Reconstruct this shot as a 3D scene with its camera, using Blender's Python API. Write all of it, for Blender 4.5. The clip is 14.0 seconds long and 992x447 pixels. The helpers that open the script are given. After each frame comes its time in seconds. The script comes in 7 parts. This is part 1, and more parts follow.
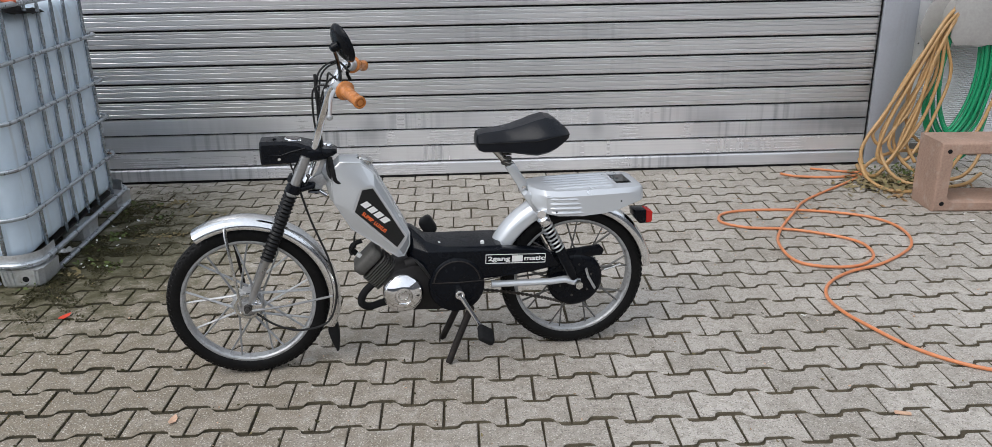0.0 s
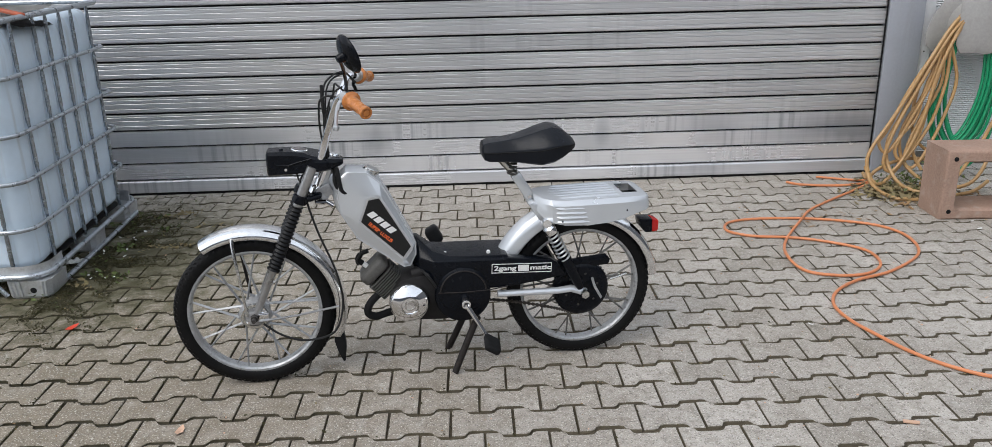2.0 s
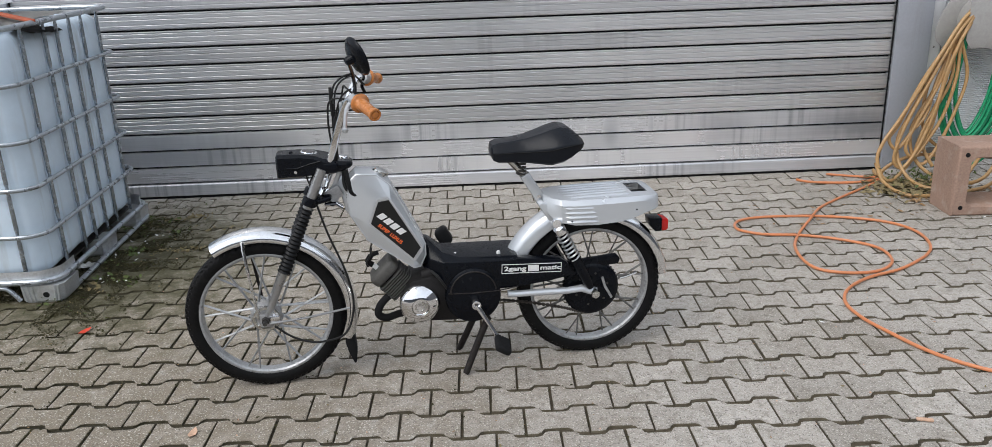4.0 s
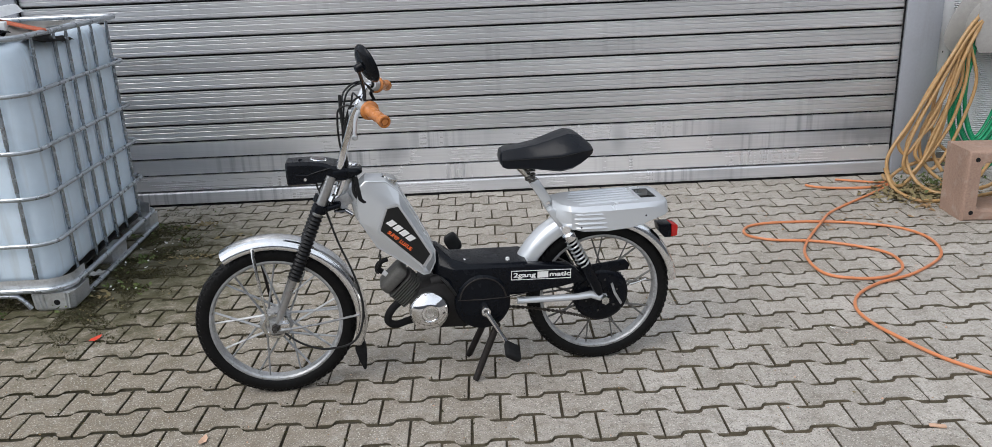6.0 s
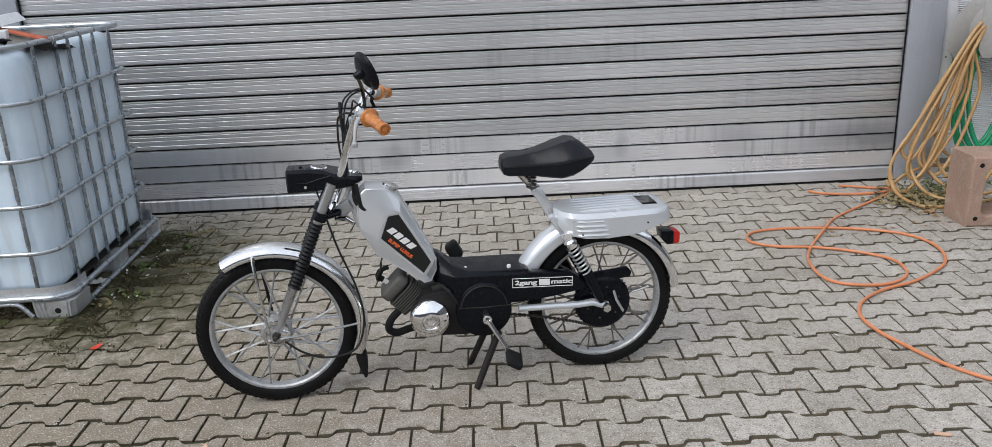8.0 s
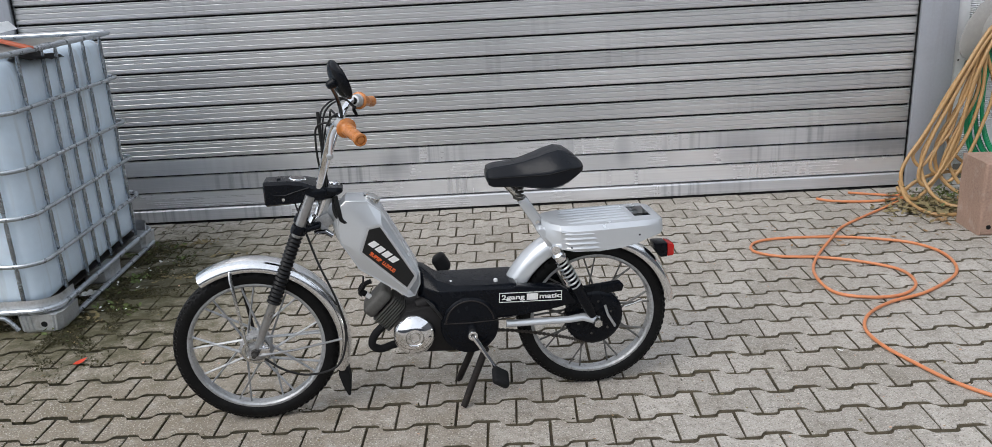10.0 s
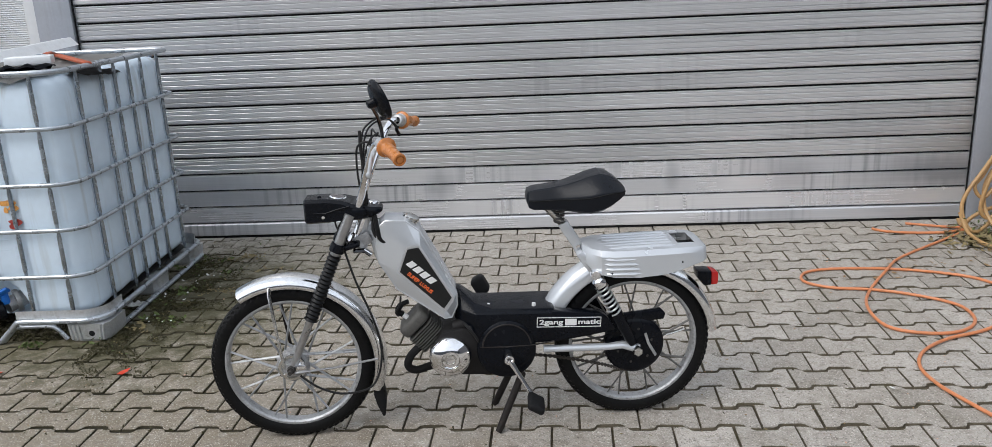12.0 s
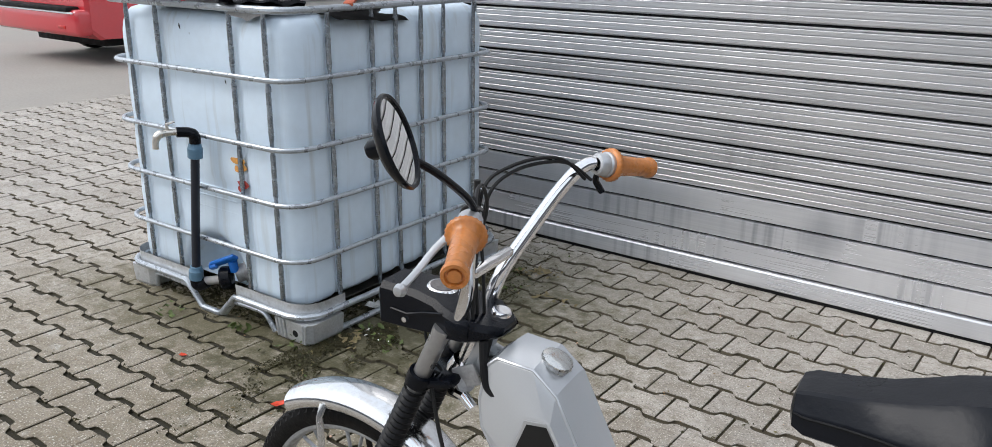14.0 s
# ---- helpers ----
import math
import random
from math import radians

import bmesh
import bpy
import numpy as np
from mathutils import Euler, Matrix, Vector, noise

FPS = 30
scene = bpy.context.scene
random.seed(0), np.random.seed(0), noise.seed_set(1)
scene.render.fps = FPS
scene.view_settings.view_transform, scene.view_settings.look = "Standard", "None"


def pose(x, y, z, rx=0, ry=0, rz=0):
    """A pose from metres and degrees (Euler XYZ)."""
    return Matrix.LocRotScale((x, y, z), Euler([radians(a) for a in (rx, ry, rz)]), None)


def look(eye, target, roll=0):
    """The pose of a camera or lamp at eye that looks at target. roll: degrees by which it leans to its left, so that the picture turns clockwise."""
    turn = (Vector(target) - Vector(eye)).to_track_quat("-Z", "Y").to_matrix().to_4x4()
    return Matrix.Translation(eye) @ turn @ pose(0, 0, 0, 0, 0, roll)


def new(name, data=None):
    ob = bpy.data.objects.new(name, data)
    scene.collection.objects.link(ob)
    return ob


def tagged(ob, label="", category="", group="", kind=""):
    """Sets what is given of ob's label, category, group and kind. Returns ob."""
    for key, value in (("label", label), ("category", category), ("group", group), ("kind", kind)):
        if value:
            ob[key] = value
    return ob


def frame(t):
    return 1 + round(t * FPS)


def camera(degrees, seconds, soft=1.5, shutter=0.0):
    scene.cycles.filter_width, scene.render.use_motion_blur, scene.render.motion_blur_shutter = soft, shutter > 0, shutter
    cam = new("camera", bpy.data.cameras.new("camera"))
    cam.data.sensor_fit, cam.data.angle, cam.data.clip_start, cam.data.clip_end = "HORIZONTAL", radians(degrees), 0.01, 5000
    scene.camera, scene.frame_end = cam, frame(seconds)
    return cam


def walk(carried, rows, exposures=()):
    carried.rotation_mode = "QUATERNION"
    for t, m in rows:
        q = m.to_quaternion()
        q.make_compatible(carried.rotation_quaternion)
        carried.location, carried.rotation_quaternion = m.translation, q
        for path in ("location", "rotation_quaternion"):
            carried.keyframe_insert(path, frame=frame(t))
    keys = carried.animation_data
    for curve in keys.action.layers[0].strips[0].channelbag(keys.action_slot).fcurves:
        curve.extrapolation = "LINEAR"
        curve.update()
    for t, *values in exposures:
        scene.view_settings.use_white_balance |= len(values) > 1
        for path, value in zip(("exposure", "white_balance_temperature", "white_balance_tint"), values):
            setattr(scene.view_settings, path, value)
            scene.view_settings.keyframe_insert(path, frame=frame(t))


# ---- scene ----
cam = camera(60.6, 14.0, soft=0.6)
METRES, EYE, TILT, LEAN, TURN = 2.04, 1.495, 0.0, 0.0, -2.6
ROWS = [
    (0.0, 0.0, 0.0, 0.0, -0.3, -19.68, 0.84),
    (0.5, -0.0001, 0.0015, -0.0008, -0.17, -19.54, 0.93),
    (1.0, -0.0005, -0.0005, 0.0003, -0.11, -19.33, 0.99),
    (1.5, -0.0012, 0.0003, 0.0002, -0.01, -19.17, 1.07),
    (2.0, -0.0006, -0.0014, 0.0005, -0.01, -19.03, 1.16),
    (2.5, -0.0009, -0.002, 0.0009, 0.01, -18.96, 1.3),
    (3.0, -0.0012, -0.001, 0.0007, 0.1, -19.03, 1.5),
    (5.5, -0.003, -0.0036, 0.001, 0.74, -18.68, 2.17),
    (6.0, -0.0053, -0.0025, 0.0003, 0.78, -18.51, 2.19),
    (6.5, -0.0062, -0.0003, -0.0005, 0.78, -18.41, 2.24),
    (7.0, -0.006, -0.0006, 0.0001, 0.75, -18.34, 2.3),
    (7.5, -0.0061, -0.0022, 0.0007, 0.76, -18.16, 2.31),
    (9.8, 0.046, 0.054, -0.0054, 2.40, -17.94, 2.85),
    (10.0, 0.0485, 0.0554, -0.0056, 2.02, -17.7, 2.9),
    (10.5, 0.0494, 0.0669, -0.0078, 2.47, -17.88, 3.11),
    (11.0, 0.0262, 0.0461, -0.0059, 2.38, -18.03, 3.09),
    (11.5, 0.0194, 0.0338, -0.0046, 1.96, -18.07, 2.98),
    (12.0, 0.0652, 0.0729, -0.0074, 5.72, -16.16, 2.51),
    (12.5, 0.1210, 0.2201, -0.0248, 16.45, -15.37, 3.29),
    (13.0, 0.1429, 0.4135, -0.0221, 22.11, -15.50, 2.59),
    (13.5, 0.1854, 0.6052, -0.0352, 31.24, -17.44, -0.44),
    (14.0, 0.1360, 0.8355, -0.0478, 39.28, -18.14, -0.65),
]
walk(cam, [(t, pose(0, 0, EYE, TILT, LEAN, TURN) @ pose(METRES * x, METRES * y, METRES * z, 90 + pitch, roll, yaw)) for t, x, y, z, yaw, pitch, roll in ROWS], exposures=((0.0, 0.0), (12.0, 0.0), (12.5, 0.0), (13.0, 0.10), (13.5, 0.16), (14.0, 0.16)))


# ---------------- world, sun, exposure ----------------
world = bpy.data.worlds.new("sky")
scene.world = world
world.use_nodes = True
wn = world.node_tree.nodes
wl = world.node_tree.links
sky = wn.new("ShaderNodeTexSky")
sky.sky_type = 'NISHITA'
sky.sun_disc = False
sky.sun_elevation = radians(48)
sky.sun_rotation = radians(225)
sky.air_density = 1.0
sky.dust_density = 4.0
grey = wn.new("ShaderNodeHueSaturation")
grey.inputs["Saturation"].default_value = 0.5
wl.new(sky.outputs[0], grey.inputs["Color"])
cloud = wn.new("ShaderNodeMix")
cloud.data_type = 'RGBA'
cloud.inputs["Factor"].default_value = 0.72
wl.new(grey.outputs[0], cloud.inputs["A"])
cloud.inputs["B"].default_value = (6.15, 6.7, 7.55, 1)
wl.new(cloud.outputs["Result"], wn["Background"].inputs["Color"])
wn["Background"].inputs["Strength"].default_value = 0.180
sun_data = bpy.data.lights.new("sun", 'SUN')
sun_data.energy = 1.25
sun_data.angle = radians(38)
sun_data.color = (1.0, 0.98, 0.96)
sun = new("sun", sun_data)
sun.matrix_world = look((-7, -4, 11), (0, 3, 0))
scene.view_settings.exposure = 0.0


# ---------------- materials ----------------
def material(name, base, rough=0.6, metal=0.0, vary=0.12, scale=8.0, fine=120.0, bump=0.0, bump_scale=90.0, wear=None, wear_amount=0.0, coords="Object", random_vary=0.0, spec=0.5):
    """A surface with variation at two scales, and fine relief."""
    m = bpy.data.materials.new(name)
    m.use_nodes = True
    n, l = m.node_tree.nodes, m.node_tree.links
    b = n["Principled BSDF"]
    b.inputs["Roughness"].default_value = rough
    b.inputs["Metallic"].default_value = metal
    b.inputs["Specular IOR Level"].default_value = spec
    tc = n.new("ShaderNodeTexCoord")
    src = tc.outputs[coords]
    big = n.new("ShaderNodeTexNoise")
    big.inputs["Scale"].default_value, big.inputs["Detail"].default_value = scale, 4.0
    l.new(src, big.inputs["Vector"])
    sm = n.new("ShaderNodeTexNoise")
    sm.inputs["Scale"].default_value, sm.inputs["Detail"].default_value = fine, 3.0
    l.new(src, sm.inputs["Vector"])
    add = n.new("ShaderNodeMath")
    add.operation = 'ADD'
    l.new(big.outputs["Fac"], add.inputs[0])
    l.new(sm.outputs["Fac"], add.inputs[1])
    last = add.outputs[0]
    if random_vary:
        oi = n.new("ShaderNodeObjectInfo")
        mr = n.new("ShaderNodeMath")
        mr.operation = 'MULTIPLY_ADD'
        l.new(oi.outputs["Random"], mr.inputs[0])
        mr.inputs[1].default_value = random_vary
        l.new(last, mr.inputs[2])
        last = mr.outputs[0]
    ramp = n.new("ShaderNodeMapRange")
    ramp.inputs["From Min"].default_value, ramp.inputs["From Max"].default_value = 0.6, 1.4 + random_vary
    ramp.inputs["To Min"].default_value, ramp.inputs["To Max"].default_value = 1 - vary, 1 + vary
    l.new(last, ramp.inputs["Value"])
    mul = n.new("ShaderNodeMix")
    mul.data_type, mul.blend_type = 'RGBA', 'MULTIPLY'
    mul.inputs["Factor"].default_value = 1.0
    mul.inputs["A"].default_value = (*base, 1)
    l.new(ramp.outputs[0], mul.inputs["B"])
    col = mul.outputs["Result"]
    if wear:
        wno = n.new("ShaderNodeTexNoise")
        wno.inputs["Scale"].default_value, wno.inputs["Detail"].default_value = scale * 2.3, 8.0
        l.new(src, wno.inputs["Vector"])
        wr = n.new("ShaderNodeMapRange")
        wr.inputs["From Min"].default_value, wr.inputs["From Max"].default_value = 0.55, 0.75
        wr.inputs["To Max"].default_value = wear_amount
        l.new(wno.outputs["Fac"], wr.inputs["Value"])
        wm = n.new("ShaderNodeMix")
        wm.data_type = 'RGBA'
        l.new(wr.outputs[0], wm.inputs["Factor"])
        l.new(col, wm.inputs["A"])
        wm.inputs["B"].default_value = (*wear, 1)
        col = wm.outputs["Result"]
    l.new(col, b.inputs["Base Color"])
    rr = n.new("ShaderNodeMapRange")
    rr.inputs["From Min"].default_value, rr.inputs["From Max"].default_value = 0.3, 0.7
    rr.inputs["To Min"].default_value, rr.inputs["To Max"].default_value = max(0.02, rough * 0.8), min(1, rough * 1.2)
    l.new(big.outputs["Fac"], rr.inputs["Value"])
    l.new(rr.outputs[0], b.inputs["Roughness"])
    if bump:
        bn = n.new("ShaderNodeTexNoise")
        bn.inputs["Scale"].default_value, bn.inputs["Detail"].default_value = bump_scale, 5.0
        l.new(src, bn.inputs["Vector"])
        bp = n.new("ShaderNodeBump")
        bp.inputs["Strength"].default_value = bump
        bp.inputs["Distance"].default_value = 0.004
        l.new(bn.outputs["Fac"], bp.inputs["Height"])
        l.new(bp.outputs[0], b.inputs["Normal"])
    return m


def paver_material():
    """Weathered concrete with pale and dark grit, browner and mossier in patches."""
    m = bpy.data.materials.new("concrete paver")
    m.use_nodes = True
    n, l = m.node_tree.nodes, m.node_tree.links
    b = n["Principled BSDF"]
    b.inputs["Roughness"].default_value = 0.85
    geo = n.new("ShaderNodeNewGeometry")
    pos = geo.outputs["Position"]
    oi = n.new("ShaderNodeObjectInfo")
    isl = n.new("ShaderNodeMath")
    isl.operation = 'ADD'
    l.new(oi.outputs["Random"], isl.inputs[0])
    l.new(geo.outputs["Random Per Island"], isl.inputs[1])
    fr = n.new("ShaderNodeMath")
    fr.operation = 'FRACT'
    l.new(isl.outputs[0], fr.inputs[0])
    tone = n.new("ShaderNodeValToRGB")
    tone.color_ramp.elements[0].color = (0.355, 0.327, 0.292, 1)
    tone.color_ramp.elements[1].color = (0.484, 0.449, 0.406, 1)
    l.new(fr.outputs[0], tone.inputs["Fac"])
    col = tone.outputs["Color"]

    def mix_in(col, scale, lo, hi, amount, colour, detail=4.0):
        t = n.new("ShaderNodeTexNoise")
        t.inputs["Scale"].default_value, t.inputs["Detail"].default_value = scale, detail
        l.new(pos, t.inputs["Vector"])
        r = n.new("ShaderNodeMapRange")
        r.inputs["From Min"].default_value, r.inputs["From Max"].default_value = lo, hi
        r.inputs["To Max"].default_value = amount
        l.new(t.outputs["Fac"], r.inputs["Value"])
        x = n.new("ShaderNodeMix")
        x.data_type = 'RGBA'
        l.new(r.outputs[0], x.inputs["Factor"])
        l.new(col, x.inputs["A"])
        x.inputs["B"].default_value = (*colour, 1)
        return x.outputs["Result"], t

    col, _ = mix_in(col, 1.1, 0.45, 0.7, 0.45, (0.23, 0.195, 0.15))
    col, _ = mix_in(col, 7.0, 0.50, 0.72, 0.5, (0.19, 0.168, 0.13), 7.0)
    # ground left brown by damp, and green close beside the tank
    wob = n.new("ShaderNodeTexNoise")
    wob.inputs["Scale"].default_value, wob.inputs["Detail"].default_value = 3.4, 10.0
    wob.inputs["Roughness"].default_value = 0.66
    l.new(pos, wob.inputs["Vector"])

    crumbs = n.new("ShaderNodeTexNoise")
    crumbs.inputs["Scale"].default_value, crumbs.inputs["Detail"].default_value = 13.0, 9.0
    crumbs.inputs["Roughness"].default_value = 0.72
    l.new(pos, crumbs.inputs["Vector"])

    def stain(col, centre, stretch, lo, hi, uneven, amount, colour, by=wob):
        off = n.new("ShaderNodeVectorMath")
        off.operation = 'SUBTRACT'
        l.new(pos, off.inputs[0])
        off.inputs[1].default_value = centre
        sq = n.new("ShaderNodeVectorMath")
        sq.operation = 'MULTIPLY'
        l.new(off.outputs[0], sq.inputs[0])
        sq.inputs[1].default_value = stretch
        dist = n.new("ShaderNodeVectorMath")
        dist.operation = 'LENGTH'
        l.new(sq.outputs[0], dist.inputs[0])
        reach = n.new("ShaderNodeMath")
        reach.operation = 'MULTIPLY_ADD'
        l.new(by.outputs["Fac"], reach.inputs[0])
        reach.inputs[1].default_value = uneven
        l.new(dist.outputs["Value"], reach.inputs[2])
        damp = n.new("ShaderNodeMapRange")
        damp.inputs["From Min"].default_value, damp.inputs["From Max"].default_value = lo + 0.5 * uneven, hi + 0.5 * uneven
        damp.inputs["To Min"].default_value, damp.inputs["To Max"].default_value = amount, 0.0
        l.new(reach.outputs[0], damp.inputs["Value"])
        dm = n.new("ShaderNodeMix")
        dm.data_type = 'RGBA'
        l.new(damp.outputs[0], dm.inputs["Factor"])
        l.new(col, dm.inputs["A"])
        dm.inputs["B"].default_value = (*colour, 1)
        return dm.outputs["Result"]
    col = stain(col, (-2.3, 2.9, 0.0), (0.75, 0.75, 0.0), 0.3, 1.8, 1.8, 0.42, (0.330, 0.265, 0.165))
    col = stain(col, (-2.0, 1.9, 0.0), (0.50, 0.55, 0.0), 0.2, 1.25, 1.2, 0.42, (0.215, 0.178, 0.126))
    col = stain(col, (-0.2, 4.7, 0.0), (0.38, 0.85, 0.0), 0.3, 1.6, 1.4, 0.22, (0.190, 0.160, 0.118))
    # brown dirt by the moped, with some of its shade painted in
    col = stain(col, (-0.35, 2.45, 0.0), (0.80, 1.5, 0.0), 0.15, 1.15, 1.3, 0.30, (0.235, 0.185, 0.135))
    col = stain(col, (-1.7, 2.7, 0.0), (0.42, 0.46, 0.0), 0.1, 0.85, 3.4, 0.52, (0.150, 0.118, 0.072), crumbs)
    col, _ = mix_in(col, 38.0, 0.48, 0.70, 0.55, (0.185, 0.160, 0.125), 6.0)
    col, _ = mix_in(col, 15.0, 0.60, 0.72, 0.35, (0.50, 0.48, 0.44), 5.0)
    col, _ = mix_in(col, 170.0, 0.58, 0.68, 0.75, (0.66, 0.625, 0.56), 2.0)
    col, grit = mix_in(col, 140.0, 0.57, 0.67, 0.62, (0.085, 0.076, 0.064), 2.0)
    col = stain(col, (-2.35, 3.48, 0.0), (0.62, 2.0, 0.0), 0.18, 0.75, 1.5, 0.75, (0.098, 0.085, 0.038), crumbs)
    col = stain(col, (-1.55, 4.08, 0.0), (0.9, 0.6, 0.0), 0.12, 0.75, 1.6, 0.72, (0.098, 0.090, 0.040), crumbs)
    col = stain(col, (-1.73, 3.90, 0.0), (1.15, 0.75, 0.0), 0.20, 0.72, 1.6, 0.78, (0.048, 0.045, 0.018), crumbs)
    l.new(col, b.inputs["Base Color"])
    bp = n.new("ShaderNodeBump")
    bp.inputs["Strength"].default_value, bp.inputs["Distance"].default_value = 0.8, 0.004
    l.new(grit.outputs["Fac"], bp.inputs["Height"])
    l.new(bp.outputs[0], b.inputs["Normal"])
    return m


def mossy(m, colour):
    """Darkens a joint's soil with damp moss round the tank, fading out over the yard."""
    n, l = m.node_tree.nodes, m.node_tree.links
    b = n["Principled BSDF"]
    was = b.inputs["Base Color"].links[0].from_socket
    geo = n.new("ShaderNodeNewGeometry")
    far = n.new("ShaderNodeVectorMath")
    far.operation = 'DISTANCE'
    l.new(geo.outputs["Position"], far.inputs[0])
    far.inputs[1].default_value = (-1.9, 3.0, 0.0)
    uneven = n.new("ShaderNodeTexNoise")
    uneven.inputs["Scale"].default_value, uneven.inputs["Detail"].default_value = 4.0, 5.0
    l.new(geo.outputs["Position"], uneven.inputs["Vector"])
    reach = n.new("ShaderNodeMath")
    reach.operation = 'MULTIPLY_ADD'
    l.new(uneven.outputs["Fac"], reach.inputs[0])
    reach.inputs[1].default_value = 1.6
    l.new(far.outputs["Value"], reach.inputs[2])
    r = n.new("ShaderNodeMapRange")
    r.inputs["From Min"].default_value, r.inputs["From Max"].default_value = 1.3, 3.3
    r.inputs["To Min"].default_value, r.inputs["To Max"].default_value = 0.95, 0.0
    l.new(reach.outputs[0], r.inputs["Value"])
    x = n.new("ShaderNodeMix")
    x.data_type = 'RGBA'
    l.new(r.outputs[0], x.inputs["Factor"])
    l.new(was, x.inputs["A"])
    x.inputs["B"].default_value = (*colour, 1)
    l.new(x.outputs["Result"], b.inputs["Base Color"])


def joint_material():
    """Sandy soil in the joints, with moss in patches."""
    m = material("joint soil", (0.074, 0.058, 0.036), 0.95, vary=0.5, scale=3.0, fine=60.0, bump=0.8, bump_scale=120.0, wear=(0.060, 0.055, 0.020), wear_amount=0.95, coords="Object")
    return m


def door_material(name, lo, hi, rough, streak, metal, drawn, dark_areas=()):
    """Weathered bare aluminium: a tone for each slat, fine drawn lines along it, and upright smears that imitate
    reflections in places.
    Last argument: (x, half width, z, half height, amount) of darker, duller patches."""
    m = bpy.data.materials.new(name)
    m.use_nodes = True
    n, l = m.node_tree.nodes, m.node_tree.links
    b = n["Principled BSDF"]
    b.inputs["Metallic"].default_value = metal
    tc = n.new("ShaderNodeTexCoord")
    oi = n.new("ShaderNodeObjectInfo")
    shift = n.new("ShaderNodeVectorMath")
    shift.operation = 'MULTIPLY_ADD'
    l.new(oi.outputs["Random"], shift.inputs[0])
    shift.inputs[1].default_value = (9.0, 0.0, 3.0)
    l.new(tc.outputs["Object"], shift.inputs[2])

    def smear(sx, sz, detail, src):
        mp = n.new("ShaderNodeMapping")
        mp.inputs["Scale"].default_value = (sx, 1.0, sz)
        l.new(src, mp.inputs["Vector"])
        t = n.new("ShaderNodeTexNoise")
        t.inputs["Scale"].default_value, t.inputs["Detail"].default_value = 1.0, detail
        l.new(mp.outputs[0], t.inputs["Vector"])
        return t.outputs["Fac"]

    def combine(op, *values):
        q = n.new("ShaderNodeMath")
        q.operation = op
        for i, v in enumerate(values):
            if isinstance(v, (int, float)):
                q.inputs[i].default_value = v
            else:
                l.new(v, q.inputs[i])
        return q.outputs[0]

    def ranged(v, a, c, lo2=0.0, hi2=1.0):
        r = n.new("ShaderNodeMapRange")
        r.interpolation_type = 'SMOOTHSTEP'
        r.inputs["From Min"].default_value, r.inputs["From Max"].default_value = a, c
        r.inputs["To Min"].default_value, r.inputs["To Max"].default_value = lo2, hi2
        l.new(v, r.inputs["Value"])
        return r.outputs[0]
    own, whole = shift.outputs[0], tc.outputs["Object"]
    wide, lines, places = smear(0.9, 0.5, 3.0, own), smear(0.35, 210.0, 3.0, own), smear(2.1, 0.4, 2.0, own)
    thin = smear(24.0, 0.7, 3.0, whole)
    # upright streaks put the slats' dark reflections into the colour
    runs = combine('MULTIPLY', ranged(thin, 0.44, 0.66), ranged(places, 0.50, 0.66))
    tone = combine('MULTIPLY_ADD', lines, drawn, combine('MULTIPLY_ADD', wide, 0.75, 0.5 * (0.55 - drawn)))
    tone = combine('MULTIPLY_ADD', oi.outputs["Random"], 0.16, tone)
    tone = combine('MULTIPLY_ADD', runs, -streak, tone)
    axes = n.new("ShaderNodeSeparateXYZ")
    l.new(whole, axes.inputs[0])
    for x, w, z, h, amount in dark_areas:
        dx = combine('DIVIDE', combine('ABSOLUTE', combine('SUBTRACT', axes.outputs["X"], x)), w)
        dz = combine('DIVIDE', combine('ABSOLUTE', combine('SUBTRACT', axes.outputs["Z"], z)), h)
        near = ranged(combine('MULTIPLY_ADD', thin, 0.7, combine('SQRT', combine('MULTIPLY_ADD', dx, dx, combine('MULTIPLY', dz, dz)))), 0.45, 1.75, 1.0, 0.0)
        tone = combine('MULTIPLY_ADD', near, -amount, tone)
    r = n.new("ShaderNodeMapRange")
    r.inputs["From Min"].default_value, r.inputs["From Max"].default_value = 0.42, 0.98
    l.new(tone, r.inputs["Value"])
    mx = n.new("ShaderNodeMix")
    mx.data_type = 'RGBA'
    l.new(r.outputs[0], mx.inputs["Factor"])
    mx.inputs["A"].default_value, mx.inputs["B"].default_value = (*lo, 1), (*hi, 1)
    l.new(mx.outputs["Result"], b.inputs["Base Color"])
    l.new(ranged(tone, 0.2, 1.0, rough * 1.25, rough * 0.8), b.inputs["Roughness"])
    return m


def grime(m, colour, amount):
    """Lays faint upright dirt runs over a material."""
    n, l = m.node_tree.nodes, m.node_tree.links
    b = n["Principled BSDF"]
    was = b.inputs["Base Color"].links[0].from_socket
    tc = n.new("ShaderNodeTexCoord")
    mp = n.new("ShaderNodeMapping")
    mp.inputs["Scale"].default_value = (26.0, 26.0, 1.4)
    l.new(tc.outputs["Object"], mp.inputs["Vector"])
    t = n.new("ShaderNodeTexNoise")
    t.inputs["Scale"].default_value, t.inputs["Detail"].default_value = 1.0, 5.0
    l.new(mp.outputs[0], t.inputs["Vector"])
    r = n.new("ShaderNodeMapRange")
    r.inputs["From Min"].default_value, r.inputs["From Max"].default_value = 0.56, 0.80
    r.inputs["To Max"].default_value = amount
    l.new(t.outputs["Fac"], r.inputs["Value"])
    x = n.new("ShaderNodeMix")
    x.data_type = 'RGBA'
    l.new(r.outputs[0], x.inputs["Factor"])
    l.new(was, x.inputs["A"])
    x.inputs["B"].default_value = (*colour, 1)
    l.new(x.outputs["Result"], b.inputs["Base Color"])


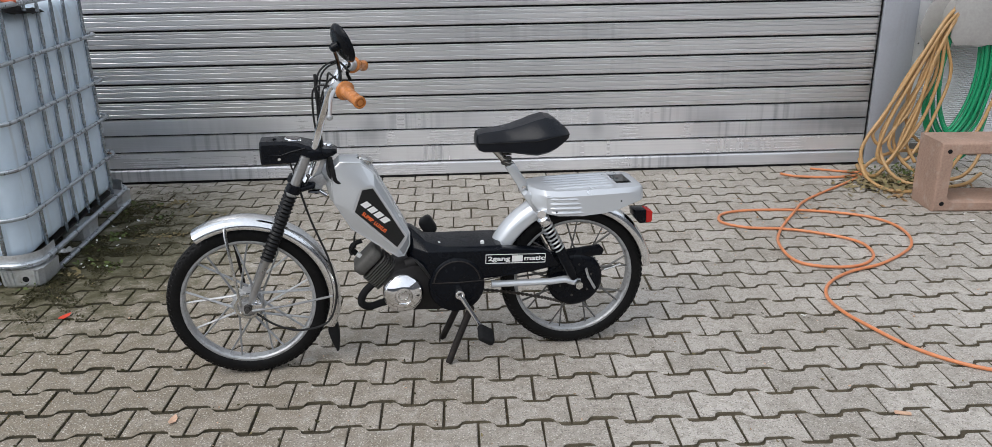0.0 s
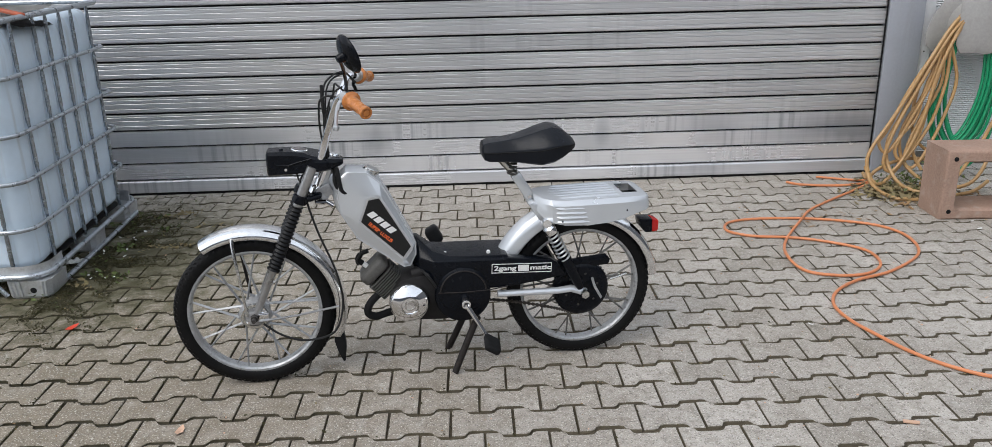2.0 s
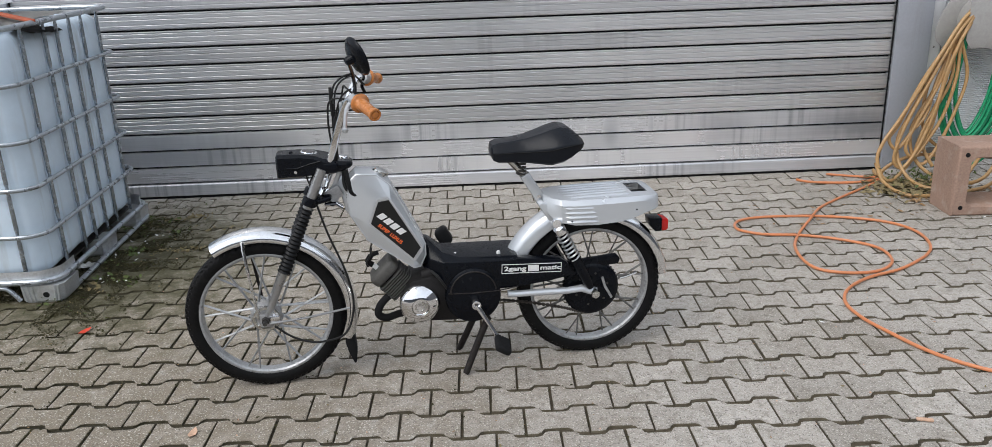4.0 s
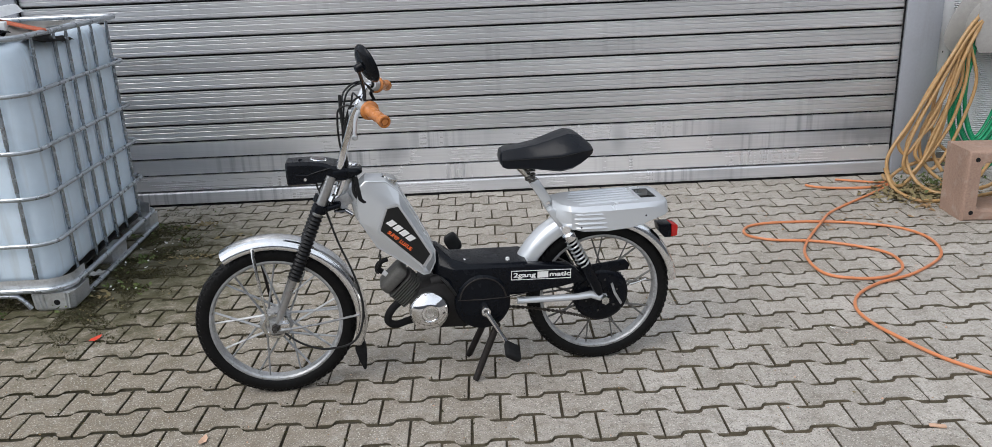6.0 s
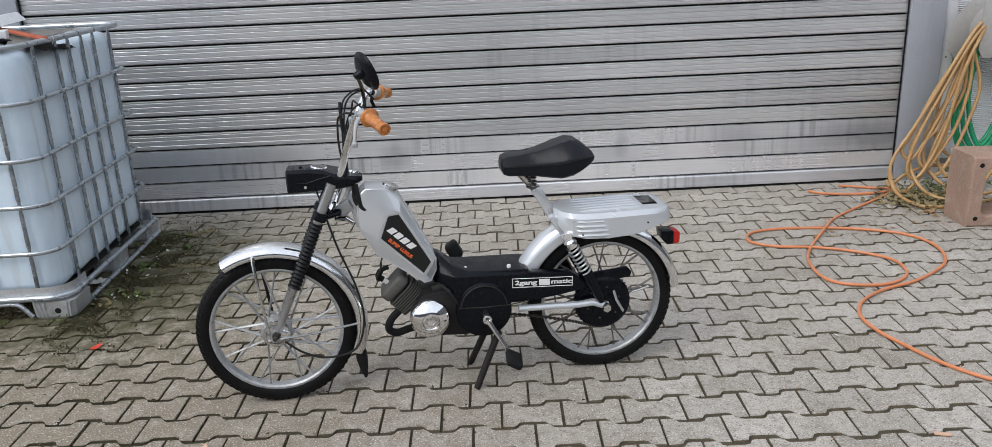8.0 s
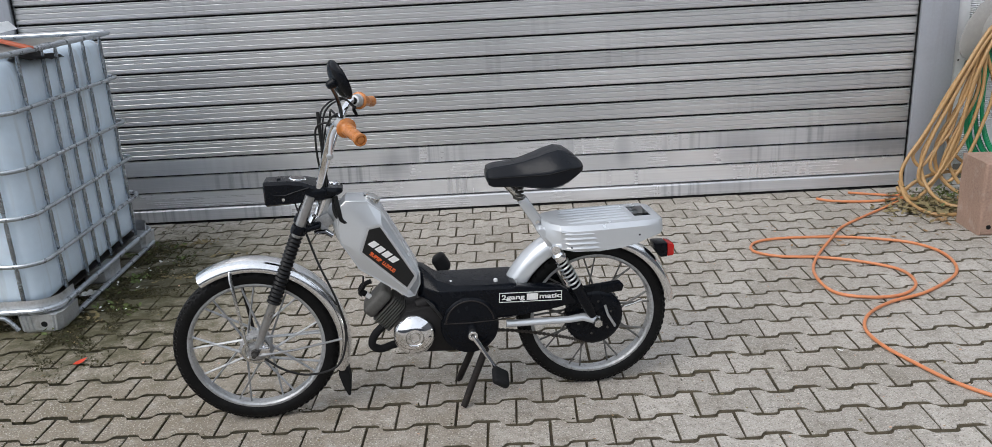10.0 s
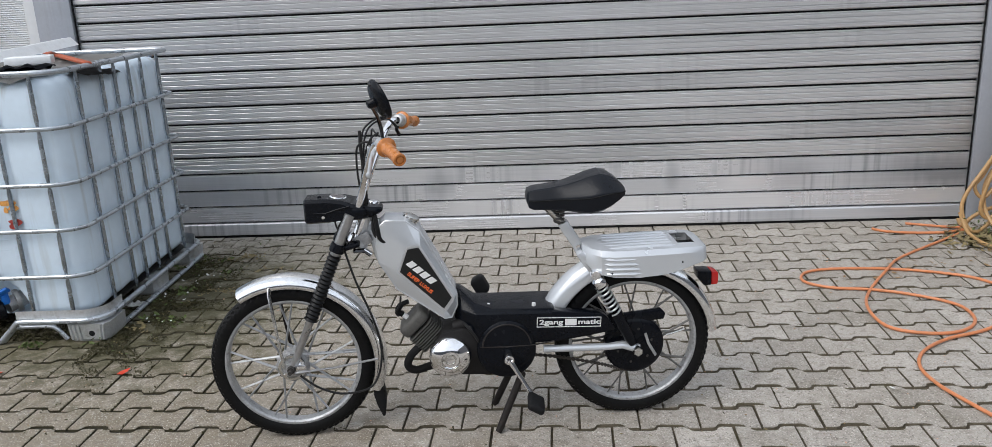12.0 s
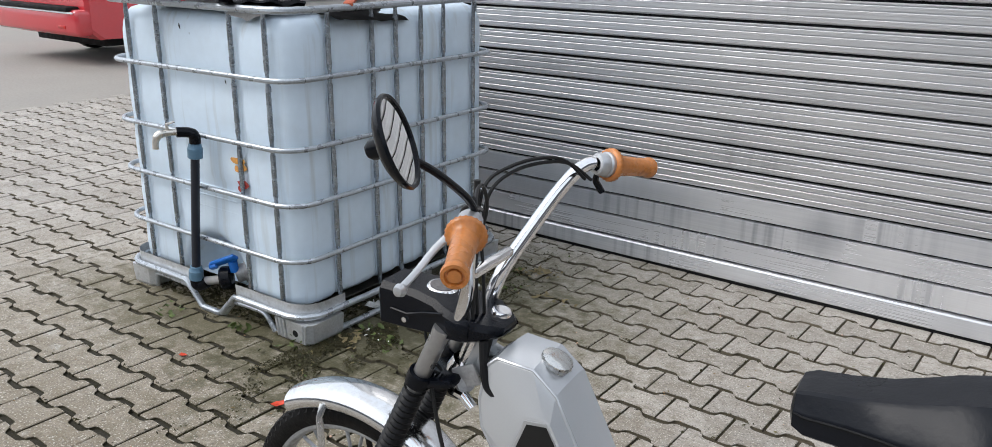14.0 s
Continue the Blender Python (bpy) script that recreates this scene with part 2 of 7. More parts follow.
M = {}
M["paver"] = paver_material()
M["soil"] = joint_material()
M["paver_edge"] = material("soiled paver edge", (0.125, 0.105, 0.072), 0.95, vary=0.4, scale=5.0, fine=90.0, bump=0.6, bump_scale=120.0, wear=(0.052, 0.050, 0.020), wear_amount=0.9)
mossy(M["soil"], (0.018, 0.015, 0.006))
mossy(M["paver_edge"], (0.034, 0.029, 0.012))
M["asphalt"] = material("yard surface", (0.30, 0.28, 0.25), 0.9, vary=0.15, scale=2.0, fine=40, bump=0.3)
M["slat"] = door_material("door aluminium", (0.46, 0.46, 0.472), (0.82, 0.82, 0.83), 0.41, 0.10, 0.7, 0.60)
DARK_AREAS = ((-0.52, 0.10, 0.30, 0.11, 0.22), (0.86, 0.05, 0.31, 0.10, 0.15), (2.44, 0.32, 0.31, 0.12, 0.32), (-1.95, 0.55, 0.30, 0.12, 0.16), (-1.20, 0.26, 0.33, 0.06, 0.10), (1.55, 0.16, 0.28, 0.12, 0.12))
M["slat_smooth"] = door_material("door aluminium smooth", (0.36, 0.375, 0.40), (0.95, 0.95, 0.965), 0.31, 0.24, 0.53, 0.22, DARK_AREAS)
M["rubber"] = material("black rubber", (0.007, 0.0072, 0.0078), 0.75, vary=0.25, scale=14, fine=150, bump=0.2, spec=0.24)
M["gaiter"] = material("ribbed rubber", (0.005, 0.0052, 0.006), 0.46, vary=0.25, scale=14, fine=150, spec=0.26)
M["jamb"] = material("grey painted steel", (0.36, 0.38, 0.42), 0.42, vary=0.06, scale=2.0, fine=60, bump=0.6, bump_scale=4.0, wear=(0.27, 0.28, 0.3), wear_amount=0.4)
grime(M["jamb"], (0.22, 0.21, 0.20), 0.35)
M["whitewall"] = material("white corrugated sheet", (0.68, 0.69, 0.70), 0.5, vary=0.05, scale=1.5, fine=40)
M["hdpe"] = material("translucent white plastic", (0.640, 0.750, 0.848), 0.38, vary=0.05, scale=2.0, fine=25, wear=(0.56, 0.63, 0.675), wear_amount=0.5)
grime(M["hdpe"], (0.36, 0.37, 0.34), 0.55)
M["galv"] = material("galvanised steel", (0.45, 0.485, 0.52), 0.30, 0.65, vary=0.22, scale=25, fine=140)
# darker copy of the same steel; the uprights' shade is in the colour
M["galv_shaded"] = material("shaded galvanised steel", (0.32, 0.36, 0.40), 0.26, 0.8, vary=0.40, scale=25, fine=140)
M["red_van"] = material("red car paint", (0.55, 0.042, 0.052), 0.14, vary=0.04, scale=1.0, fine=30, spec=1.0)
M["tyre"] = material("tyre rubber", (0.0055, 0.0055, 0.0058), 0.5, vary=0.35, scale=20, fine=180, bump=0.35, bump_scale=160, wear=(0.016, 0.015, 0.013), wear_amount=0.5, spec=0.16)
M["silver"] = material("silver paint", (0.59, 0.612, 0.635), 0.24, 0.50, vary=0.02, scale=5, fine=400)
M["chrome"] = material("chrome", (0.80, 0.80, 0.81), 0.07, 1.0, vary=0.05, scale=14, fine=80, wear=(0.50, 0.46, 0.41), wear_amount=0.3)
M["polished"] = material("polished aluminium", (0.78, 0.785, 0.79), 0.15, 1.0, vary=0.08, scale=14, fine=90, wear=(0.52, 0.49, 0.45), wear_amount=0.35)
M["black"] = material("black plastic", (0.0034, 0.0044, 0.0070), 0.24, vary=0.25, scale=12, fine=160, bump=0.05, spec=0.17)

M["spoke"] = material("grey wheel alloy", (0.40, 0.41, 0.42), 0.46, 0.6, vary=0.25, scale=30, fine=150, wear=(0.15, 0.142, 0.13), wear_amount=0.65)
M["spoke_dirty"] = material("soiled wheel alloy", (0.17, 0.165, 0.155), 0.5, 0.6, vary=0.3, scale=30, fine=150, wear=(0.070, 0.062, 0.052), wear_amount=0.8)
M["alloy"] = material("bright aluminium", (0.50, 0.51, 0.52), 0.38, 0.75, vary=0.10, scale=20, fine=150)
M["cast"] = material("weathered cast aluminium", (0.36, 0.36, 0.36), 0.5, 0.6, vary=0.25, scale=30, fine=160, bump=0.2)
M["dark_steel"] = material("dark oily steel", (0.07, 0.066, 0.062), 0.5, 0.6, vary=0.3, scale=30, fine=200)
M["fork"] = material("dull silver fork tube", (0.36, 0.36, 0.36), 0.30, 0.75, vary=0.12, scale=18, fine=120, wear=(0.26, 0.23, 0.20), wear_amount=0.35)
M["chrome_dull"] = material("dulled chrome", (0.62, 0.62, 0.60), 0.25, 1.0, vary=0.12, scale=25, fine=120, wear=(0.30, 0.24, 0.18), wear_amount=0.4)
M["glass"] = material("lens glass", (0.75, 0.76, 0.76), 0.12, 0.0, vary=0.05, scale=20, fine=90)
M["dial"] = material("dial face", (0.10, 0.09, 0.09), 0.08, 0.0, vary=0.4, scale=60, fine=90)
M["grip"] = material("tan rubber", (0.49, 0.175, 0.042), 0.27, vary=0.25, scale=25, fine=160, bump=0.15, wear=(0.34, 0.11, 0.03), wear_amount=0.4)
M["mirror"] = material("mirror glass", (0.90, 0.90, 0.90), 0.02, 1.0, vary=0.01, scale=3, fine=10)
M["decal_edge"] = material("grey print", (0.33, 0.33, 0.33), 0.4, vary=0.05)
M["decal"] = material("black print", (0.014, 0.014, 0.014), 0.35, vary=0.1, spec=0.24)
M["white"] = material("white print", (0.74, 0.74, 0.73), 0.45, vary=0.06, scale=40)
M["orange_paint"] = material("orange print", (0.75, 0.13, 0.03), 0.45, vary=0.06, scale=40)
M["engine"] = material("oily engine metal", (0.016, 0.015, 0.015), 0.55, 0.3, vary=0.3, scale=20, fine=120, bump=0.2, spec=0.24)
M["fin"] = material("dusty cylinder metal", (0.085, 0.082, 0.076), 0.65, 0.2, vary=0.25, scale=20, fine=140, bump=0.25)
M["stand"] = material("worn black steel", (0.022, 0.019, 0.018), 0.5, 0.2, vary=0.3, scale=25, fine=160, wear=(0.06, 0.042, 0.032), wear_amount=0.6, spec=0.24)
M["white_metal"] = material("white coated metal", (0.83, 0.85, 0.86), 0.35, vary=0.06, scale=6, fine=60, wear=(0.6, 0.6, 0.6), wear_amount=0.4)
M["red_lens"] = material("red lens", (0.50, 0.015, 0.012), 0.2, vary=0.1, scale=30, fine=200)
M["vinyl"] = material("black vinyl", (0.0045, 0.0058, 0.0092), 0.32, vary=0.2, scale=10, fine=200, bump=0.5, bump_scale=22, spec=0.24)
M["cable"] = material("black cable", (0.016, 0.016, 0.016), 0.5, vary=0.1, spec=0.24)
M["orange_hose"] = material("orange hose", (0.62, 0.222, 0.092), 0.38, vary=0.10, scale=5, fine=60, wear=(0.5, 0.24, 0.12), wear_amount=0.4)
M["yellow_hose"] = material("faded yellow hose", (0.43, 0.258, 0.108), 0.45, vary=0.15, scale=5, fine=60, wear=(0.40, 0.28, 0.15), wear_amount=0.5)
M["green_hose"] = material("green hose", (0.012, 0.27, 0.12), 0.35, vary=0.12, scale=8, fine=60)
M["grey_metal"] = material("dull grey metal", (0.37, 0.36, 0.345), 0.6, 0.2, vary=0.12, scale=6, fine=70, wear=(0.28, 0.27, 0.25), wear_amount=0.5)
M["block"] = material("reddish concrete", (0.335, 0.222, 0.168), 0.92, vary=0.22, scale=7, fine=90, bump=1.0, bump_scale=70, wear=(0.44, 0.36, 0.30), wear_amount=0.6)
M["moss"] = material("moss", (0.048, 0.042, 0.016), 0.95, vary=0.5, scale=14, fine=90, wear=(0.050, 0.056, 0.014), wear_amount=0.8, coords="Object")
M["weed"] = material("weed leaf", (0.075, 0.105, 0.024), 0.6, vary=0.4, scale=30, fine=90, wear=(0.15, 0.13, 0.035), wear_amount=0.7)
M["dry_leaf"] = material("dry leaf", (0.25, 0.155, 0.075), 0.8, vary=0.45, scale=18, fine=80, wear=(0.36, 0.25, 0.13), wear_amount=0.6)
M["red_leaf"] = material("red leaf", (0.62, 0.055, 0.02), 0.6, vary=0.2, scale=40)
M["tan_leaf"] = material("tan leaf", (0.56, 0.36, 0.25), 0.7, vary=0.2, scale=40)
M["plaster"] = material("dark plaster", (0.095, 0.10, 0.112), 0.9, vary=0.2, scale=0.6, fine=14)
M["paper"] = material("white paper", (0.72, 0.72, 0.70), 0.8, vary=0.1, scale=20)
M["chain"] = material("greasy chain steel", (0.06, 0.052, 0.045), 0.45, 0.6, vary=0.4, scale=60, fine=200)
M["straw"] = material("dry straw", (0.20, 0.158, 0.078), 0.8, vary=0.45, scale=18, fine=80, wear=(0.14, 0.15, 0.04), wear_amount=0.8)
M["zinc"] = material("weathered zinc", (0.27, 0.285, 0.29), 0.5, 0.4, vary=0.3, scale=9, fine=60, wear=(0.17, 0.17, 0.165), wear_amount=0.6)
M["orange_wood"] = material("orange painted wood", (0.42, 0.10, 0.045), 0.7, vary=0.2, scale=10)
M["orange_pipe"] = material("orange plastic pipe", (0.62, 0.12, 0.02), 0.5, vary=0.06, scale=4)
M["brown_wood"] = material("dark brown wood", (0.075, 0.035, 0.022), 0.6, vary=0.2, scale=12)
M["yellow_tube"] = material("yellow tube", (0.72, 0.50, 0.13), 0.45, vary=0.08, scale=5)
M["car_glass"] = material("tinted car glass", (0.02, 0.028, 0.028), 0.06, vary=0.1, scale=3)
M["gate"] = material("blue-grey gate", (0.16, 0.19, 0.22), 0.5, vary=0.08, scale=2)
M["galv_light"] = material("bright sheet steel", (0.64, 0.655, 0.67), 0.36, 0.6, vary=0.18, scale=12, fine=120, wear=(0.36, 0.345, 0.32), wear_amount=0.6)
M["blackblue"] = material("blue-black pipe", (0.012, 0.016, 0.026), 0.4, vary=0.1)
M["blue"] = material("blue plastic", (0.015, 0.16, 0.58), 0.35, vary=0.08, scale=20)
M["teal"] = material("grey-blue plastic", (0.10, 0.20, 0.29), 0.45, vary=0.1, scale=20)
M["brass"] = material("worn nickel brass", (0.66, 0.63, 0.58), 0.30, 0.9, vary=0.15, scale=30)
M["red_tag"] = material("red label", (0.34, 0.04, 0.03), 0.6, vary=0.3, scale=40)
M["orange_tag"] = material("orange label", (0.70, 0.33, 0.08), 0.6, vary=0.3, scale=60)


# ---------------- helpers for shapes ----------------
def link(name, me, mat, parent=None, label=""):
    ob = new(name, me)
    if mat and not me.materials:
        me.materials.append(mat)
    if parent:
        ob.parent = parent
    if label:
        ob["label"] = label
    return ob


def part(name, bm, mat, parent=None, label="", smooth=True, angle=35):
    """One mesh object from a bmesh, with smooth faces and sharp creases."""
    bmesh.ops.recalc_face_normals(bm, faces=bm.faces[:])
    for f in bm.faces:
        f.smooth = smooth
    if smooth:
        for e in bm.edges:
            if len(e.link_faces) == 2 and e.calc_face_angle(0) > radians(angle):
                e.smooth = False
    me = bpy.data.meshes.new(name)
    bm.to_mesh(me)
    bm.free()
    return link(name, me, mat, parent, label)


def empty(name, m=None, parent=None):
    ob = new(name)
    ob.empty_display_size = 0.1
    if m is not None:
        ob.matrix_basis = m
    if parent:
        ob.parent = parent
    return ob


def box(size, at=(0, 0, 0), bevel=0.0, bm=None, rot=None, segs=2):
    own = bmesh.new()
    bmesh.ops.create_cube(own, size=1.0)
    bmesh.ops.scale(own, vec=size, verts=own.verts[:])
    if bevel:
        bmesh.ops.bevel(own, geom=own.edges[:], offset=bevel, segments=segs, profile=0.5, affect='EDGES', clamp_overlap=True)
    m = Matrix.Translation(at) @ (rot.to_4x4() if rot else Matrix.Identity(4))
    bmesh.ops.transform(own, matrix=m, verts=own.verts[:])
    return merge(bm, own)


def merge(bm, own):
    """Adds one bmesh to another, or gives it back alone."""
    if bm is None:
        return own
    me = bpy.data.meshes.new("scratch")
    own.to_mesh(me)
    own.free()
    bm.from_mesh(me)
    bpy.data.meshes.remove(me)
    return bm


def spline(points, steps=6, closed=False):
    """A smooth line through points."""
    p = [Vector(q) for q in points]
    n = len(p)
    out = []
    for i in range(n if closed else n - 1):
        a, b, c, d = (p[(i - 1) % n], p[i], p[(i + 1) % n], p[(i + 2) % n]) if closed else (p[max(i - 1, 0)], p[i], p[i + 1], p[min(i + 2, n - 1)])
        for k in range(steps):
            t = k / steps
            out.append(0.5 * ((2 * b) + (c - a) * t + (2 * a - 5 * b + 4 * c - d) * t * t + (3 * b - a - 3 * c + d) * t ** 3))
    if not closed:
        out.append(p[-1])
    return out


def tube(points, radius, segs=8, closed=False, bm=None, squash=1.0):
    """A round bar along a line; radius is one number or one a point."""
    own = bm or bmesh.new()
    p = [Vector(q) for q in points]
    n = len(p)
    radii = radius if isinstance(radius, (list, tuple)) else [radius] * n
    side = None
    rings = []
    for i in range(n):
        if closed:
            d = (p[(i + 1) % n] - p[i - 1]).normalized()
        else:
            d = (p[min(i + 1, n - 1)] - p[max(i - 1, 0)]).normalized()
        if side is None:
            side = d.orthogonal().normalized()
        side = (side - d * side.dot(d)).normalized()
        up = d.cross(side)
        rings.append([own.verts.new(p[i] + radii[i] * (math.cos(a) * side + squash * math.sin(a) * up)) for a in (2 * math.pi * k / segs for k in range(segs))])
    for i in range(n if closed else n - 1):
        r, q = rings[i], rings[(i + 1) % n]
        for k in range(segs):
            own.faces.new((r[k], r[(k + 1) % segs], q[(k + 1) % segs], q[k]))
    if not closed:
        own.faces.new(rings[0][::-1])
        own.faces.new(rings[-1])
    return own


def lathe(profile, centre, axis, segs=32, bm=None, start=0.0, stop=None, wave=None):
    """Turns (radius, along) pairs round an axis through centre."""
    own = bm or bmesh.new()
    ax = Vector(axis).normalized()
    u = ax.orthogonal().normalized()
    if abs(ax.z) < 0.9:
        u = (Vector((0, 0, 1)) - ax * ax.z).normalized()
    v = ax.cross(u)
    c = Vector(centre)
    full = stop is None
    count = segs if full else segs + 1
    span = 2 * math.pi if full else stop - start
    rings = []
    for k in range(count):
        a = start + span * k / segs
        d = math.cos(a) * u + math.sin(a) * v
        rings.append([own.verts.new(c + ax * h + d * (r + (wave(k, i) if wave else 0))) for i, (r, h) in enumerate(profile)])
    for k in range(segs):
        r, q = rings[k], rings[(k + 1) % count]
        for i in range(len(profile) - 1):
            own.faces.new((r[i], r[i + 1], q[i + 1], q[i]))
    if profile[0][0] > 1e-4 and full:
        pass
    bmesh.ops.remove_doubles(own, verts=own.verts[:], dist=1e-5)
    return own


def loft(sections, cap=True, bm=None, closed=True):
    """Skins rings of points, one after another."""
    own = bm or bmesh.new()
    rings = [[own.verts.new(q) for q in s] for s in sections]
    n = len(rings[0])
    for r, q in zip(rings, rings[1:]):
        for k in range(n if closed else n - 1):
            own.faces.new((r[k], r[(k + 1) % n], q[(k + 1) % n], q[k]))
    if cap and closed:
        own.faces.new(rings[0][::-1])
        own.faces.new(rings[-1])
    return own


def prism(outline, lo, hi, place, bevel=0.0, segs=2, bm=None):
    """A plate of that outline between two depths; place maps (a, b, depth) to a point."""
    own = loft([[place(a, b, lo) for a, b in outline], [place(a, b, hi) for a, b in outline]])
    if bevel:
        bmesh.ops.recalc_face_normals(own, faces=own.faces[:])
        bmesh.ops.bevel(own, geom=own.edges[:], offset=bevel, segments=segs, profile=0.5, affect='EDGES', clamp_overlap=True)
    return merge(bm, own)


# ---------------- ground ----------------
PAVER_O = Vector((0.8487, 2.2255))
PAVER_A = Vector((0.2026, -0.0030))
PAVER_B = Vector((-0.0050, 0.1416))


def ground_sheet():
    bm = bmesh.new()
    xs = [-400, -60, -20, -7.35, 5, 20, 60, 400]
    ys = [-400, -60, -10, 0, 5.3, 20, 60, 400]
    grid = [[bm.verts.new((x, y, -0.0095)) for x in xs] for y in ys]
    for a, b in zip(grid, grid[1:]):
        for i in range(len(xs) - 1):
            bm.faces.new((a[i], a[i + 1], b[i + 1], b[i]))
    return tagged(part("ground", bm, M["soil"]), "dark sandy soil with moss between the pavers", "ground", kind="structure")


ground_sheet()

# ---------------- building ----------------
DOOR_Y = 5.10


def slat_door():
    door = empty("door_1", pose(0, DOOR_Y, 0))
    tagged(door, "closed aluminium roller door of ribbed horizontal slats", "roller door", kind="structure")
    x0, x1 = -2.60, 2.56
    pitch = 0.1027

    def extrude(profile, name, mat, label=""):
        bm = bmesh.new()
        a = [bm.verts.new((x0, y, z)) for y, z in profile]
        b = [bm.verts.new((x1, y, z)) for y, z in profile]
        for i in range(len(profile) - 1):
            bm.faces.new((a[i], b[i], b[i + 1], a[i + 1]))
        return part(name, bm, mat, door, label, angle=25)

    extrude([(0.03, -0.004), (-0.010, -0.004), (-0.012, 0.006), (-0.008, 0.016), (0.03, 0.016)], "rubber_seal", M["rubber"], "black rubber bottom seal")
    extrude([(0.03, 0.0155), (-0.018, 0.0158), (-0.0205, 0.019), (-0.0205, 0.079), (-0.0195, 0.083), (-0.012, 0.0885), (0.02, 0.0895)], "bottom_bar", M["slat_smooth"], "plain aluminium bottom bar")
    z = 0.0905
    count = 0
    flat = [(0.024, -0.003), (0.024, 0.004), (-0.004, 0.0075), (-0.007, 0.0105), (-0.0075, 0.050), (-0.007, 0.0980), (-0.004, 0.0992), (0.024, 0.0997)]

    def groove(h):
        return [(-0.007, h - 0.0060), (-0.0072, h - 0.0042), (-0.0062, h - 0.0030), (0.0040, h - 0.0030), (0.0045, h + 0.0022), (-0.0068, h + 0.0028), (-0.007, h + 0.0060)]
    ribs = [(0.024, -0.003), (0.024, 0.0045), (0.002, 0.0072), (-0.004, 0.0098), (-0.0066, 0.0140), (-0.007, 0.018)] + groove(0.035) + groove(0.066) + groove(0.089) + [(-0.007, 0.0962), (-0.0045, 0.0982), (0.024, 0.0990)]
    while z < 4.1:
        extrude([(y, z + h) for y, h in (flat if count < 3 else ribs)], "slat", M["slat_smooth"] if count < 3 else M["slat"])
        z += pitch
        count += 1
    # black sheet gives the slat joints their shade by colour
    bm = box((x1 - x0, 0.01, 4.2), (0.5 * (x0 + x1), 0.024, 2.1))
    part("backing", bm, M["rubber"], door, "black sheet standing in for shade behind the slats")
    for x in (x0 + 0.003, x1 - 0.003):
        part("guide_brush", box((0.005, 0.012, 4.2), (x, -0.016, 2.1), 0.001), M["rubber"], door, "dark brush strip of the door guide")
    return door


slat_door()


def jamb(name, x0, x1):
    bm = box((x1 - x0, 0.16, 4.3), (0.5 * (x0 + x1), DOOR_Y + 0.045, 2.15), 0.004)
    return tagged(part(name, bm, M["jamb"]), "blue-grey painted steel door jamb", "door jamb", kind="structure")


jamb("trim_right", 2.565, 2.78)
jamb("trim_left", -2.82, -2.605)
RIVETS = (0.35, 0.75, 1.15, 1.55, 1.95)
for nm, xa, xb in (("trim_outer_right", 2.782, 2.86), ("trim_outer_left", -2.90, -2.822)):
    edge = tagged(part(nm, box((xb - xa, 0.05, 4.3), (0.5 * (xa + xb), DOOR_Y + 0.02, 2.15), 0.003), M["whitewall"]), "pale folded metal edge trim", "trim", kind="structure")
    for z in RIVETS:
        part("rivet", lathe([(0.0, 0.003), (0.004, 0.002), (0.0055, 0.0)], (0.5 * (xa + xb), DOOR_Y - 0.005, z), (0, -1, 0), 10), M["dark_steel"], edge)


def corrugated(name, x0, x1, y, z0=0.12, z1=4.3, pitch=0.0125):
    bm = bmesh.new()
    zs = np.arange(z0, 1.9, pitch / 4)
    prof = [(y - 0.004 * math.cos(2 * math.pi * (z - z0) / pitch), z) for z in zs] + [(y, z1)]
    a = [bm.verts.new((x0, q, z)) for q, z in prof]
    b = [bm.verts.new((x1, q, z)) for q, z in prof]
    for i in range(len(prof) - 1):
        bm.faces.new((a[i], b[i], b[i + 1], a[i + 1]))
    wall = part(name, bm, M["whitewall"])
    tagged(wall, "white finely corrugated metal wall cladding", "wall", kind="structure")
    return wall


corrugated("wall_right", 2.78, 6.0, DOOR_Y + 0.02)
corrugated("wall_left", -3.40, -2.82, DOOR_Y + 0.02)


# ---------------- water container ----------------
IBC = pose(-1.906, 3.564, 0, 0, 0, 1.2) @ Matrix.Translation((0.022, 0.018, 0)) @ Matrix.Diagonal((1.044, 0.967, 1, 1))

FRONT_BARS = (-0.855, -0.676, -0.268, -0.096)
SIDE_BARS = (0.165, 0.391, 0.525, 0.677, 0.821, 1.028)


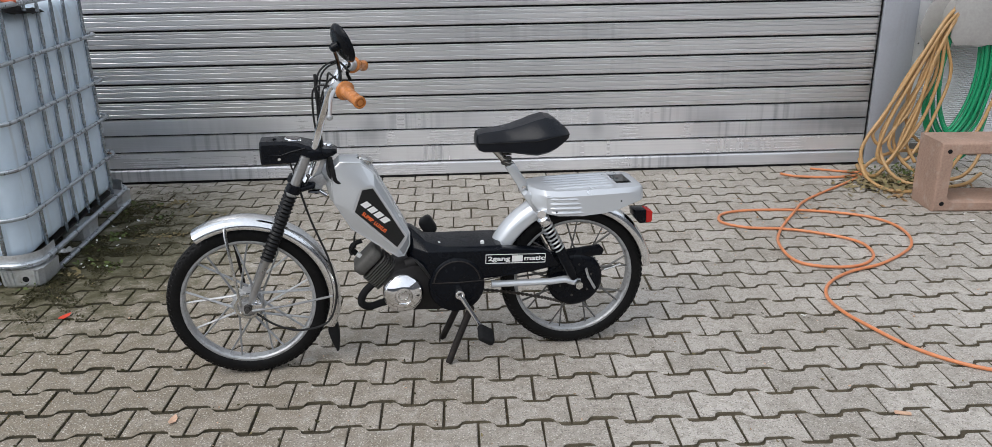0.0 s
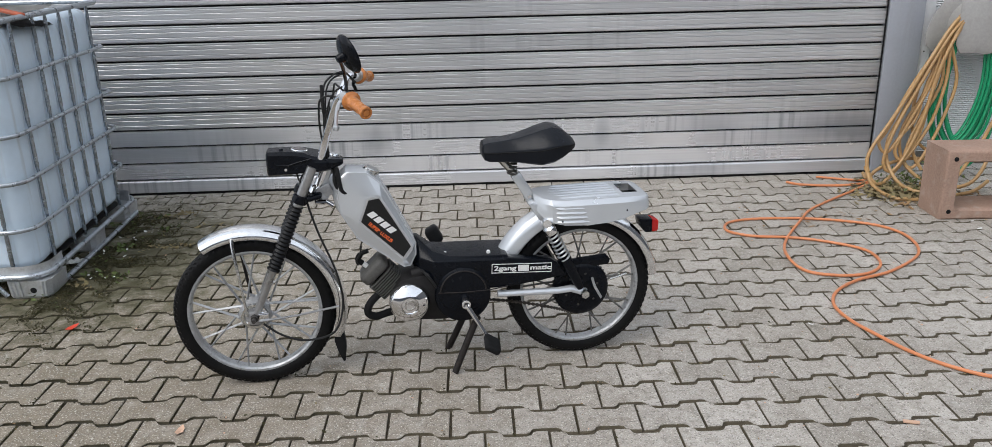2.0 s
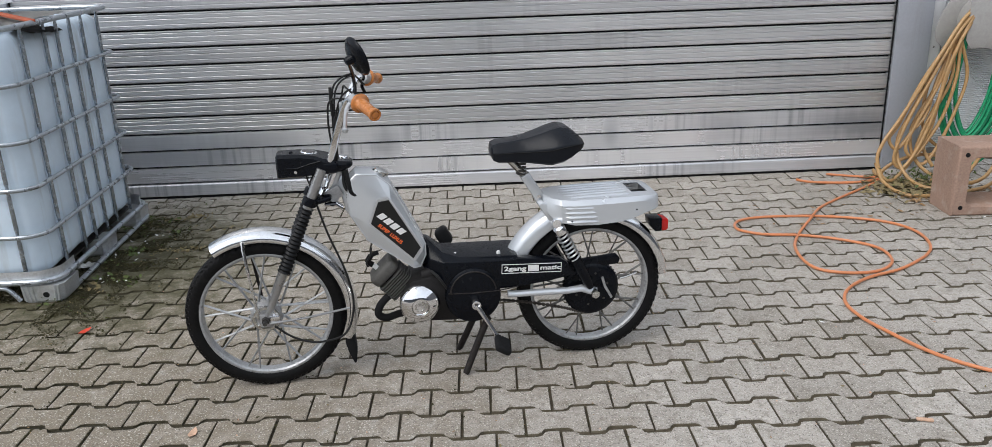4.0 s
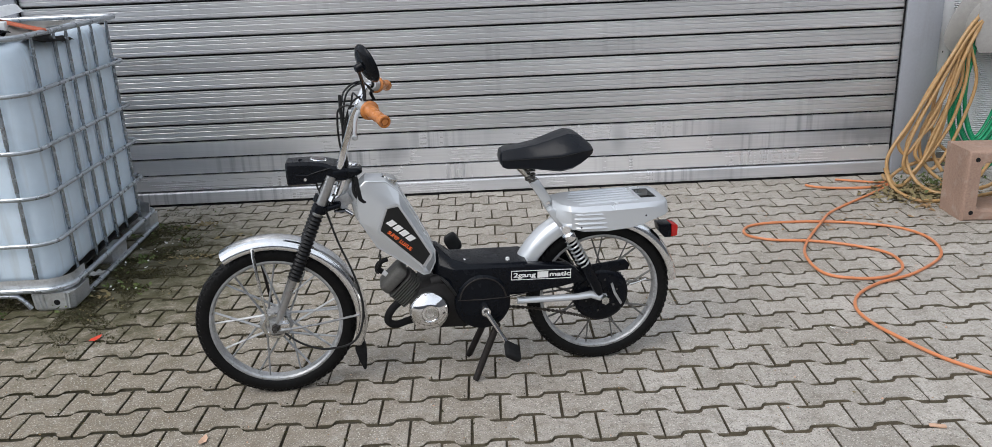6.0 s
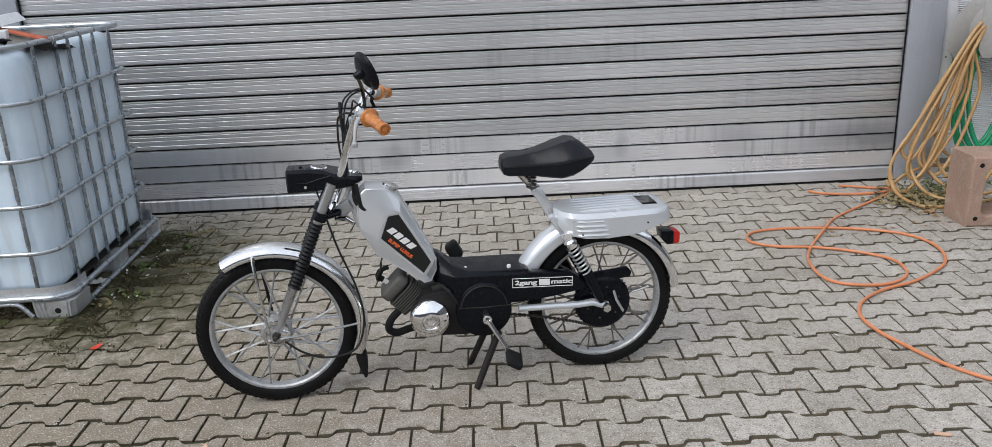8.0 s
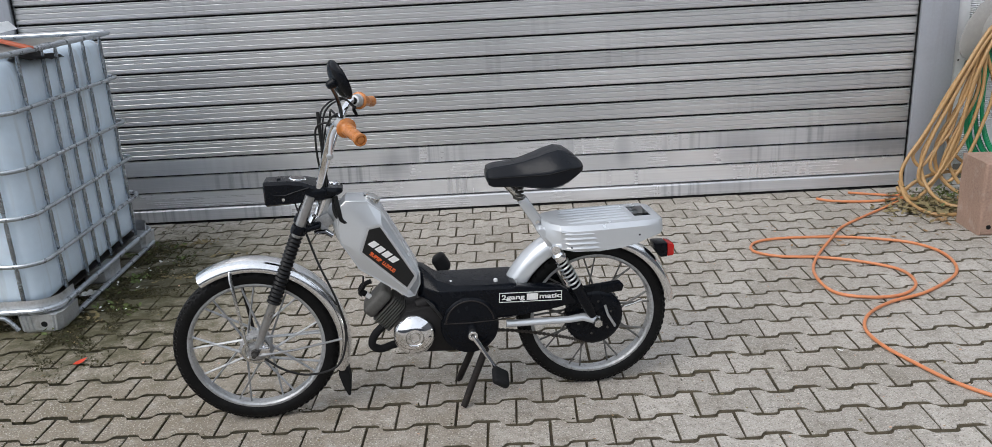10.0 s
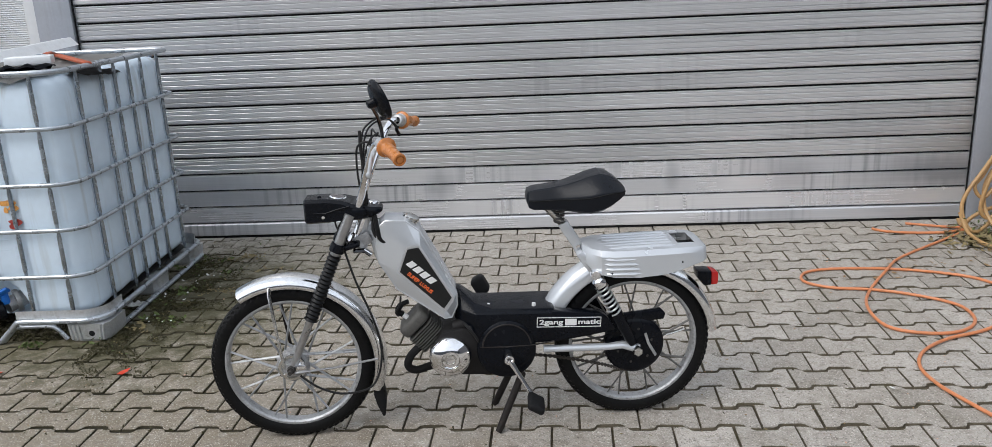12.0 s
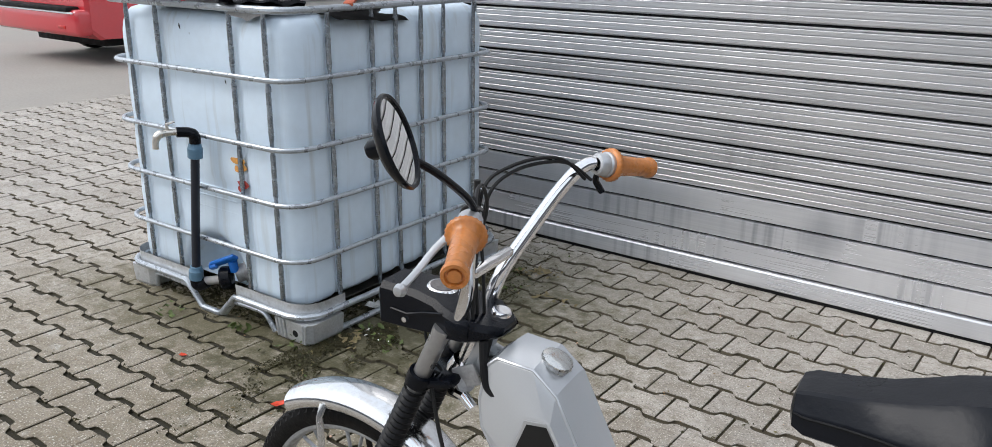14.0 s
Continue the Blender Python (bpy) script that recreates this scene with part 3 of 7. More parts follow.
def container():
    c = empty("water_container", IBC)
    tagged(c, "used white plastic tank in a galvanised cage on a steel pallet", "water tank")
    x0, x1, y0, y1 = -0.975, -0.018, -0.026, 1.155

    def ring(x0, x1, y0, y1, z, r, n=6, m=1):
        """A rounded rectangle; m extra points along each straight side."""
        pts = []
        corners = ((x1 - r, y0 + r, -90), (x1 - r, y1 - r, 0), (x0 + r, y1 - r, 90), (x0 + r, y0 + r, 180))
        for i, (cx, cy, a0) in enumerate(corners):
            arc = [(cx + r * math.cos(radians(a0 + 90 * k / n)), cy + r * math.sin(radians(a0 + 90 * k / n)), z) for k in range(n + 1)]
            pts += arc
            nx, ny, na = corners[(i + 1) % 4]
            q = (nx + r * math.cos(radians(na)), ny + r * math.sin(radians(na)))
            for k in range(1, m):
                t = k / m
                pts.append((arc[-1][0] * (1 - t) + q[0] * t, arc[-1][1] * (1 - t) + q[1] * t, z))
        return pts
    secs = []
    levels = [(0.112, 0.06, 0.06), (0.120, 0.02, 0.08)]
    levels += [(0.14 + 0.93 * k / 44, 0.0, 0.095) for k in range(45)]
    levels += [(1.10, 0.003, 0.095), (1.130, 0.012, 0.09), (1.152, 0.030, 0.08), (1.163, 0.060, 0.06)]
    for z, inset, r in levels:
        out = []
        for x, y, zz in ring(x0 + inset, x1 - inset, y0 + inset, y1 - inset, z, r, 8, 120):
            dx = dy = 0.0
            if y < y0 + 0.03:
                d = math.hypot((x + 0.475) / 0.205, max(0.0, z - 0.13) / 0.20)
                k = min(1.0, max(0.0, (1 - d) / 0.45))
                dy += 0.16 * k * k * (3 - 2 * k)
                flat = 1.0 if (-0.64 < x < -0.31 and 0.38 < z < 0.56) else 0.0
                dy += 0.004 * flat
            swell = 0.5 - 0.5 * math.cos(2 * math.pi * (z - 0.10) / 0.205)
            rib = 0.5 - 0.5 * math.cos(2 * math.pi * (y - 0.02) / 0.175)
            if x > x1 - 0.02 or x < x0 + 0.02:
                s = 1 if x > -0.5 else -1
                dx += s * (0.005 * rib - 0.002 + 0.003 * swell)
                if z < 1.09:
                    dx -= s * 0.013 * sum(math.exp(-((y - v - 0.006) / 0.015) ** 2) for v in SIDE_BARS)
            if 0.14 < z < 1.08 and y < y0 + 0.02:
                dy -= 0.004 * swell
                dy += 0.010 * sum(math.exp(-((x - u - 0.004) / 0.016) ** 2) for u in FRONT_BARS)
            out.append((x + dx, y + dy, zz))
        secs.append(out)
    part("bottle", loft(secs), M["hdpe"], c, "white translucent plastic bottle, slightly dirty", angle=60)
    # the tray's wall stands only at the two ends, with an opening for the outlet at the front
    for keep in (lambda q: q.y > 1.08, lambda q: q.y < 0.14 and q.x > -0.355, lambda q: q.y < 0.14 and q.x < -0.61):
        bm = loft([ring(-1.018, 0.030, -0.050, 1.175, z, 0.10, 8, 40) for z in (0.085, 0.150)], cap=False)
        bmesh.ops.delete(bm, geom=[f for f in bm.faces if not keep(f.calc_center_median())], context='FACES')
        part("tray_wall", bm, M["galv_light"], c, "bright steel tray")
    # dark steel carries the shade and dirt beside the bottle in its colour
    part("tray_floor", loft([ring(-0.985, -0.030, 0.10, 1.150, z, 0.10, 8) for z in (0.088, 0.094)]), M["dark_steel"], c)

    def dip(u):
        """How far the front rail drops below the outlet."""
        return 0.092 * min(1.0, max(0.0, min((u + 0.625) / 0.09, (-0.335 - u) / 0.09)))
    low = [(x, y, z - (dip(x) if y < -0.05 else 0.0)) for x, y, z in ring(-1.022, 0.038, -0.066, 1.190, 0.104, 0.105, 8, 60)]
    part("rim", tube(low, 0.0125, 10, closed=True), M["galv"], c)
    for z, rad in ((0.310, 0.0098), (0.519, 0.0098), (0.719, 0.0098), (0.957, 0.0098), (1.187, 0.0125)):
        pts = ring(-0.998, 0.010, -0.060, 1.186, z, 0.105, 8)
        part("rung" if z < 1.1 else "rim", tube(pts, rad, 10, closed=True), M["galv"], c)

    def upright(x, y, inward):
        pts, rad = [], []
        for z0, z1 in ((0.10, 0.310), (0.310, 0.519), (0.519, 0.719), (0.719, 0.957), (0.957, 1.184)):
            for t, k in ((0.0, 0.75), (0.08, 0.75), (0.14, 1.0), (0.5, 1.0), (0.86, 1.0), (0.92, 0.75)):
                pts.append((x - inward[0] * 0.003 * (k - 0.75), y - inward[1] * 0.003, z0 + (z1 - z0) * t))
                rad.append(0.0092 * k)
        pts.append((x, y, 1.184))
        rad.append(0.0085)
        part("upright", tube(pts, rad, 8, squash=0.8), M["galv_shaded"], c)
    for u in FRONT_BARS:
        upright(u, -0.043, (0, -1))
        upright(u, 1.170, (0, 1))
    for v in SIDE_BARS:
        upright(-0.006, v, (1, 0))
        upright(-0.997, v, (-1, 0))

    # feet: pressed steel shoes with a hole, and a bent skid under the front
    def foot(u0, u1, v0, v1, front):
        secs = []
        for z, k in ((0.0, 0.012), (0.012, 0.004), (0.085, 0.0)):
            secs.append([(u0 + k, v0 + k + 0.01, z), (u0 + k + 0.01, v0 + k, z), (u1 - k - 0.022, v0 + k, z), (u1 - k, v0 + k + 0.022, z), (u1 - k, v1 - k, z), (u0 + k, v1 - k, z)])
        f = part("foot", loft(secs), M["galv_light"], c, "pressed light grey steel foot", angle=30)
        if front:
            um = 0.5 * (u0 + u1)
            # black disc on the foot stands in for the hole's shade
            part("hole", lathe([(0.0, 0.0025), (0.013, 0.0025), (0.0145, 0.0)], (um + 0.015, v0 + 0.004, 0.04), (0, -1, 0), 18), M["rubber"], f)
            for du in (-0.070, -0.052, -0.034, 0.052, 0.066):
                part("crease", tube([(um + du * 1.0, v0 + 0.002, 0.012), (um + du * 1.1, v0 - 0.002, 0.085)], 0.0052, 8), M["galv_light"], f)
    foot(-0.130, 0.050, -0.060, 0.12, True)
    foot(-1.005, -0.865, -0.060, 0.11, False)
    foot(-0.14, 0.035, 1.02, 1.18, False)
    foot(-1.02, -0.86, 1.02, 1.18, False)
    foot(-0.10, 0.030, 0.53, 0.68, False)
    foot(-1.0, -0.87, 0.53, 0.68, False)
    skid = [(-0.850, -0.046, 0.016), (-0.838, -0.051, 0.062), (-0.81, -0.054, 0.080), (-0.64, -0.056, 0.078), (-0.605, -0.056, 0.066), (-0.545, -0.056, 0.010), (-0.52, -0.052, 0.0)]
    part("front_skid", tube(spline(skid[:-1], 4), 0.010, 10), M["galv"], c, "bent tube skid")
    skid = [(-0.415, -0.056, 0.010), (-0.362, -0.056, 0.066), (-0.33, -0.056, 0.078), (-0.21, -0.056, 0.080), (-0.172, -0.054, 0.064), (-0.137, -0.051, 0.014)]
    part("front_skid", tube(spline(skid, 4), 0.010, 10), M["galv"], c, "bent tube skid")
    for u in (0.034, -1.016):
        part("side_skid", tube([(u, 0.08, 0.018), (u, 0.6, 0.016), (u, 1.15, 0.018)], 0.012, 10), M["galv"], c)
    # outlet valve, riser and tap
    way = Vector((-0.75, -0.62, -0.12)).normalized()
    v = part("outlet_valve", tube([(-0.345, 0.125, 0.180), (-0.375, 0.070, 0.172), (-0.412, 0.010, 0.155)], [0.036, 0.036, 0.034], 24), M["cast"], c, "pale outlet valve with a blue handle")
    part("flange", lathe([(0.034, -0.012), (0.050, -0.010), (0.052, 0.0), (0.050, 0.010), (0.034, 0.012)], (-0.385, 0.055, 0.168), way, 28), M["cast"], v, "pale plastic flange")
    part("union_nut", lathe([(0.0, -0.024), (0.036, -0.024), (0.044, -0.018), (0.045, 0.014), (0.038, 0.022), (0.022, 0.024), (0.0, 0.024)], (-0.430, -0.022, 0.146), way, 26, wave=lambda k, i: 0.0016 if k % 2 else 0), M["black"], v, "ribbed black union nut")
    part("pipe_stub", tube([(-0.440, -0.034, 0.142), (-0.535, -0.082, 0.122)], 0.017, 16), M["grey_metal"], v, "short grey pipe")
    part("lever_hub", lathe([(0.0, 0.0), (0.018, 0.0), (0.018, 0.045), (0.0, 0.047)], (-0.405, 0.0, 0.175), (0, -0.15, 1), 16), M["blue"], v)
    blade = box((0.118, 0.036, 0.016), (-0.425, -0.030, 0.222), 0.007, rot=Euler((radians(-38), radians(-24), radians(18))).to_matrix(), segs=3)
    box((0.036, 0.026, 0.030), (-0.470, -0.046, 0.196), 0.008, bm=blade, rot=Euler((radians(-38), radians(-24), radians(18))).to_matrix())
    part("handle", blade, M["blue"], v, "broad blue plastic lever")
    r = part("riser_pipe", tube([(-0.530, -0.088, 0.13), (-0.503, -0.089, 0.33), (-0.474, -0.090, 0.53), (-0.450, -0.090, 0.70)], 0.0165, 16), M["blackblue"], c, "black plastic riser pipe")
    for z, u in ((0.165, -0.525), (0.665, -0.455)):
        part("coupling", lathe([(0.017, -0.030), (0.0265, -0.026), (0.0275, 0.010), (0.024, 0.014), (0.022, 0.028), (0.017, 0.030)], (u, -0.0895, z), (0.11, 0, 1), 20, wave=lambda k, i: 0.0012 if k % 2 else 0), M["teal"], r, "blue-grey pipe coupling")
    part("elbow", tube(spline([(-0.449, -0.090, 0.695), (-0.449, -0.092, 0.722), (-0.458, -0.108, 0.736), (-0.478, -0.145, 0.740)], 4), [0.0215] * 7 + [0.019] * 6, 14), M["black"], r, "black elbow")
    part("low_elbow", tube(spline([(-0.527, -0.088, 0.150), (-0.531, -0.088, 0.118), (-0.520, -0.080, 0.112), (-0.495, -0.066, 0.126)], 4), 0.023, 14), M["black"], r)
    tp = part("tap", tube(spline([(-0.476, -0.142, 0.740), (-0.490, -0.172, 0.740), (-0.503, -0.200, 0.736), (-0.509, -0.213, 0.714), (-0.510, -0.215, 0.685)], 5), [0.012] * 8 + [0.015] * 6 + [0.012] * 7, 12), M["brass"], c, "small metal water tap")
    part("tap_lever", tube([(-0.490, -0.172, 0.750), (-0.491, -0.174, 0.772), (-0.476, -0.150, 0.780)], [0.007, 0.006, 0.004], 8, squash=0.6), M["brass"], tp)

    # torn label and moulded lines on the bottle
    rr = random.Random(3)
    for name, uc, zc, w, h, mat, n in (("torn_label", -0.285, 0.642, 0.050, 0.016, "orange_tag", 13), ("torn_label", -0.268, 0.618, 0.026, 0.016, "orange_tag", 9), ("torn_label", -0.300, 0.610, 0.012, 0.016, "orange_tag", 7), ("torn_label", -0.272, 0.556, 0.034, 0.022, "red_tag", 9), ("torn_label", -0.285, 0.535, 0.022, 0.016, "red_tag", 7)):
        out = [(uc + w * math.cos(2 * math.pi * k / n) * rr.uniform(0.55, 1.0), zc + h * math.sin(2 * math.pi * k / n) * rr.uniform(0.6, 1.0)) for k in range(n)]
        part(name, prism(out, -0.0345, -0.0325, lambda a, b, dd: Vector((a, dd, b))), M[mat], c, "torn remains of an orange and red label", smooth=False)
    for u, z, h, r in ((-0.505, 1.030, 0.055, 0.0022), (-0.560, 1.105, 0.010, 0.0028), (-0.100, 0.925, 0.012, 0.0022), (-0.330, 0.925, 0.009, 0.0020)):
        part("scratch", tube([(u, -0.0262, z + h), (u + 0.002, -0.0268, z), (u + 0.004, -0.0266, z - h)], [r * 0.4, r, r * 0.4], 6, squash=0.5), M["rubber"], c, "dark scratch")
    for z in (0.385, 0.43, 0.475, 0.515):
        part("moulded_line", tube([(-0.62, -0.0235, z), (-0.32, -0.0235, z)], 0.003, 6), M["hdpe"], c)
    return c


container()

# ---------------- moped ----------------
MOPED = pose(-0.764, 2.708, 0, 0, 0, 7.1)
OUT = (0, -1, 0)


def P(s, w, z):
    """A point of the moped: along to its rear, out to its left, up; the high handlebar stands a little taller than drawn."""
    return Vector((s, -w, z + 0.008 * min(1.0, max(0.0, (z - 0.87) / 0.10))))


def side(s, z, w):
    return P(s, w, z)


moped = empty("moped", MOPED)
tagged(moped, "old silver and black moped with tan grips on its centre stand", "moped")


def arc_shell(profile, c, r0, start, stop, segs=28):
    """A curved guard: a closed section swept round a wheel's axle, with closed ends."""
    bm = bmesh.new()
    rings = []
    for k in range(segs + 1):
        a = radians(start + (stop - start) * k / segs)
        d = Vector((-math.sin(a), 0, math.cos(a)))
        rings.append([bm.verts.new(c + d * (r0 + r) + Vector((0, -w, 0))) for r, w in profile])
    n = len(profile)
    for r, q in zip(rings, rings[1:]):
        for i in range(n):
            bm.faces.new((r[i], r[(i + 1) % n], q[(i + 1) % n], q[i]))
    bm.faces.new(rings[0][::-1])
    bm.faces.new(rings[-1])
    return bm


def guard_section(half, drop, thick=0.0025):
    arc = [radians(-90 + 15 * k) for k in range(13)]
    outer = [(-drop - 0.004, -half * 0.985)] + [(-drop * (1 - math.cos(a) ** 0.8 if math.cos(a) > 0.001 else 1), half * math.sin(a)) for a in arc] + [(-drop - 0.004, half * 0.985)]
    inner = [(r - thick, w * 0.95) for r, w in outer[::-1]]
    return outer + inner


def wheel(name, s, metal, size=1.0):
    c = P(s, 0, 0.264 * size)
    rim = [(0.206, -0.016), (0.211, -0.0215), (0.217, -0.0225), (0.2195, -0.0215), (0.2185, -0.019), (0.209, -0.013), (0.207, 0), (0.209, 0.013), (0.2185, 0.019), (0.2195, 0.0215), (0.217, 0.0225), (0.211, 0.0215), (0.206, 0.016), (0.2045, 0), (0.206, -0.016)]
    rim = [(r * size, w) for r, w in rim]
    w = part(name, lathe(rim, c, OUT, 72), M["spoke"], moped, "grey aluminium rim with a black tyre")
    tread = [(0.216, -0.018), (0.219, -0.024), (0.226, -0.0275), (0.238, -0.0295), (0.248, -0.028), (0.256, -0.0225), (0.2585, -0.0215), (0.262, -0.015), (0.2635, -0.006), (0.264, 0.0),
             (0.2635, 0.006), (0.262, 0.015), (0.2585, 0.0215), (0.256, 0.0225), (0.248, 0.028), (0.238, 0.0295), (0.226, 0.0275), (0.219, 0.024), (0.216, 0.018)]
    tread = [(r * size, w) for r, w in tread]
    cut = {4: 0.0055, 5: 0.0068, 6: 0.0062, 12: 0.0062, 13: 0.0068, 14: 0.0055, 7: 0.0045, 11: 0.0045, 8: 0.003, 10: 0.003}
    part("tyre", lathe(tread, c, OUT, 216, wave=lambda k, i: -cut.get(i, 0) * (1 if (k + (i if i < 9 else 18 - i)) % 3 == 0 else 0)), M["tyre"], w, angle=22)
    hub = [(0.0, -0.045), (0.03, -0.045), (0.036, -0.04), (0.036, -0.03), (0.046, -0.026), (0.046, -0.020), (0.030, -0.014), (0.030, 0.014), (0.046, 0.020), (0.046, 0.026), (0.036, 0.032), (0.032, 0.044), (0.012, 0.048), (0.0, 0.048)]
    part("hub", lathe(hub, c, OUT, 32), M["cast"], w)
    bm = tube([c + Vector((0, 0.10, 0)), c + Vector((0, -0.10, 0))], 0.007, 10)
    lathe([(0.0, 0.068), (0.012, 0.068), (0.0125, 0.080), (0.0, 0.080)], c, OUT, 6, bm=bm)
    part("axle", bm, M["dark_steel"], w)
    for k in range(18):
        sign = 1 if k % 2 else -1
        t1 = 2 * math.pi * (k // 2) / 9 + sign * 0.10 + 0.2
        t0 = t1 + sign * -0.75
        w0, w1 = (0.022, 0.006) if k % 4 < 2 else (-0.022, -0.006)
        a = c + Vector((0.043 * math.cos(t0), -w0, 0.043 * math.sin(t0)))
        b = c + Vector((0.209 * size * math.cos(t1), -w1, 0.209 * size * math.sin(t1)))
        part("spoke", tube([a, b], [0.0050, 0.0036], 8, squash=0.6), metal, w)
    return w, c


fw, FC = wheel("front_wheel", 0.032, M["spoke"], 1.032)
part("brake_plate", lathe([(0.0, 0.030), (0.05, 0.030), (0.054, 0.036), (0.050, 0.046), (0.03, 0.052), (0.0, 0.054)], FC, OUT, 32), M["cast"], fw, "weathered cast brake plate")
part("axle_nut", lathe([(0.0, 0.078), (0.011, 0.077), (0.0135, 0.070), (0.0135, 0.050)], FC, OUT, 6), M["dark_steel"], fw)
for da, dz in ((-0.026, 0.012), (-0.020, -0.020), (0.026, 0.016), (0.012, 0.032)):
    part("bolt", lathe([(0.0, 0.060), (0.0055, 0.0595), (0.006, 0.050)], FC + Vector((da, 0, dz)), OUT, 6), M["chrome"], fw)
part("speed_drive", box((0.035, 0.02, 0.022), FC + Vector((0.03, -0.062, 0.004)), 0.004), M["chrome"], fw)
rw, RC = wheel("rear_wheel", 1.178, M["spoke_dirty"], 1.010)
bm = lathe([(0.0, 0.052), (0.080, 0.052), (0.092, 0.049), (0.101, 0.041), (0.103, 0.030), (0.0, 0.024)], RC, OUT, 56)
part("brake_drum", bm, M["black"], rw, "dull black round rear drive cover")
teeth = []
for k in range(88):
    a = 2 * math.pi * k / 88
    r = 0.101 if k % 2 else 0.107
    teeth.append((RC.x + r * math.cos(a), RC.z + r * math.sin(a)))
part("sprocket", prism(teeth, 0.022, 0.026, side), M["dark_steel"], rw)
for k in range(6):
    a = 2 * math.pi * k / 6 + 0.3
    part("bolt", lathe([(0.0, 0.0535), (0.0045, 0.0535), (0.005, 0.050)], RC + Vector((0.06 * math.cos(a), 0, 0.06 * math.sin(a))), OUT, 6), M["dark_steel"], rw)

# front guard, stays, fork
fg = part("front_mudguard", arc_shell(guard_section(0.048, 0.032), FC, 0.311, -112, 31, 44), M["polished"], moped, "polished metal front mudguard")
flap = [(0.293, 0.172), (0.322, 0.168), (0.328, 0.11), (0.322, 0.060), (0.314, 0.056), (0.297, 0.10), (0.288, 0.14)]
part("mud_flap", prism([(s, z) for s, z in flap], -0.030, 0.030, side, 0.004), M["rubber"], fg, "black rubber mud flap")
for w in (0.062, -0.062):
    # far stay is coloured black to stand for its shadowed, backlit look
    part("stay", tube([P(-0.013, w * 0.75, 0.55), P(-0.012, w, 0.53), P(0.0, w * 1.15, 0.40), P(0.012, w * 1.2, 0.285)], [0.009, 0.007, 0.0062, 0.006], 8, squash=0.5), M["chrome_dull"] if w > 0 else M["stand"], fg)
    part("stay", tube([P(0.045, w * 1.2, 0.262), P(0.17, w * 1.05, 0.268), P(0.315, w * 0.75, 0.281)], 0.0042, 8), M["fork"], fg)


def on_fork(k, w):
    """A point on the fork line, k from 0 at the axle to 1 at the top."""
    return P(0.036 + k * 0.263, w, 0.275 + k * 0.575)


fork = part("fork", box((0.05, 0.13, 0.03), P(0.298, 0, 0.79), 0.008), M["black"], moped, "telescopic front fork with black gaiters")
for w in (0.055, -0.055):
    part("fork_leg", tube([on_fork(-0.02, w), on_fork(0.05, w), on_fork(0.3, w), on_fork(0.31, w), on_fork(0.885, w)], [0.010, 0.0125, 0.0135, 0.0165, 0.0165], 16), M["fork"], fork)
    pts, rad = [], []
    for i in range(103):
        pts.append(on_fork(0.285 + 0.375 * i / 102, w))
        rad.append(0.0210 + 0.0023 * math.cos(2 * math.pi * i / 6) - (0.002 * i / 102))
    part("gaiter", tube(pts, rad, 18), M["gaiter"], fork, "ribbed black rubber fork gaiter")
    part("fork_end", box((0.045, 0.016, 0.05), P(0.036, w, 0.268), 0.006), M["cast"], fork)
clamp = box((0.095, 0.130, 0.019), P(0.245, 0, 0.674), 0.010, rot=Euler((0, radians(-14), 0)).to_matrix())
part("lower_yoke", clamp, M["black"], fork, "black lower fork clamp")
for w in (0.055, -0.055):
    part("clamp_ring", lathe([(0.018, -0.015), (0.024, -0.013), (0.025, 0.0), (0.024, 0.013), (0.018, 0.015)], on_fork(0.70, w), on_fork(1, w) - on_fork(0, w), 20), M["black"], fork)
part("steering_column", tube([P(0.262, 0, 0.655), P(0.29, 0, 0.715), P(0.315, 0, 0.775)], 0.02, 16), M["chrome"], fork)
part("head_bearing", lathe([(0.0, -0.02), (0.028, -0.018), (0.03, 0.0), (0.026, 0.02), (0.0, 0.022)], P(0.275, 0, 0.685), (0.42, 0, 0.9), 20), M["chrome"], fork)
part("head_tube", lathe([(0.0, -0.055), (0.020, -0.053), (0.022, -0.04), (0.020, -0.036), (0.020, 0.036), (0.022, 0.04), (0.020, 0.053), (0.0, 0.055)], P(0.303, 0, 0.722), (0.416, 0, 0.909), 24), M["silver"], moped, "silver steering head")
part("frame_neck", prism([(0.296, 0.728), (0.318, 0.752), (0.365, 0.735), (0.385, 0.60), (0.365, 0.575), (0.332, 0.622), (0.322, 0.675)], -0.017, 0.017, side, 0.006), M["silver"], moped, "silver frame neck")
part("horn", lathe([(0.0, -0.02), (0.014, -0.018), (0.018, 0.0), (0.016, 0.014), (0.0, 0.016)], P(0.292, 0.02, 0.672), (0.5, -0.7, 0.3), 20), M["cast"], fork)

# headlamp
secs = []
for s, zb, zt, hw in ((0.124, 0.763, 0.825, 0.038), (0.129, 0.759, 0.830, 0.043), (0.20, 0.761, 0.829, 0.047), (0.245, 0.766, 0.824, 0.053), (0.272, 0.767, 0.816, 0.061), (0.305, 0.769, 0.808, 0.064), (0.335, 0.773, 0.802, 0.056), (0.358, 0.778, 0.797, 0.040), (0.368, 0.782, 0.793, 0.028)):
    r = 0.010
    zb, zt = 0.795 + (zb - 0.795) * 1.13, 0.795 + (zt - 0.795) * 1.13
    secs.append([P(s, -hw + r, zb), P(s, -hw, zb + r * 0.6), P(s, -hw, zt - r), P(s, -hw + r, zt), P(s, hw - r, zt), P(s, hw, zt - r), P(s, hw, zb + r * 0.6), P(s, hw - r, zb)])
lamp = part("headlamp", loft(secs), M["black"], moped, "black plastic headlamp nacelle")
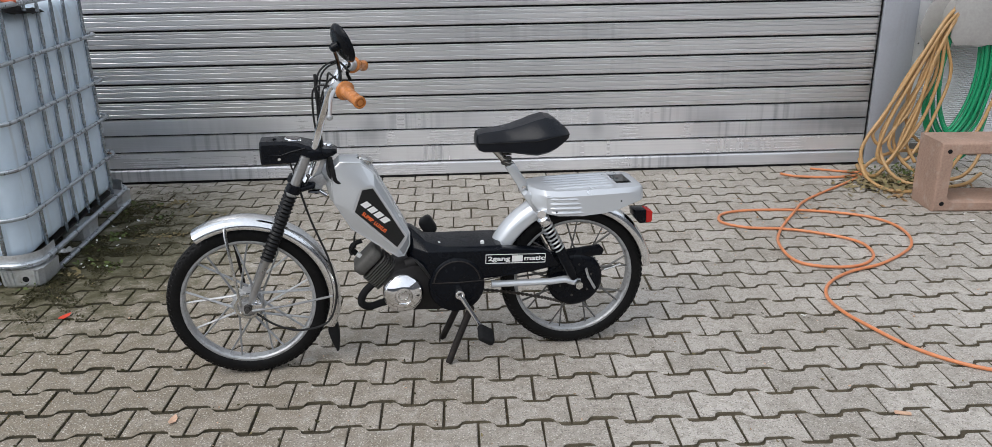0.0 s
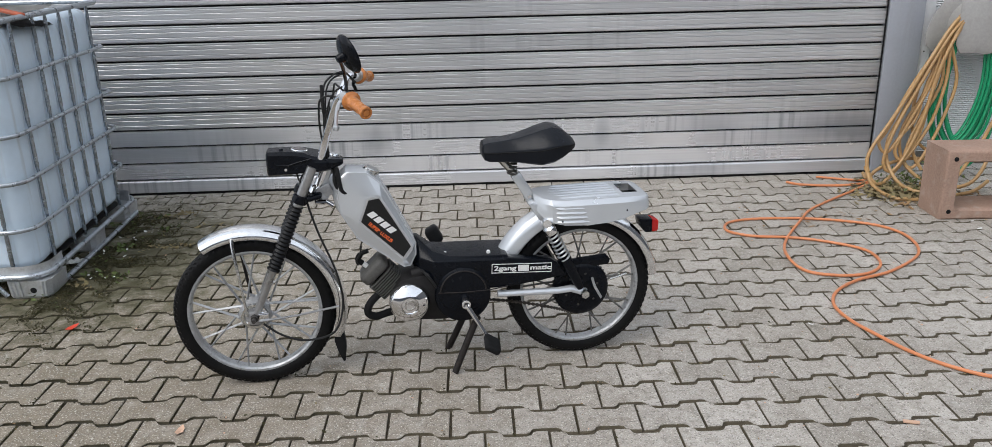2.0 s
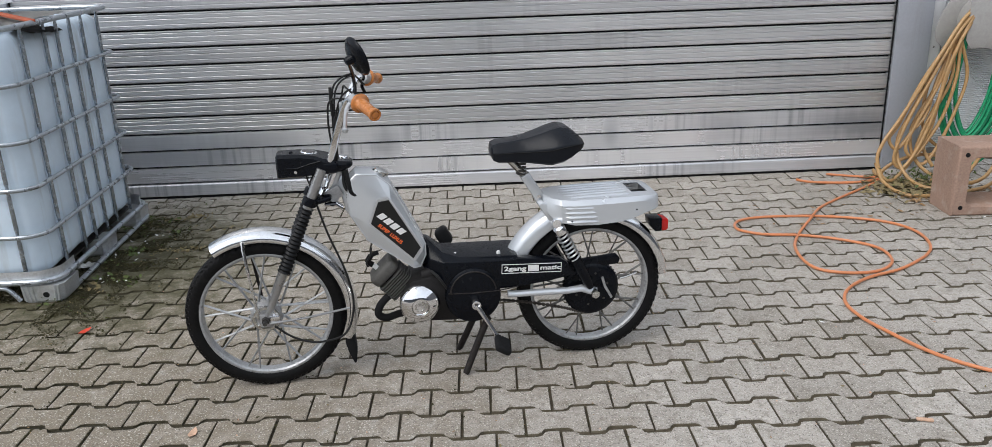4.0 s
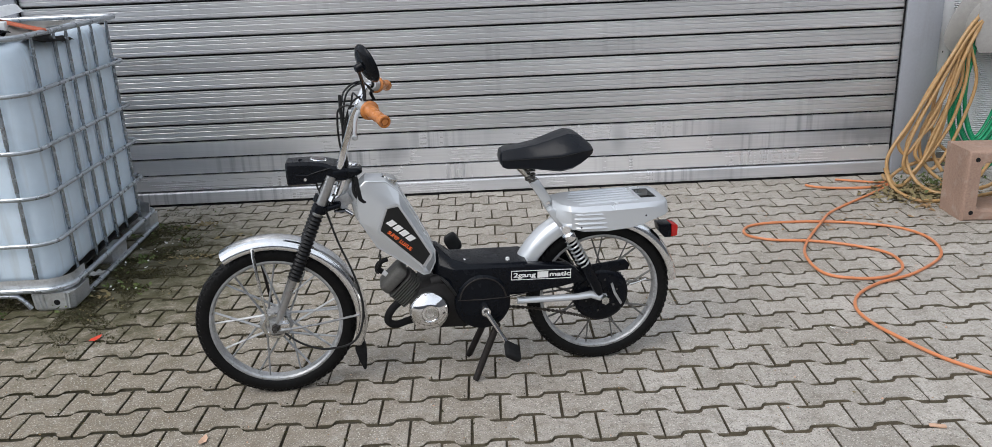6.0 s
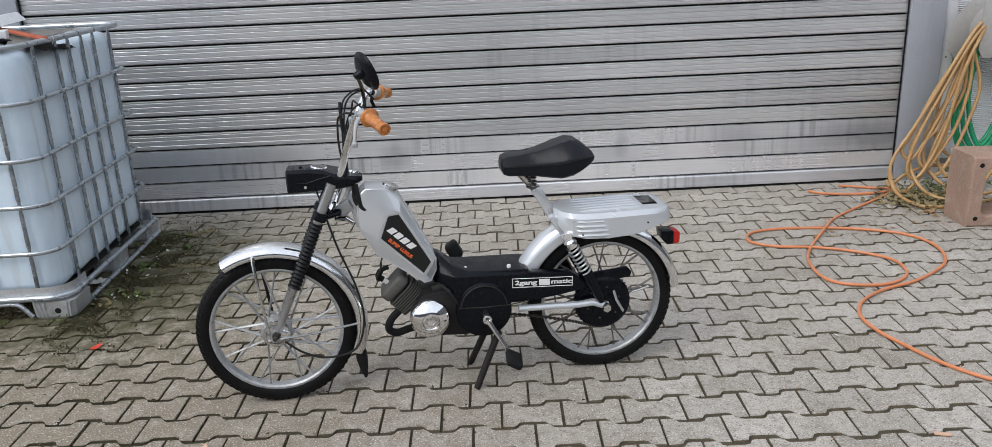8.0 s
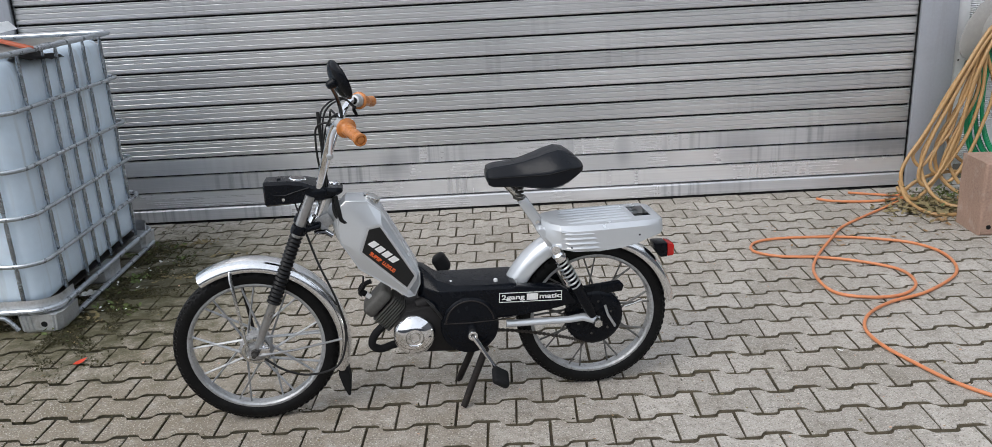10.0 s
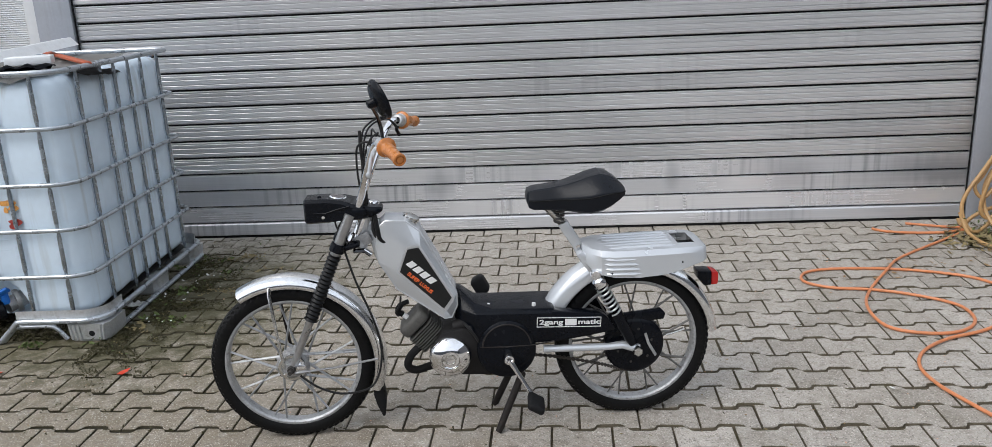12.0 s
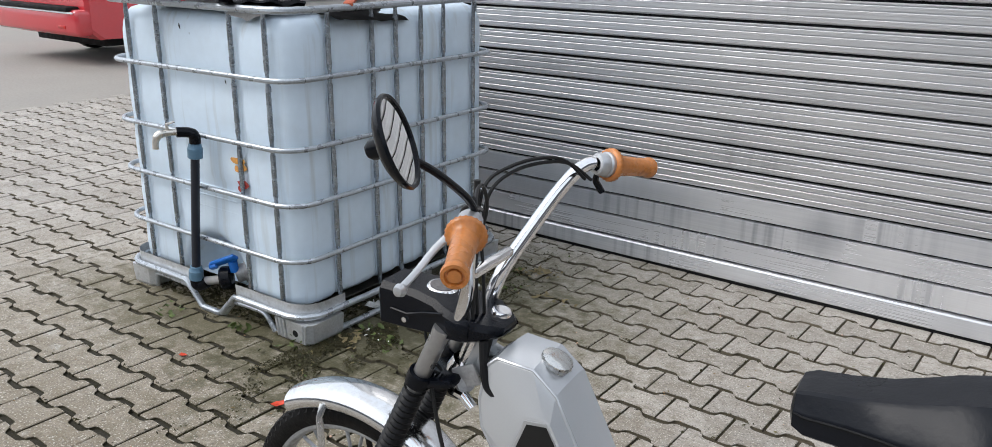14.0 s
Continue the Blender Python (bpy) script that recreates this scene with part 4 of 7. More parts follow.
part("lens", box((0.008, 0.062, 0.042), P(0.1265, 0, 0.796), 0.003), M["dial"], lamp, "clear ribbed headlamp lens")
part("crease", tube([P(0.155, 0.0463, 0.792), P(0.19, 0.0478, 0.789), P(0.225, 0.0505, 0.800), P(0.27, 0.0605, 0.812)], 0.0026, 6), M["black"], lamp)
part("screw", lathe([(0.0, 0.003), (0.005, 0.0025), (0.0055, 0.0)], P(0.184, 0.0472, 0.777), OUT, 10), M["chrome"], lamp)
part("speedometer", lathe([(0.027, -0.006), (0.028, 0.005), (0.0255, 0.008), (0.0215, 0.0085), (0.0, 0.0085)], P(0.228, -0.006, 0.824), (0.16, 0, 1), 28), M["chrome"], lamp, "round chrome speedometer bezel")
part("dial_glass", lathe([(0.0222, 0.0090), (0.016, 0.0108), (0.0, 0.0115)], P(0.228, -0.006, 0.824), (0.16, 0, 1), 24), M["dial"], lamp)
part("switch", box((0.012, 0.012, 0.016), P(0.172, 0.008, 0.831), 0.003), M["black"], lamp)
part("ignition_lock", lathe([(0.0185, -0.016), (0.0185, 0.004), (0.016, 0.008), (0.009, 0.009), (0.0, 0.007)], P(0.341, -0.016, 0.800), (0.15, 0, 1), 20), M["chrome"], lamp)

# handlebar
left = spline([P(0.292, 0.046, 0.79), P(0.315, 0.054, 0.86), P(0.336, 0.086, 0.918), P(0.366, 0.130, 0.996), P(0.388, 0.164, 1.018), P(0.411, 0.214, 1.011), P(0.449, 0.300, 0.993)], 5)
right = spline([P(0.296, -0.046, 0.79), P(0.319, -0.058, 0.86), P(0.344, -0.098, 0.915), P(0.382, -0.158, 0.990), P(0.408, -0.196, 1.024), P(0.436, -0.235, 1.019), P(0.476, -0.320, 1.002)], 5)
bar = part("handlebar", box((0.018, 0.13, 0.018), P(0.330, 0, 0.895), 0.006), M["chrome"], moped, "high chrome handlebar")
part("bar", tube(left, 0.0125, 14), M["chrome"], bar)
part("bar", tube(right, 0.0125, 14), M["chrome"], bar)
for a, b in ((P(0.408, 0.206, 1.013), P(0.452, 0.308, 0.992)), (P(0.437, -0.228, 1.021), P(0.480, -0.330, 0.999))):
    n = (b - a).length
    prof = [(0.0135, 0.0), (0.0285, 0.0), (0.0305, 0.003), (0.0305, 0.0085), (0.0275, 0.011), (0.0212, 0.0135), (0.0186, 0.026), (0.0178, n * 0.5), (0.0168, n - 0.020), (0.0172, n - 0.015), (0.0188, n - 0.011), (0.0195, n - 0.005), (0.0182, n), (0.0138, n + 0.0005), (0.0126, n - 0.004), (0.0100, n - 0.004), (0.0090, n - 0.0005), (0.0, n)]
    part("grip", lathe(prof, a, b - a, 48, wave=lambda k, i: (-0.0016 if 1 <= i <= 4 else (-0.0007 if 5 <= i <= 8 else 0)) if k % 2 else 0), M["grip"], bar, "fluted tan rubber grip", angle=60)
lv = spline([P(0.393, 0.175, 1.014), P(0.376, 0.185, 1.004), P(0.366, 0.22, 0.988), P(0.362, 0.262, 0.966), P(0.361, 0.296, 0.955)], 5)
lever = part("brake_lever", tube(lv, [0.0082 - 0.0025 * min(1, 2 * abs(i / (len(lv) - 1) - 0.1)) for i in range(len(lv))], 10, squash=0.7), M["alloy"], bar, "polished lever")
part("lever_ball", lathe([(0.0, -0.010), (0.007, -0.007), (0.0098, 0.0), (0.007, 0.007), (0.0, 0.010)], P(0.361, 0.299, 0.953), (0, -1, 0), 16), M["alloy"], lever)
part("lever_perch", lathe([(0.012, -0.014), (0.019, -0.013), (0.0195, 0.013), (0.012, 0.014)], P(0.396, 0.180, 1.016), P(0.411, 0.214, 1.011) - P(0.388, 0.164, 1.018), 18), M["alloy"], bar)
part("throttle_housing", lathe([(0.012, -0.020), (0.018, -0.019), (0.0205, -0.015), (0.0205, 0.0), (0.023, 0.003), (0.023, 0.010), (0.018, 0.013), (0.012, 0.013)], P(0.432, -0.222, 1.022), P(0.480, -0.322, 1.002) - P(0.437, -0.232, 1.019), 24), M["alloy"], bar, "grey twist-grip housing")
part("throttle_lever", tube(spline([P(0.43, -0.205, 1.015), P(0.420, -0.214, 0.995), P(0.424, -0.222, 0.980), P(0.428, -0.227, 0.970)], 4), 0.006, 8), M["black"], bar)
part("switch_box", box((0.022, 0.022, 0.03), P(0.355, 0.10, 0.985), 0.005), M["alloy"], bar)

# mirror
MC = P(0.412, 0.370, 1.172)
mn = Vector((0.86, 0.36, 0.33)).normalized()
mirror = part("mirror", lathe([(0.0, -0.017), (0.02, -0.016), (0.042, -0.011), (0.055, -0.003), (0.058, 0.003), (0.0565, 0.007), (0.0525, 0.006), (0.052, 0.003)], MC, mn, 40), M["black"], moped, "round black mirror on a thin arm")
part("mirror_glass", lathe([(0.0525, 0.0035), (0.03, 0.0045), (0.0, 0.005)], MC, mn, 40), M["mirror"], mirror)
part("mirror_arm", tube(spline([P(0.397, 0.165, 1.032), P(0.399, 0.195, 1.062), P(0.395, 0.27, 1.115), P(0.388, 0.345, 1.155), P(0.392, 0.368, 1.165)], 5), 0.0055, 10), M["black"], mirror)
part("arm_joint", lathe([(0.0, -0.013), (0.008, -0.012), (0.0125, -0.006), (0.0135, 0.006), (0.017, 0.014), (0.0, 0.016)], MC - mn * 0.024, mn, 18), M["black"], mirror)

# tank
outer = [(0.352, 0.738), (0.374, 0.757), (0.440, 0.752), (0.482, 0.716), (0.534, 0.612), (0.589, 0.497), (0.588, 0.455), (0.568, 0.415), (0.547, 0.412), (0.399, 0.524), (0.345, 0.622), (0.340, 0.672)]
facet = [(0.424, 0.655), (0.434, 0.673), (0.471, 0.678), (0.482, 0.672), (0.532, 0.581), (0.581, 0.490), (0.577, 0.478), (0.553, 0.445), (0.543, 0.444), (0.405, 0.583), (0.400, 0.592), (0.413, 0.629)]


def between(k, w, grow=0.0):
    """A section of the tank: k = 0 the belt, 1 the flat side."""
    out = []
    for (s, z), (s1, z1) in zip(outer, facet):
        v = Vector((s - 0.455, z - 0.59)).normalized() * grow
        out.append(P(s + (s1 - s) * k + v.x, w, z + (z1 - z) * k + v.y))
    return out


secs = []
for w, k, g in ((-0.0735, 1.0, 0.0), (-0.0732, 0.97, 0.0), (-0.057, 0.06, 0.0), (-0.053, 0.0, 0.0), (-0.02, 0.0, 0.003), (0.02, 0.0, 0.003), (0.053, 0.0, 0.0), (0.057, 0.06, 0.0), (0.0732, 0.97, 0.0), (0.0735, 1.0, 0.0)):
    secs.append(between(k, w, g))
tank = part("tank", loft(secs), M["silver"], moped, "silver angular fuel tank with a black side panel", angle=14)
rim = between(0.0, 0.0, 0.006)
part("seam", tube(rim[7:] + rim[:1], 0.005, 8), M["silver"], tank)
bead = between(0.03, 0.0555, 0.001)
part("edge_bead", tube(bead + bead[:1], 0.0028, 6), M["silver"], tank)
part("filler_cap", lathe([(0.024, -0.01), (0.024, 0.006), (0.0275, 0.007), (0.0285, 0.011), (0.0275, 0.016), (0.019, 0.0205), (0.010, 0.0215), (0.0, 0.021)], P(0.452, 0, 0.738), (0.45, 0, 1), 36, wave=lambda k, i: -0.0012 if (k % 2 and 2 <= i <= 4) else 0), M["chrome_dull"], tank, "knurled metal filler cap")
decal = [(0.437, 0.668), (0.475, 0.673), (0.578, 0.486), (0.549, 0.447), (0.406, 0.590)]
dc = Vector((0.49, 0.57))
part("panel_border", prism(decal, 0.0730, 0.0745, side), M["decal_edge"], tank, "thin grey border")
small = [((s - dc.x) * 0.93 + dc.x, (z - dc.y) * 0.945 + dc.y) for s, z in decal]
part("side_panel", prism(small, 0.0740, 0.0753, side), M["decal"], tank, "black side panel")
td, tn = Vector((0.72, -0.694)), Vector((0.694, 0.72))


def strip(name, s, z, length, height, mat, skew=0.3, w=0.0750):
    c = Vector((s, z))
    pts = [c + td * (sx * length / 2 + skew * sy * height / 2) + tn * (sy * height / 2) for sx, sy in ((-1, -1), (1, -1), (1, 1), (-1, 1))]
    return part(name, prism([(p.x, p.y) for p in pts], w, w + 0.0012, side), mat, tank)


for i in range(4):
    c = Vector((0.480, 0.5835)) + td * ((i - 1.5) * 0.0275)
    strip("white_bar", c.x, c.y, 0.0215, 0.0225, M["white"], 0.40)
part("fuel_tap", lathe([(0.0, 0.012), (0.007, 0.011), (0.0085, 0.004), (0.0085, -0.02)], P(0.399, 0.045, 0.524), OUT, 16), M["chrome"], tank)

# frame cover
secs = []
for s, ws, zb, zc, wt, zt in ((0.578, 0.03, 0.40, 0.445, 0.02, 0.508), (0.60, 0.06, 0.385, 0.439, 0.03, 0.500), (0.645, 0.092, 0.345, 0.434, 0.05, 0.457), (0.70, 0.096, 0.325, 0.432, 0.076, 0.443), (0.80, 0.096, 0.32, 0.427, 0.08, 0.438), (0.905, 0.096, 0.32, 0.422, 0.08, 0.434)):
    secs.append([P(s, -ws, zb), P(s, -ws, zc), P(s, -wt, zt), P(s, wt, zt), P(s, ws, zc), P(s, ws, zb)])
bm = loft(secs)
bmesh.ops.recalc_face_normals(bm, faces=bm.faces[:])
bmesh.ops.bevel(bm, geom=[e for e in bm.edges if e.calc_face_angle(0) > radians(20)], offset=0.004, segments=2, profile=0.5, affect='EDGES', clamp_overlap=True)
cover = part("frame_cover", bm, M["black"], moped, "black plastic frame and chain cover", angle=50)
for w0, w1 in ((0.055, 0.0965), (-0.0965, -0.055)):
    part("side_wing", prism([(0.895, 0.428), (1.055, 0.411), (1.075, 0.398), (1.106, 0.353), (1.098, 0.347), (1.02, 0.333), (0.895, 0.32)], w0, w1, side, 0.004), M["black"], cover)
part("crank_cover", lathe([(0.0, 0.1055), (0.070, 0.1055), (0.083, 0.104), (0.090, 0.099), (0.092, 0.085)], P(0.742, 0, 0.316), OUT, 56), M["black"], cover)
# seam and rim are lighter than the cover, a highlight put into colour
part("cover_seam", tube([P(0.655, 0.1035, 0.322), P(0.742, 0.1065, 0.318), P(0.835, 0.1035, 0.318), P(0.90, 0.097, 0.324)], 0.0022, 6), M["stand"], cover)
part("cover_rim", tube([P(0.742 + 0.080 * math.cos(a), 0.105, 0.316 + 0.080 * math.sin(a)) for a in (math.pi * k / 30 for k in range(1, 30))], 0.0028, 6), M["stand"], cover)
for s, w in ((0.690, 0.035), (0.84, 0.055)):
    part("screw", lathe([(0.0, 0.006), (0.006, 0.0055), (0.007, 0.002), (0.007, -0.004)], P(s, w, 0.4405), (0, 0, 1), 12), M["white"], cover)

eng = part("engine", prism([(0.50, 0.33), (0.52, 0.25), (0.57, 0.215), (0.68, 0.208), (0.75, 0.215), (0.75, 0.36), (0.60, 0.38), (0.53, 0.37)], -0.085, 0.078, side, 0.008), M["engine"], moped, "small dark air-cooled engine")
part("crankcase", lathe([(0.0, 0.1025), (0.084, 0.1025), (0.095, 0.098), (0.098, 0.090), (0.098, 0.02), (0.0, 0.02)], P(0.742, 0, 0.302), OUT, 56), M["black"], eng, "black crank housing")
EC = P(0.556, 0, 0.288)
part("flywheel_cover", lathe([(0.070, 0.066), (0.070, 0.088), (0.068, 0.096), (0.061, 0.104), (0.041, 0.117), (0.031, 0.1195), (0.0295, 0.1165), (0.027, 0.1135), (0.0, 0.1135)], EC, OUT, 48), M["chrome"], eng, "round polished chrome engine cap")
part("emblem", lathe([(0.013, 0.113), (0.0145, 0.1155), (0.0185, 0.1155), (0.02, 0.113)], EC, OUT, 28), M["chrome_dull"], eng)
ax = Vector((-0.69, 0, 0.72))
base = P(0.527, 0.0, 0.305)
flat = Vector((0.72, 0, 0.69))


def fin_plate(along, half, thick, wide):
    c = base + ax * along
    pts = []
    r = 0.02
    for cx, cy, a0 in ((half - r, wide - r, 0), (-half + r, wide - r, 90), (-half + r, -wide + r, 180), (half - r, -wide + r, 270)):
        for k in range(4):
            a = radians(a0 + 30 * k)
            pts.append((cx + r * math.cos(a), cy + r * math.sin(a)))
    return loft([[c + ax * h + flat * a + Vector((0, -b, 0)) for a, b in pts] for h in (-thick / 2, thick / 2)])


part("cylinder", lathe([(0.0, -0.02), (0.036, -0.02), (0.036, 0.10), (0.0, 0.10)], base, ax, 24), M["engine"], eng)
for i in range(8):
    part("fin", fin_plate(0.030 + i * 0.0088, 0.054, 0.0034, 0.054), M["fin"], eng)
head = fin_plate(0.122, 0.054, 0.045, 0.054)
bmesh.ops.recalc_face_normals(head, faces=head.faces[:])
bmesh.ops.bevel(head, geom=[e for e in head.edges if e.calc_face_angle(0) > radians(50)], offset=0.014, segments=3, profile=0.5, affect='EDGES', clamp_overlap=True)
part("cylinder_head", head, M["fin"], eng, "dusty grey cylinder head")
part("spark_plug", tube([base + ax * 0.14 - flat * 0.01, base + ax * 0.165 - flat * 0.012], 0.009, 10), M["white"], eng)
part("plug_cap", tube(spline([base + ax * 0.163 - flat * 0.012, base + ax * 0.185 - flat * 0.012, base + ax * 0.190 + flat * 0.012, base + ax * 0.18 + flat * 0.035], 4), [0.0105] * 8 + [0.008] * 5, 10), M["rubber"], eng)
part("exhaust_pipe", tube(spline([P(0.470, 0.02, 0.315), P(0.425, 0.03, 0.278), P(0.412, 0.03, 0.240), P(0.440, 0.02, 0.218), P(0.50, 0.0, 0.222), P(0.62, -0.05, 0.20), P(0.74, -0.07, 0.19)], 6), 0.0135, 14), M["rubber"], eng, "black exhaust pipe")
part("carburettor", lathe([(0.0, -0.03), (0.022, -0.03), (0.024, 0.0), (0.018, 0.03), (0.0, 0.03)], P(0.60, 0.045, 0.382), (1, 0, 0.2), 18), M["engine"], eng)

# crank, pedals, stand
CRANK_S, CRANK_Z = 0.746, 0.286
cr = part("crank_axle", lathe([(0.0, 0.138), (0.0085, 0.138), (0.0095, 0.145), (0.0155, 0.144), (0.0175, 0.140), (0.0175, 0.105), (0.017, -0.13), (0.0, -0.132)], P(CRANK_S, 0, CRANK_Z), OUT, 20), M["chrome"], moped, "chrome pedal crank")
part("axle_end", lathe([(0.0, 0.1415), (0.0065, 0.1412), (0.0078, 0.1385)], P(CRANK_S, 0, CRANK_Z), OUT, 6), M["dark_steel"], cr)
for k, sgn in ((1, 1), (-1, -1)):
    a = P(CRANK_S, 0.136 * sgn, CRANK_Z)
    mid = P(CRANK_S + 0.035 * k, 0.146 * sgn, CRANK_Z - 0.062 * k)
    b = P(CRANK_S + 0.066 * k, 0.160 * sgn, CRANK_Z - 0.116 * k)
    part("crank_arm", tube([a, mid, b], [0.011, 0.008, 0.0095], 12, squash=0.75), M["chrome"], cr)
    tip = 32 if k > 0 else -30
    ped = box((0.058, 0.080, 0.026) if k > 0 else (0.050, 0.080, 0.066), P(CRANK_S + (0.075 if k > 0 else 0.070) * k, 0.215 * sgn, CRANK_Z - (0.122 if k > 0 else 0.136) * k), 0.011 if k > 0 else 0.014, rot=Euler((radians(10 * sgn), radians(tip), 0)).to_matrix(), segs=3)
    part("pedal", ped, M["rubber"], cr, "black rubber pedal")
    if k < 0:
        part("pedal_joint", tube([b, P(CRANK_S + 0.066 * k, 0.200 * sgn, CRANK_Z - 0.100 * k), P(CRANK_S + 0.067 * k, 0.212 * sgn, CRANK_Z - 0.112 * k)], [0.006, 0.009, 0.012], 10), M["chrome"], cr)
    part("pedal_spindle", tube([b, P(CRANK_S + 0.072 * k, 0.19 * sgn, CRANK_Z - 0.120 * k)], 0.007, 8), M["chrome"], cr)
st = part("centre_stand", tube([P(0.79, -0.085, 0.205), P(0.79, 0.085, 0.205)], 0.012, 12), M["stand"], moped, "black steel centre stand")
for w in (0.075, -0.075):
    part("stand_leg", tube([P(0.792, w, 0.205), P(0.74, w * 1.15, 0.09), P(0.706, w * 1.3, 0.014), P(0.70, w * 1.35, 0.006)], [0.0125, 0.0125, 0.012, 0.010], 12), M["stand"], st)

# chain, swing arm, shocks
pts, rad = [], []
line = spline([P(0.815, 0.050, 0.262), P(0.93, 0.048, 0.240), P(1.05, 0.045, 0.208), P(1.13, 0.040, 0.180), P(1.178, 0.036, 0.168)], 24)
for i, q in enumerate(line):
    pts.append(q)
    rad.append(0.0068 if i % 3 else 0.0034)
part("chain", tube(pts, rad, 6, squash=0.6), M["chain"], moped, "greasy roller chain")
part("chain_guard", prism([(0.93, 0.365), (1.268, 0.392), (1.285, 0.372), (1.278, 0.352), (1.13, 0.345), (0.93, 0.315)], 0.030, 0.046, side, 0.004), M["black"], moped, "black chain guard")
for w in (0.082, -0.082):
    part("swing_arm", tube([P(0.865, w, 0.292), P(0.89, w, 0.290), P(1.08, w, 0.283), P(1.13, w, 0.287), P(1.185, w, 0.268)], [0.014, 0.0125, 0.0125, 0.014, 0.016], 14, squash=0.8), M["silver"], moped, "silver rear swing arm")
    a, b = P(1.038, w * 1.18, 0.545), P(1.166, w * 1.1, 0.285)
    d = b - a
    sh = part("shock_absorber", tube([a + d * 0.50, a + d * 0.55, a + d * 0.88, a + d * 0.98], [0.021, 0.021, 0.018, 0.012], 18), M["black"], moped, "spring shock absorber")
    part("top_eye", lathe([(0.0, -0.014), (0.015, -0.014), (0.017, 0.0), (0.015, 0.014), (0.0, 0.014)], a, OUT, 18), M["chrome"], sh)
    part("top_cap", tube([a + d * 0.03, a + d * 0.07, a + d * 0.12, a + d * 0.15], [0.010, 0.022, 0.024, 0.022], 18), M["chrome"], sh)
    part("rod", tube([a + d * 0.1, a + d * 0.55], 0.012, 12), M["black"], sh)
    n1 = d.normalized()
    e1 = n1.orthogonal().normalized()
    e2 = n1.cross(e1)
    coil = [a + d * (0.14 + 0.38 * i / 112) + 0.0195 * (math.cos(2 * math.pi * i / 16) * e1 + math.sin(2 * math.pi * i / 16) * e2) for i in range(113)]
    part("spring", tube(coil, 0.0035, 8), M["alloy"], sh, "bright coil spring")
    part("brake_arm" if w > 0 else "arm_link", tube([P(1.205, w * 1.1, 0.325), P(1.215, w * 1.12, 0.29), P(1.24, w * 1.1, 0.245)], 0.006, 8, squash=0.6), M["alloy"], moped)
# small silver peg between the drum and the rim
part("silver_peg", tube([P(RC.x + 0.112, 0.030, RC.z + 0.022), P(RC.x + 0.140, 0.034, RC.z + 0.030), P(RC.x + 0.172, 0.034, RC.z + 0.040)], [0.0055, 0.0045, 0.0075], 8), M["chrome_dull"], moped)
part("axle_nut", lathe([(0.0, 0.108), (0.015, 0.107), (0.017, 0.095), (0.017, 0.085)], RC, OUT, 6), M["chrome_dull"], moped)

# rear guards, carrier, lamp
part("rear_fender", arc_shell(guard_section(0.050, 0.055, 0.003), RC, 0.338, 4, 67, 20), M["silver"], moped, "silver painted front half of the rear mudguard")
part("rear_mudguard", arc_shell(guard_section(0.044, 0.03), RC, 0.296, -84, 12, 30), M["polished"], moped, "polished metal rear mudguard")


def square_tube(a, b, wide, deep):
    d = (b - a).normalized()
    y = Vector((0, 1, 0))
    x = d.cross(y).normalized()
    own = loft([[p + x * i * deep + y * j * wide for i, j in ((-1, -1), (1, -1), (1, 1), (-1, 1))] for p in (a, b)])
    bmesh.ops.recalc_face_normals(own, faces=own.faces[:])
    bmesh.ops.bevel(own, geom=own.edges[:], offset=0.005, segments=2, profile=0.5, affect='EDGES')
    return own


tubef = part("seat_tube", square_tube(P(0.948, 0, 0.70), P(1.052, 0, 0.53), 0.020, 0.0175), M["silver"], moped, "silver square seat tube")
part("seat_post", tube([P(0.885, 0, 0.772), P(0.955, 0, 0.69)], 0.0135, 16), M["chrome_dull"], tubef)
part("bolt", lathe([(0.0, 0.026), (0.008, 0.0255), (0.0085, 0.02)], P(0.995, 0, 0.62), OUT, 6), M["chrome"], tubef)
gus = prism([(1.005, 0.612), (1.06, 0.575), (1.075, 0.55), (1.045, 0.52), (1.02, 0.545), (0.985, 0.60)], -0.055, 0.055, side, 0.006)
part("bracket", gus, M["silver"], tubef)

secs = []
for s, wt, zt, wb, zb in ((1.008, 0.030, 0.628, 0.040, 0.585), (1.03, 0.060, 0.625, 0.075, 0.560), (1.06, 0.085, 0.622, 0.103, 0.545), (1.10, 0.096, 0.620, 0.114, 0.537), (1.18, 0.100, 0.620, 0.116, 0.533), (1.26, 0.100, 0.620, 0.115, 0.537), (1.318, 0.099, 0.620, 0.112, 0.549), (1.374, 0.095, 0.619, 0.106, 0.568), (1.392, 0.091, 0.617, 0.101, 0.572), (1.401, 0.083, 0.615, 0.092, 0.576), (1.406, 0.070, 0.611, 0.078, 0.580)):
    secs.append([P(s, -wb, zb), P(s, -wb + (wb - wt) * 0.35, zt - 0.018), P(s, -wt, zt - 0.003), P(s, -0.056, zt), P(s, 0.0, zt), P(s, 0.056, zt) if wt > 0.056 else P(s, wt * 0.9, zt), P(s, wt, zt - 0.003), P(s, wb - (wb - wt) * 0.35, zt - 0.018), P(s, wb, zb)])
    if wt <= 0.06:
        secs[-1][3] = P(s, -wt * 0.9, zt)
bm = loft(secs, cap=False, closed=False)
bm.faces.new([v for v in bm.verts if abs(v.co.x - 1.406) < 1e-4])
hole = [f for f in bm.faces if 1.330 < f.calc_center_median().x < 1.374 and abs(f.calc_center_median().y) < 0.05 and f.calc_center_median().z > 0.6]
bmesh.ops.delete(bm, geom=hole, context='FACES')
bmesh.ops.recalc_face_normals(bm, faces=bm.faces[:])
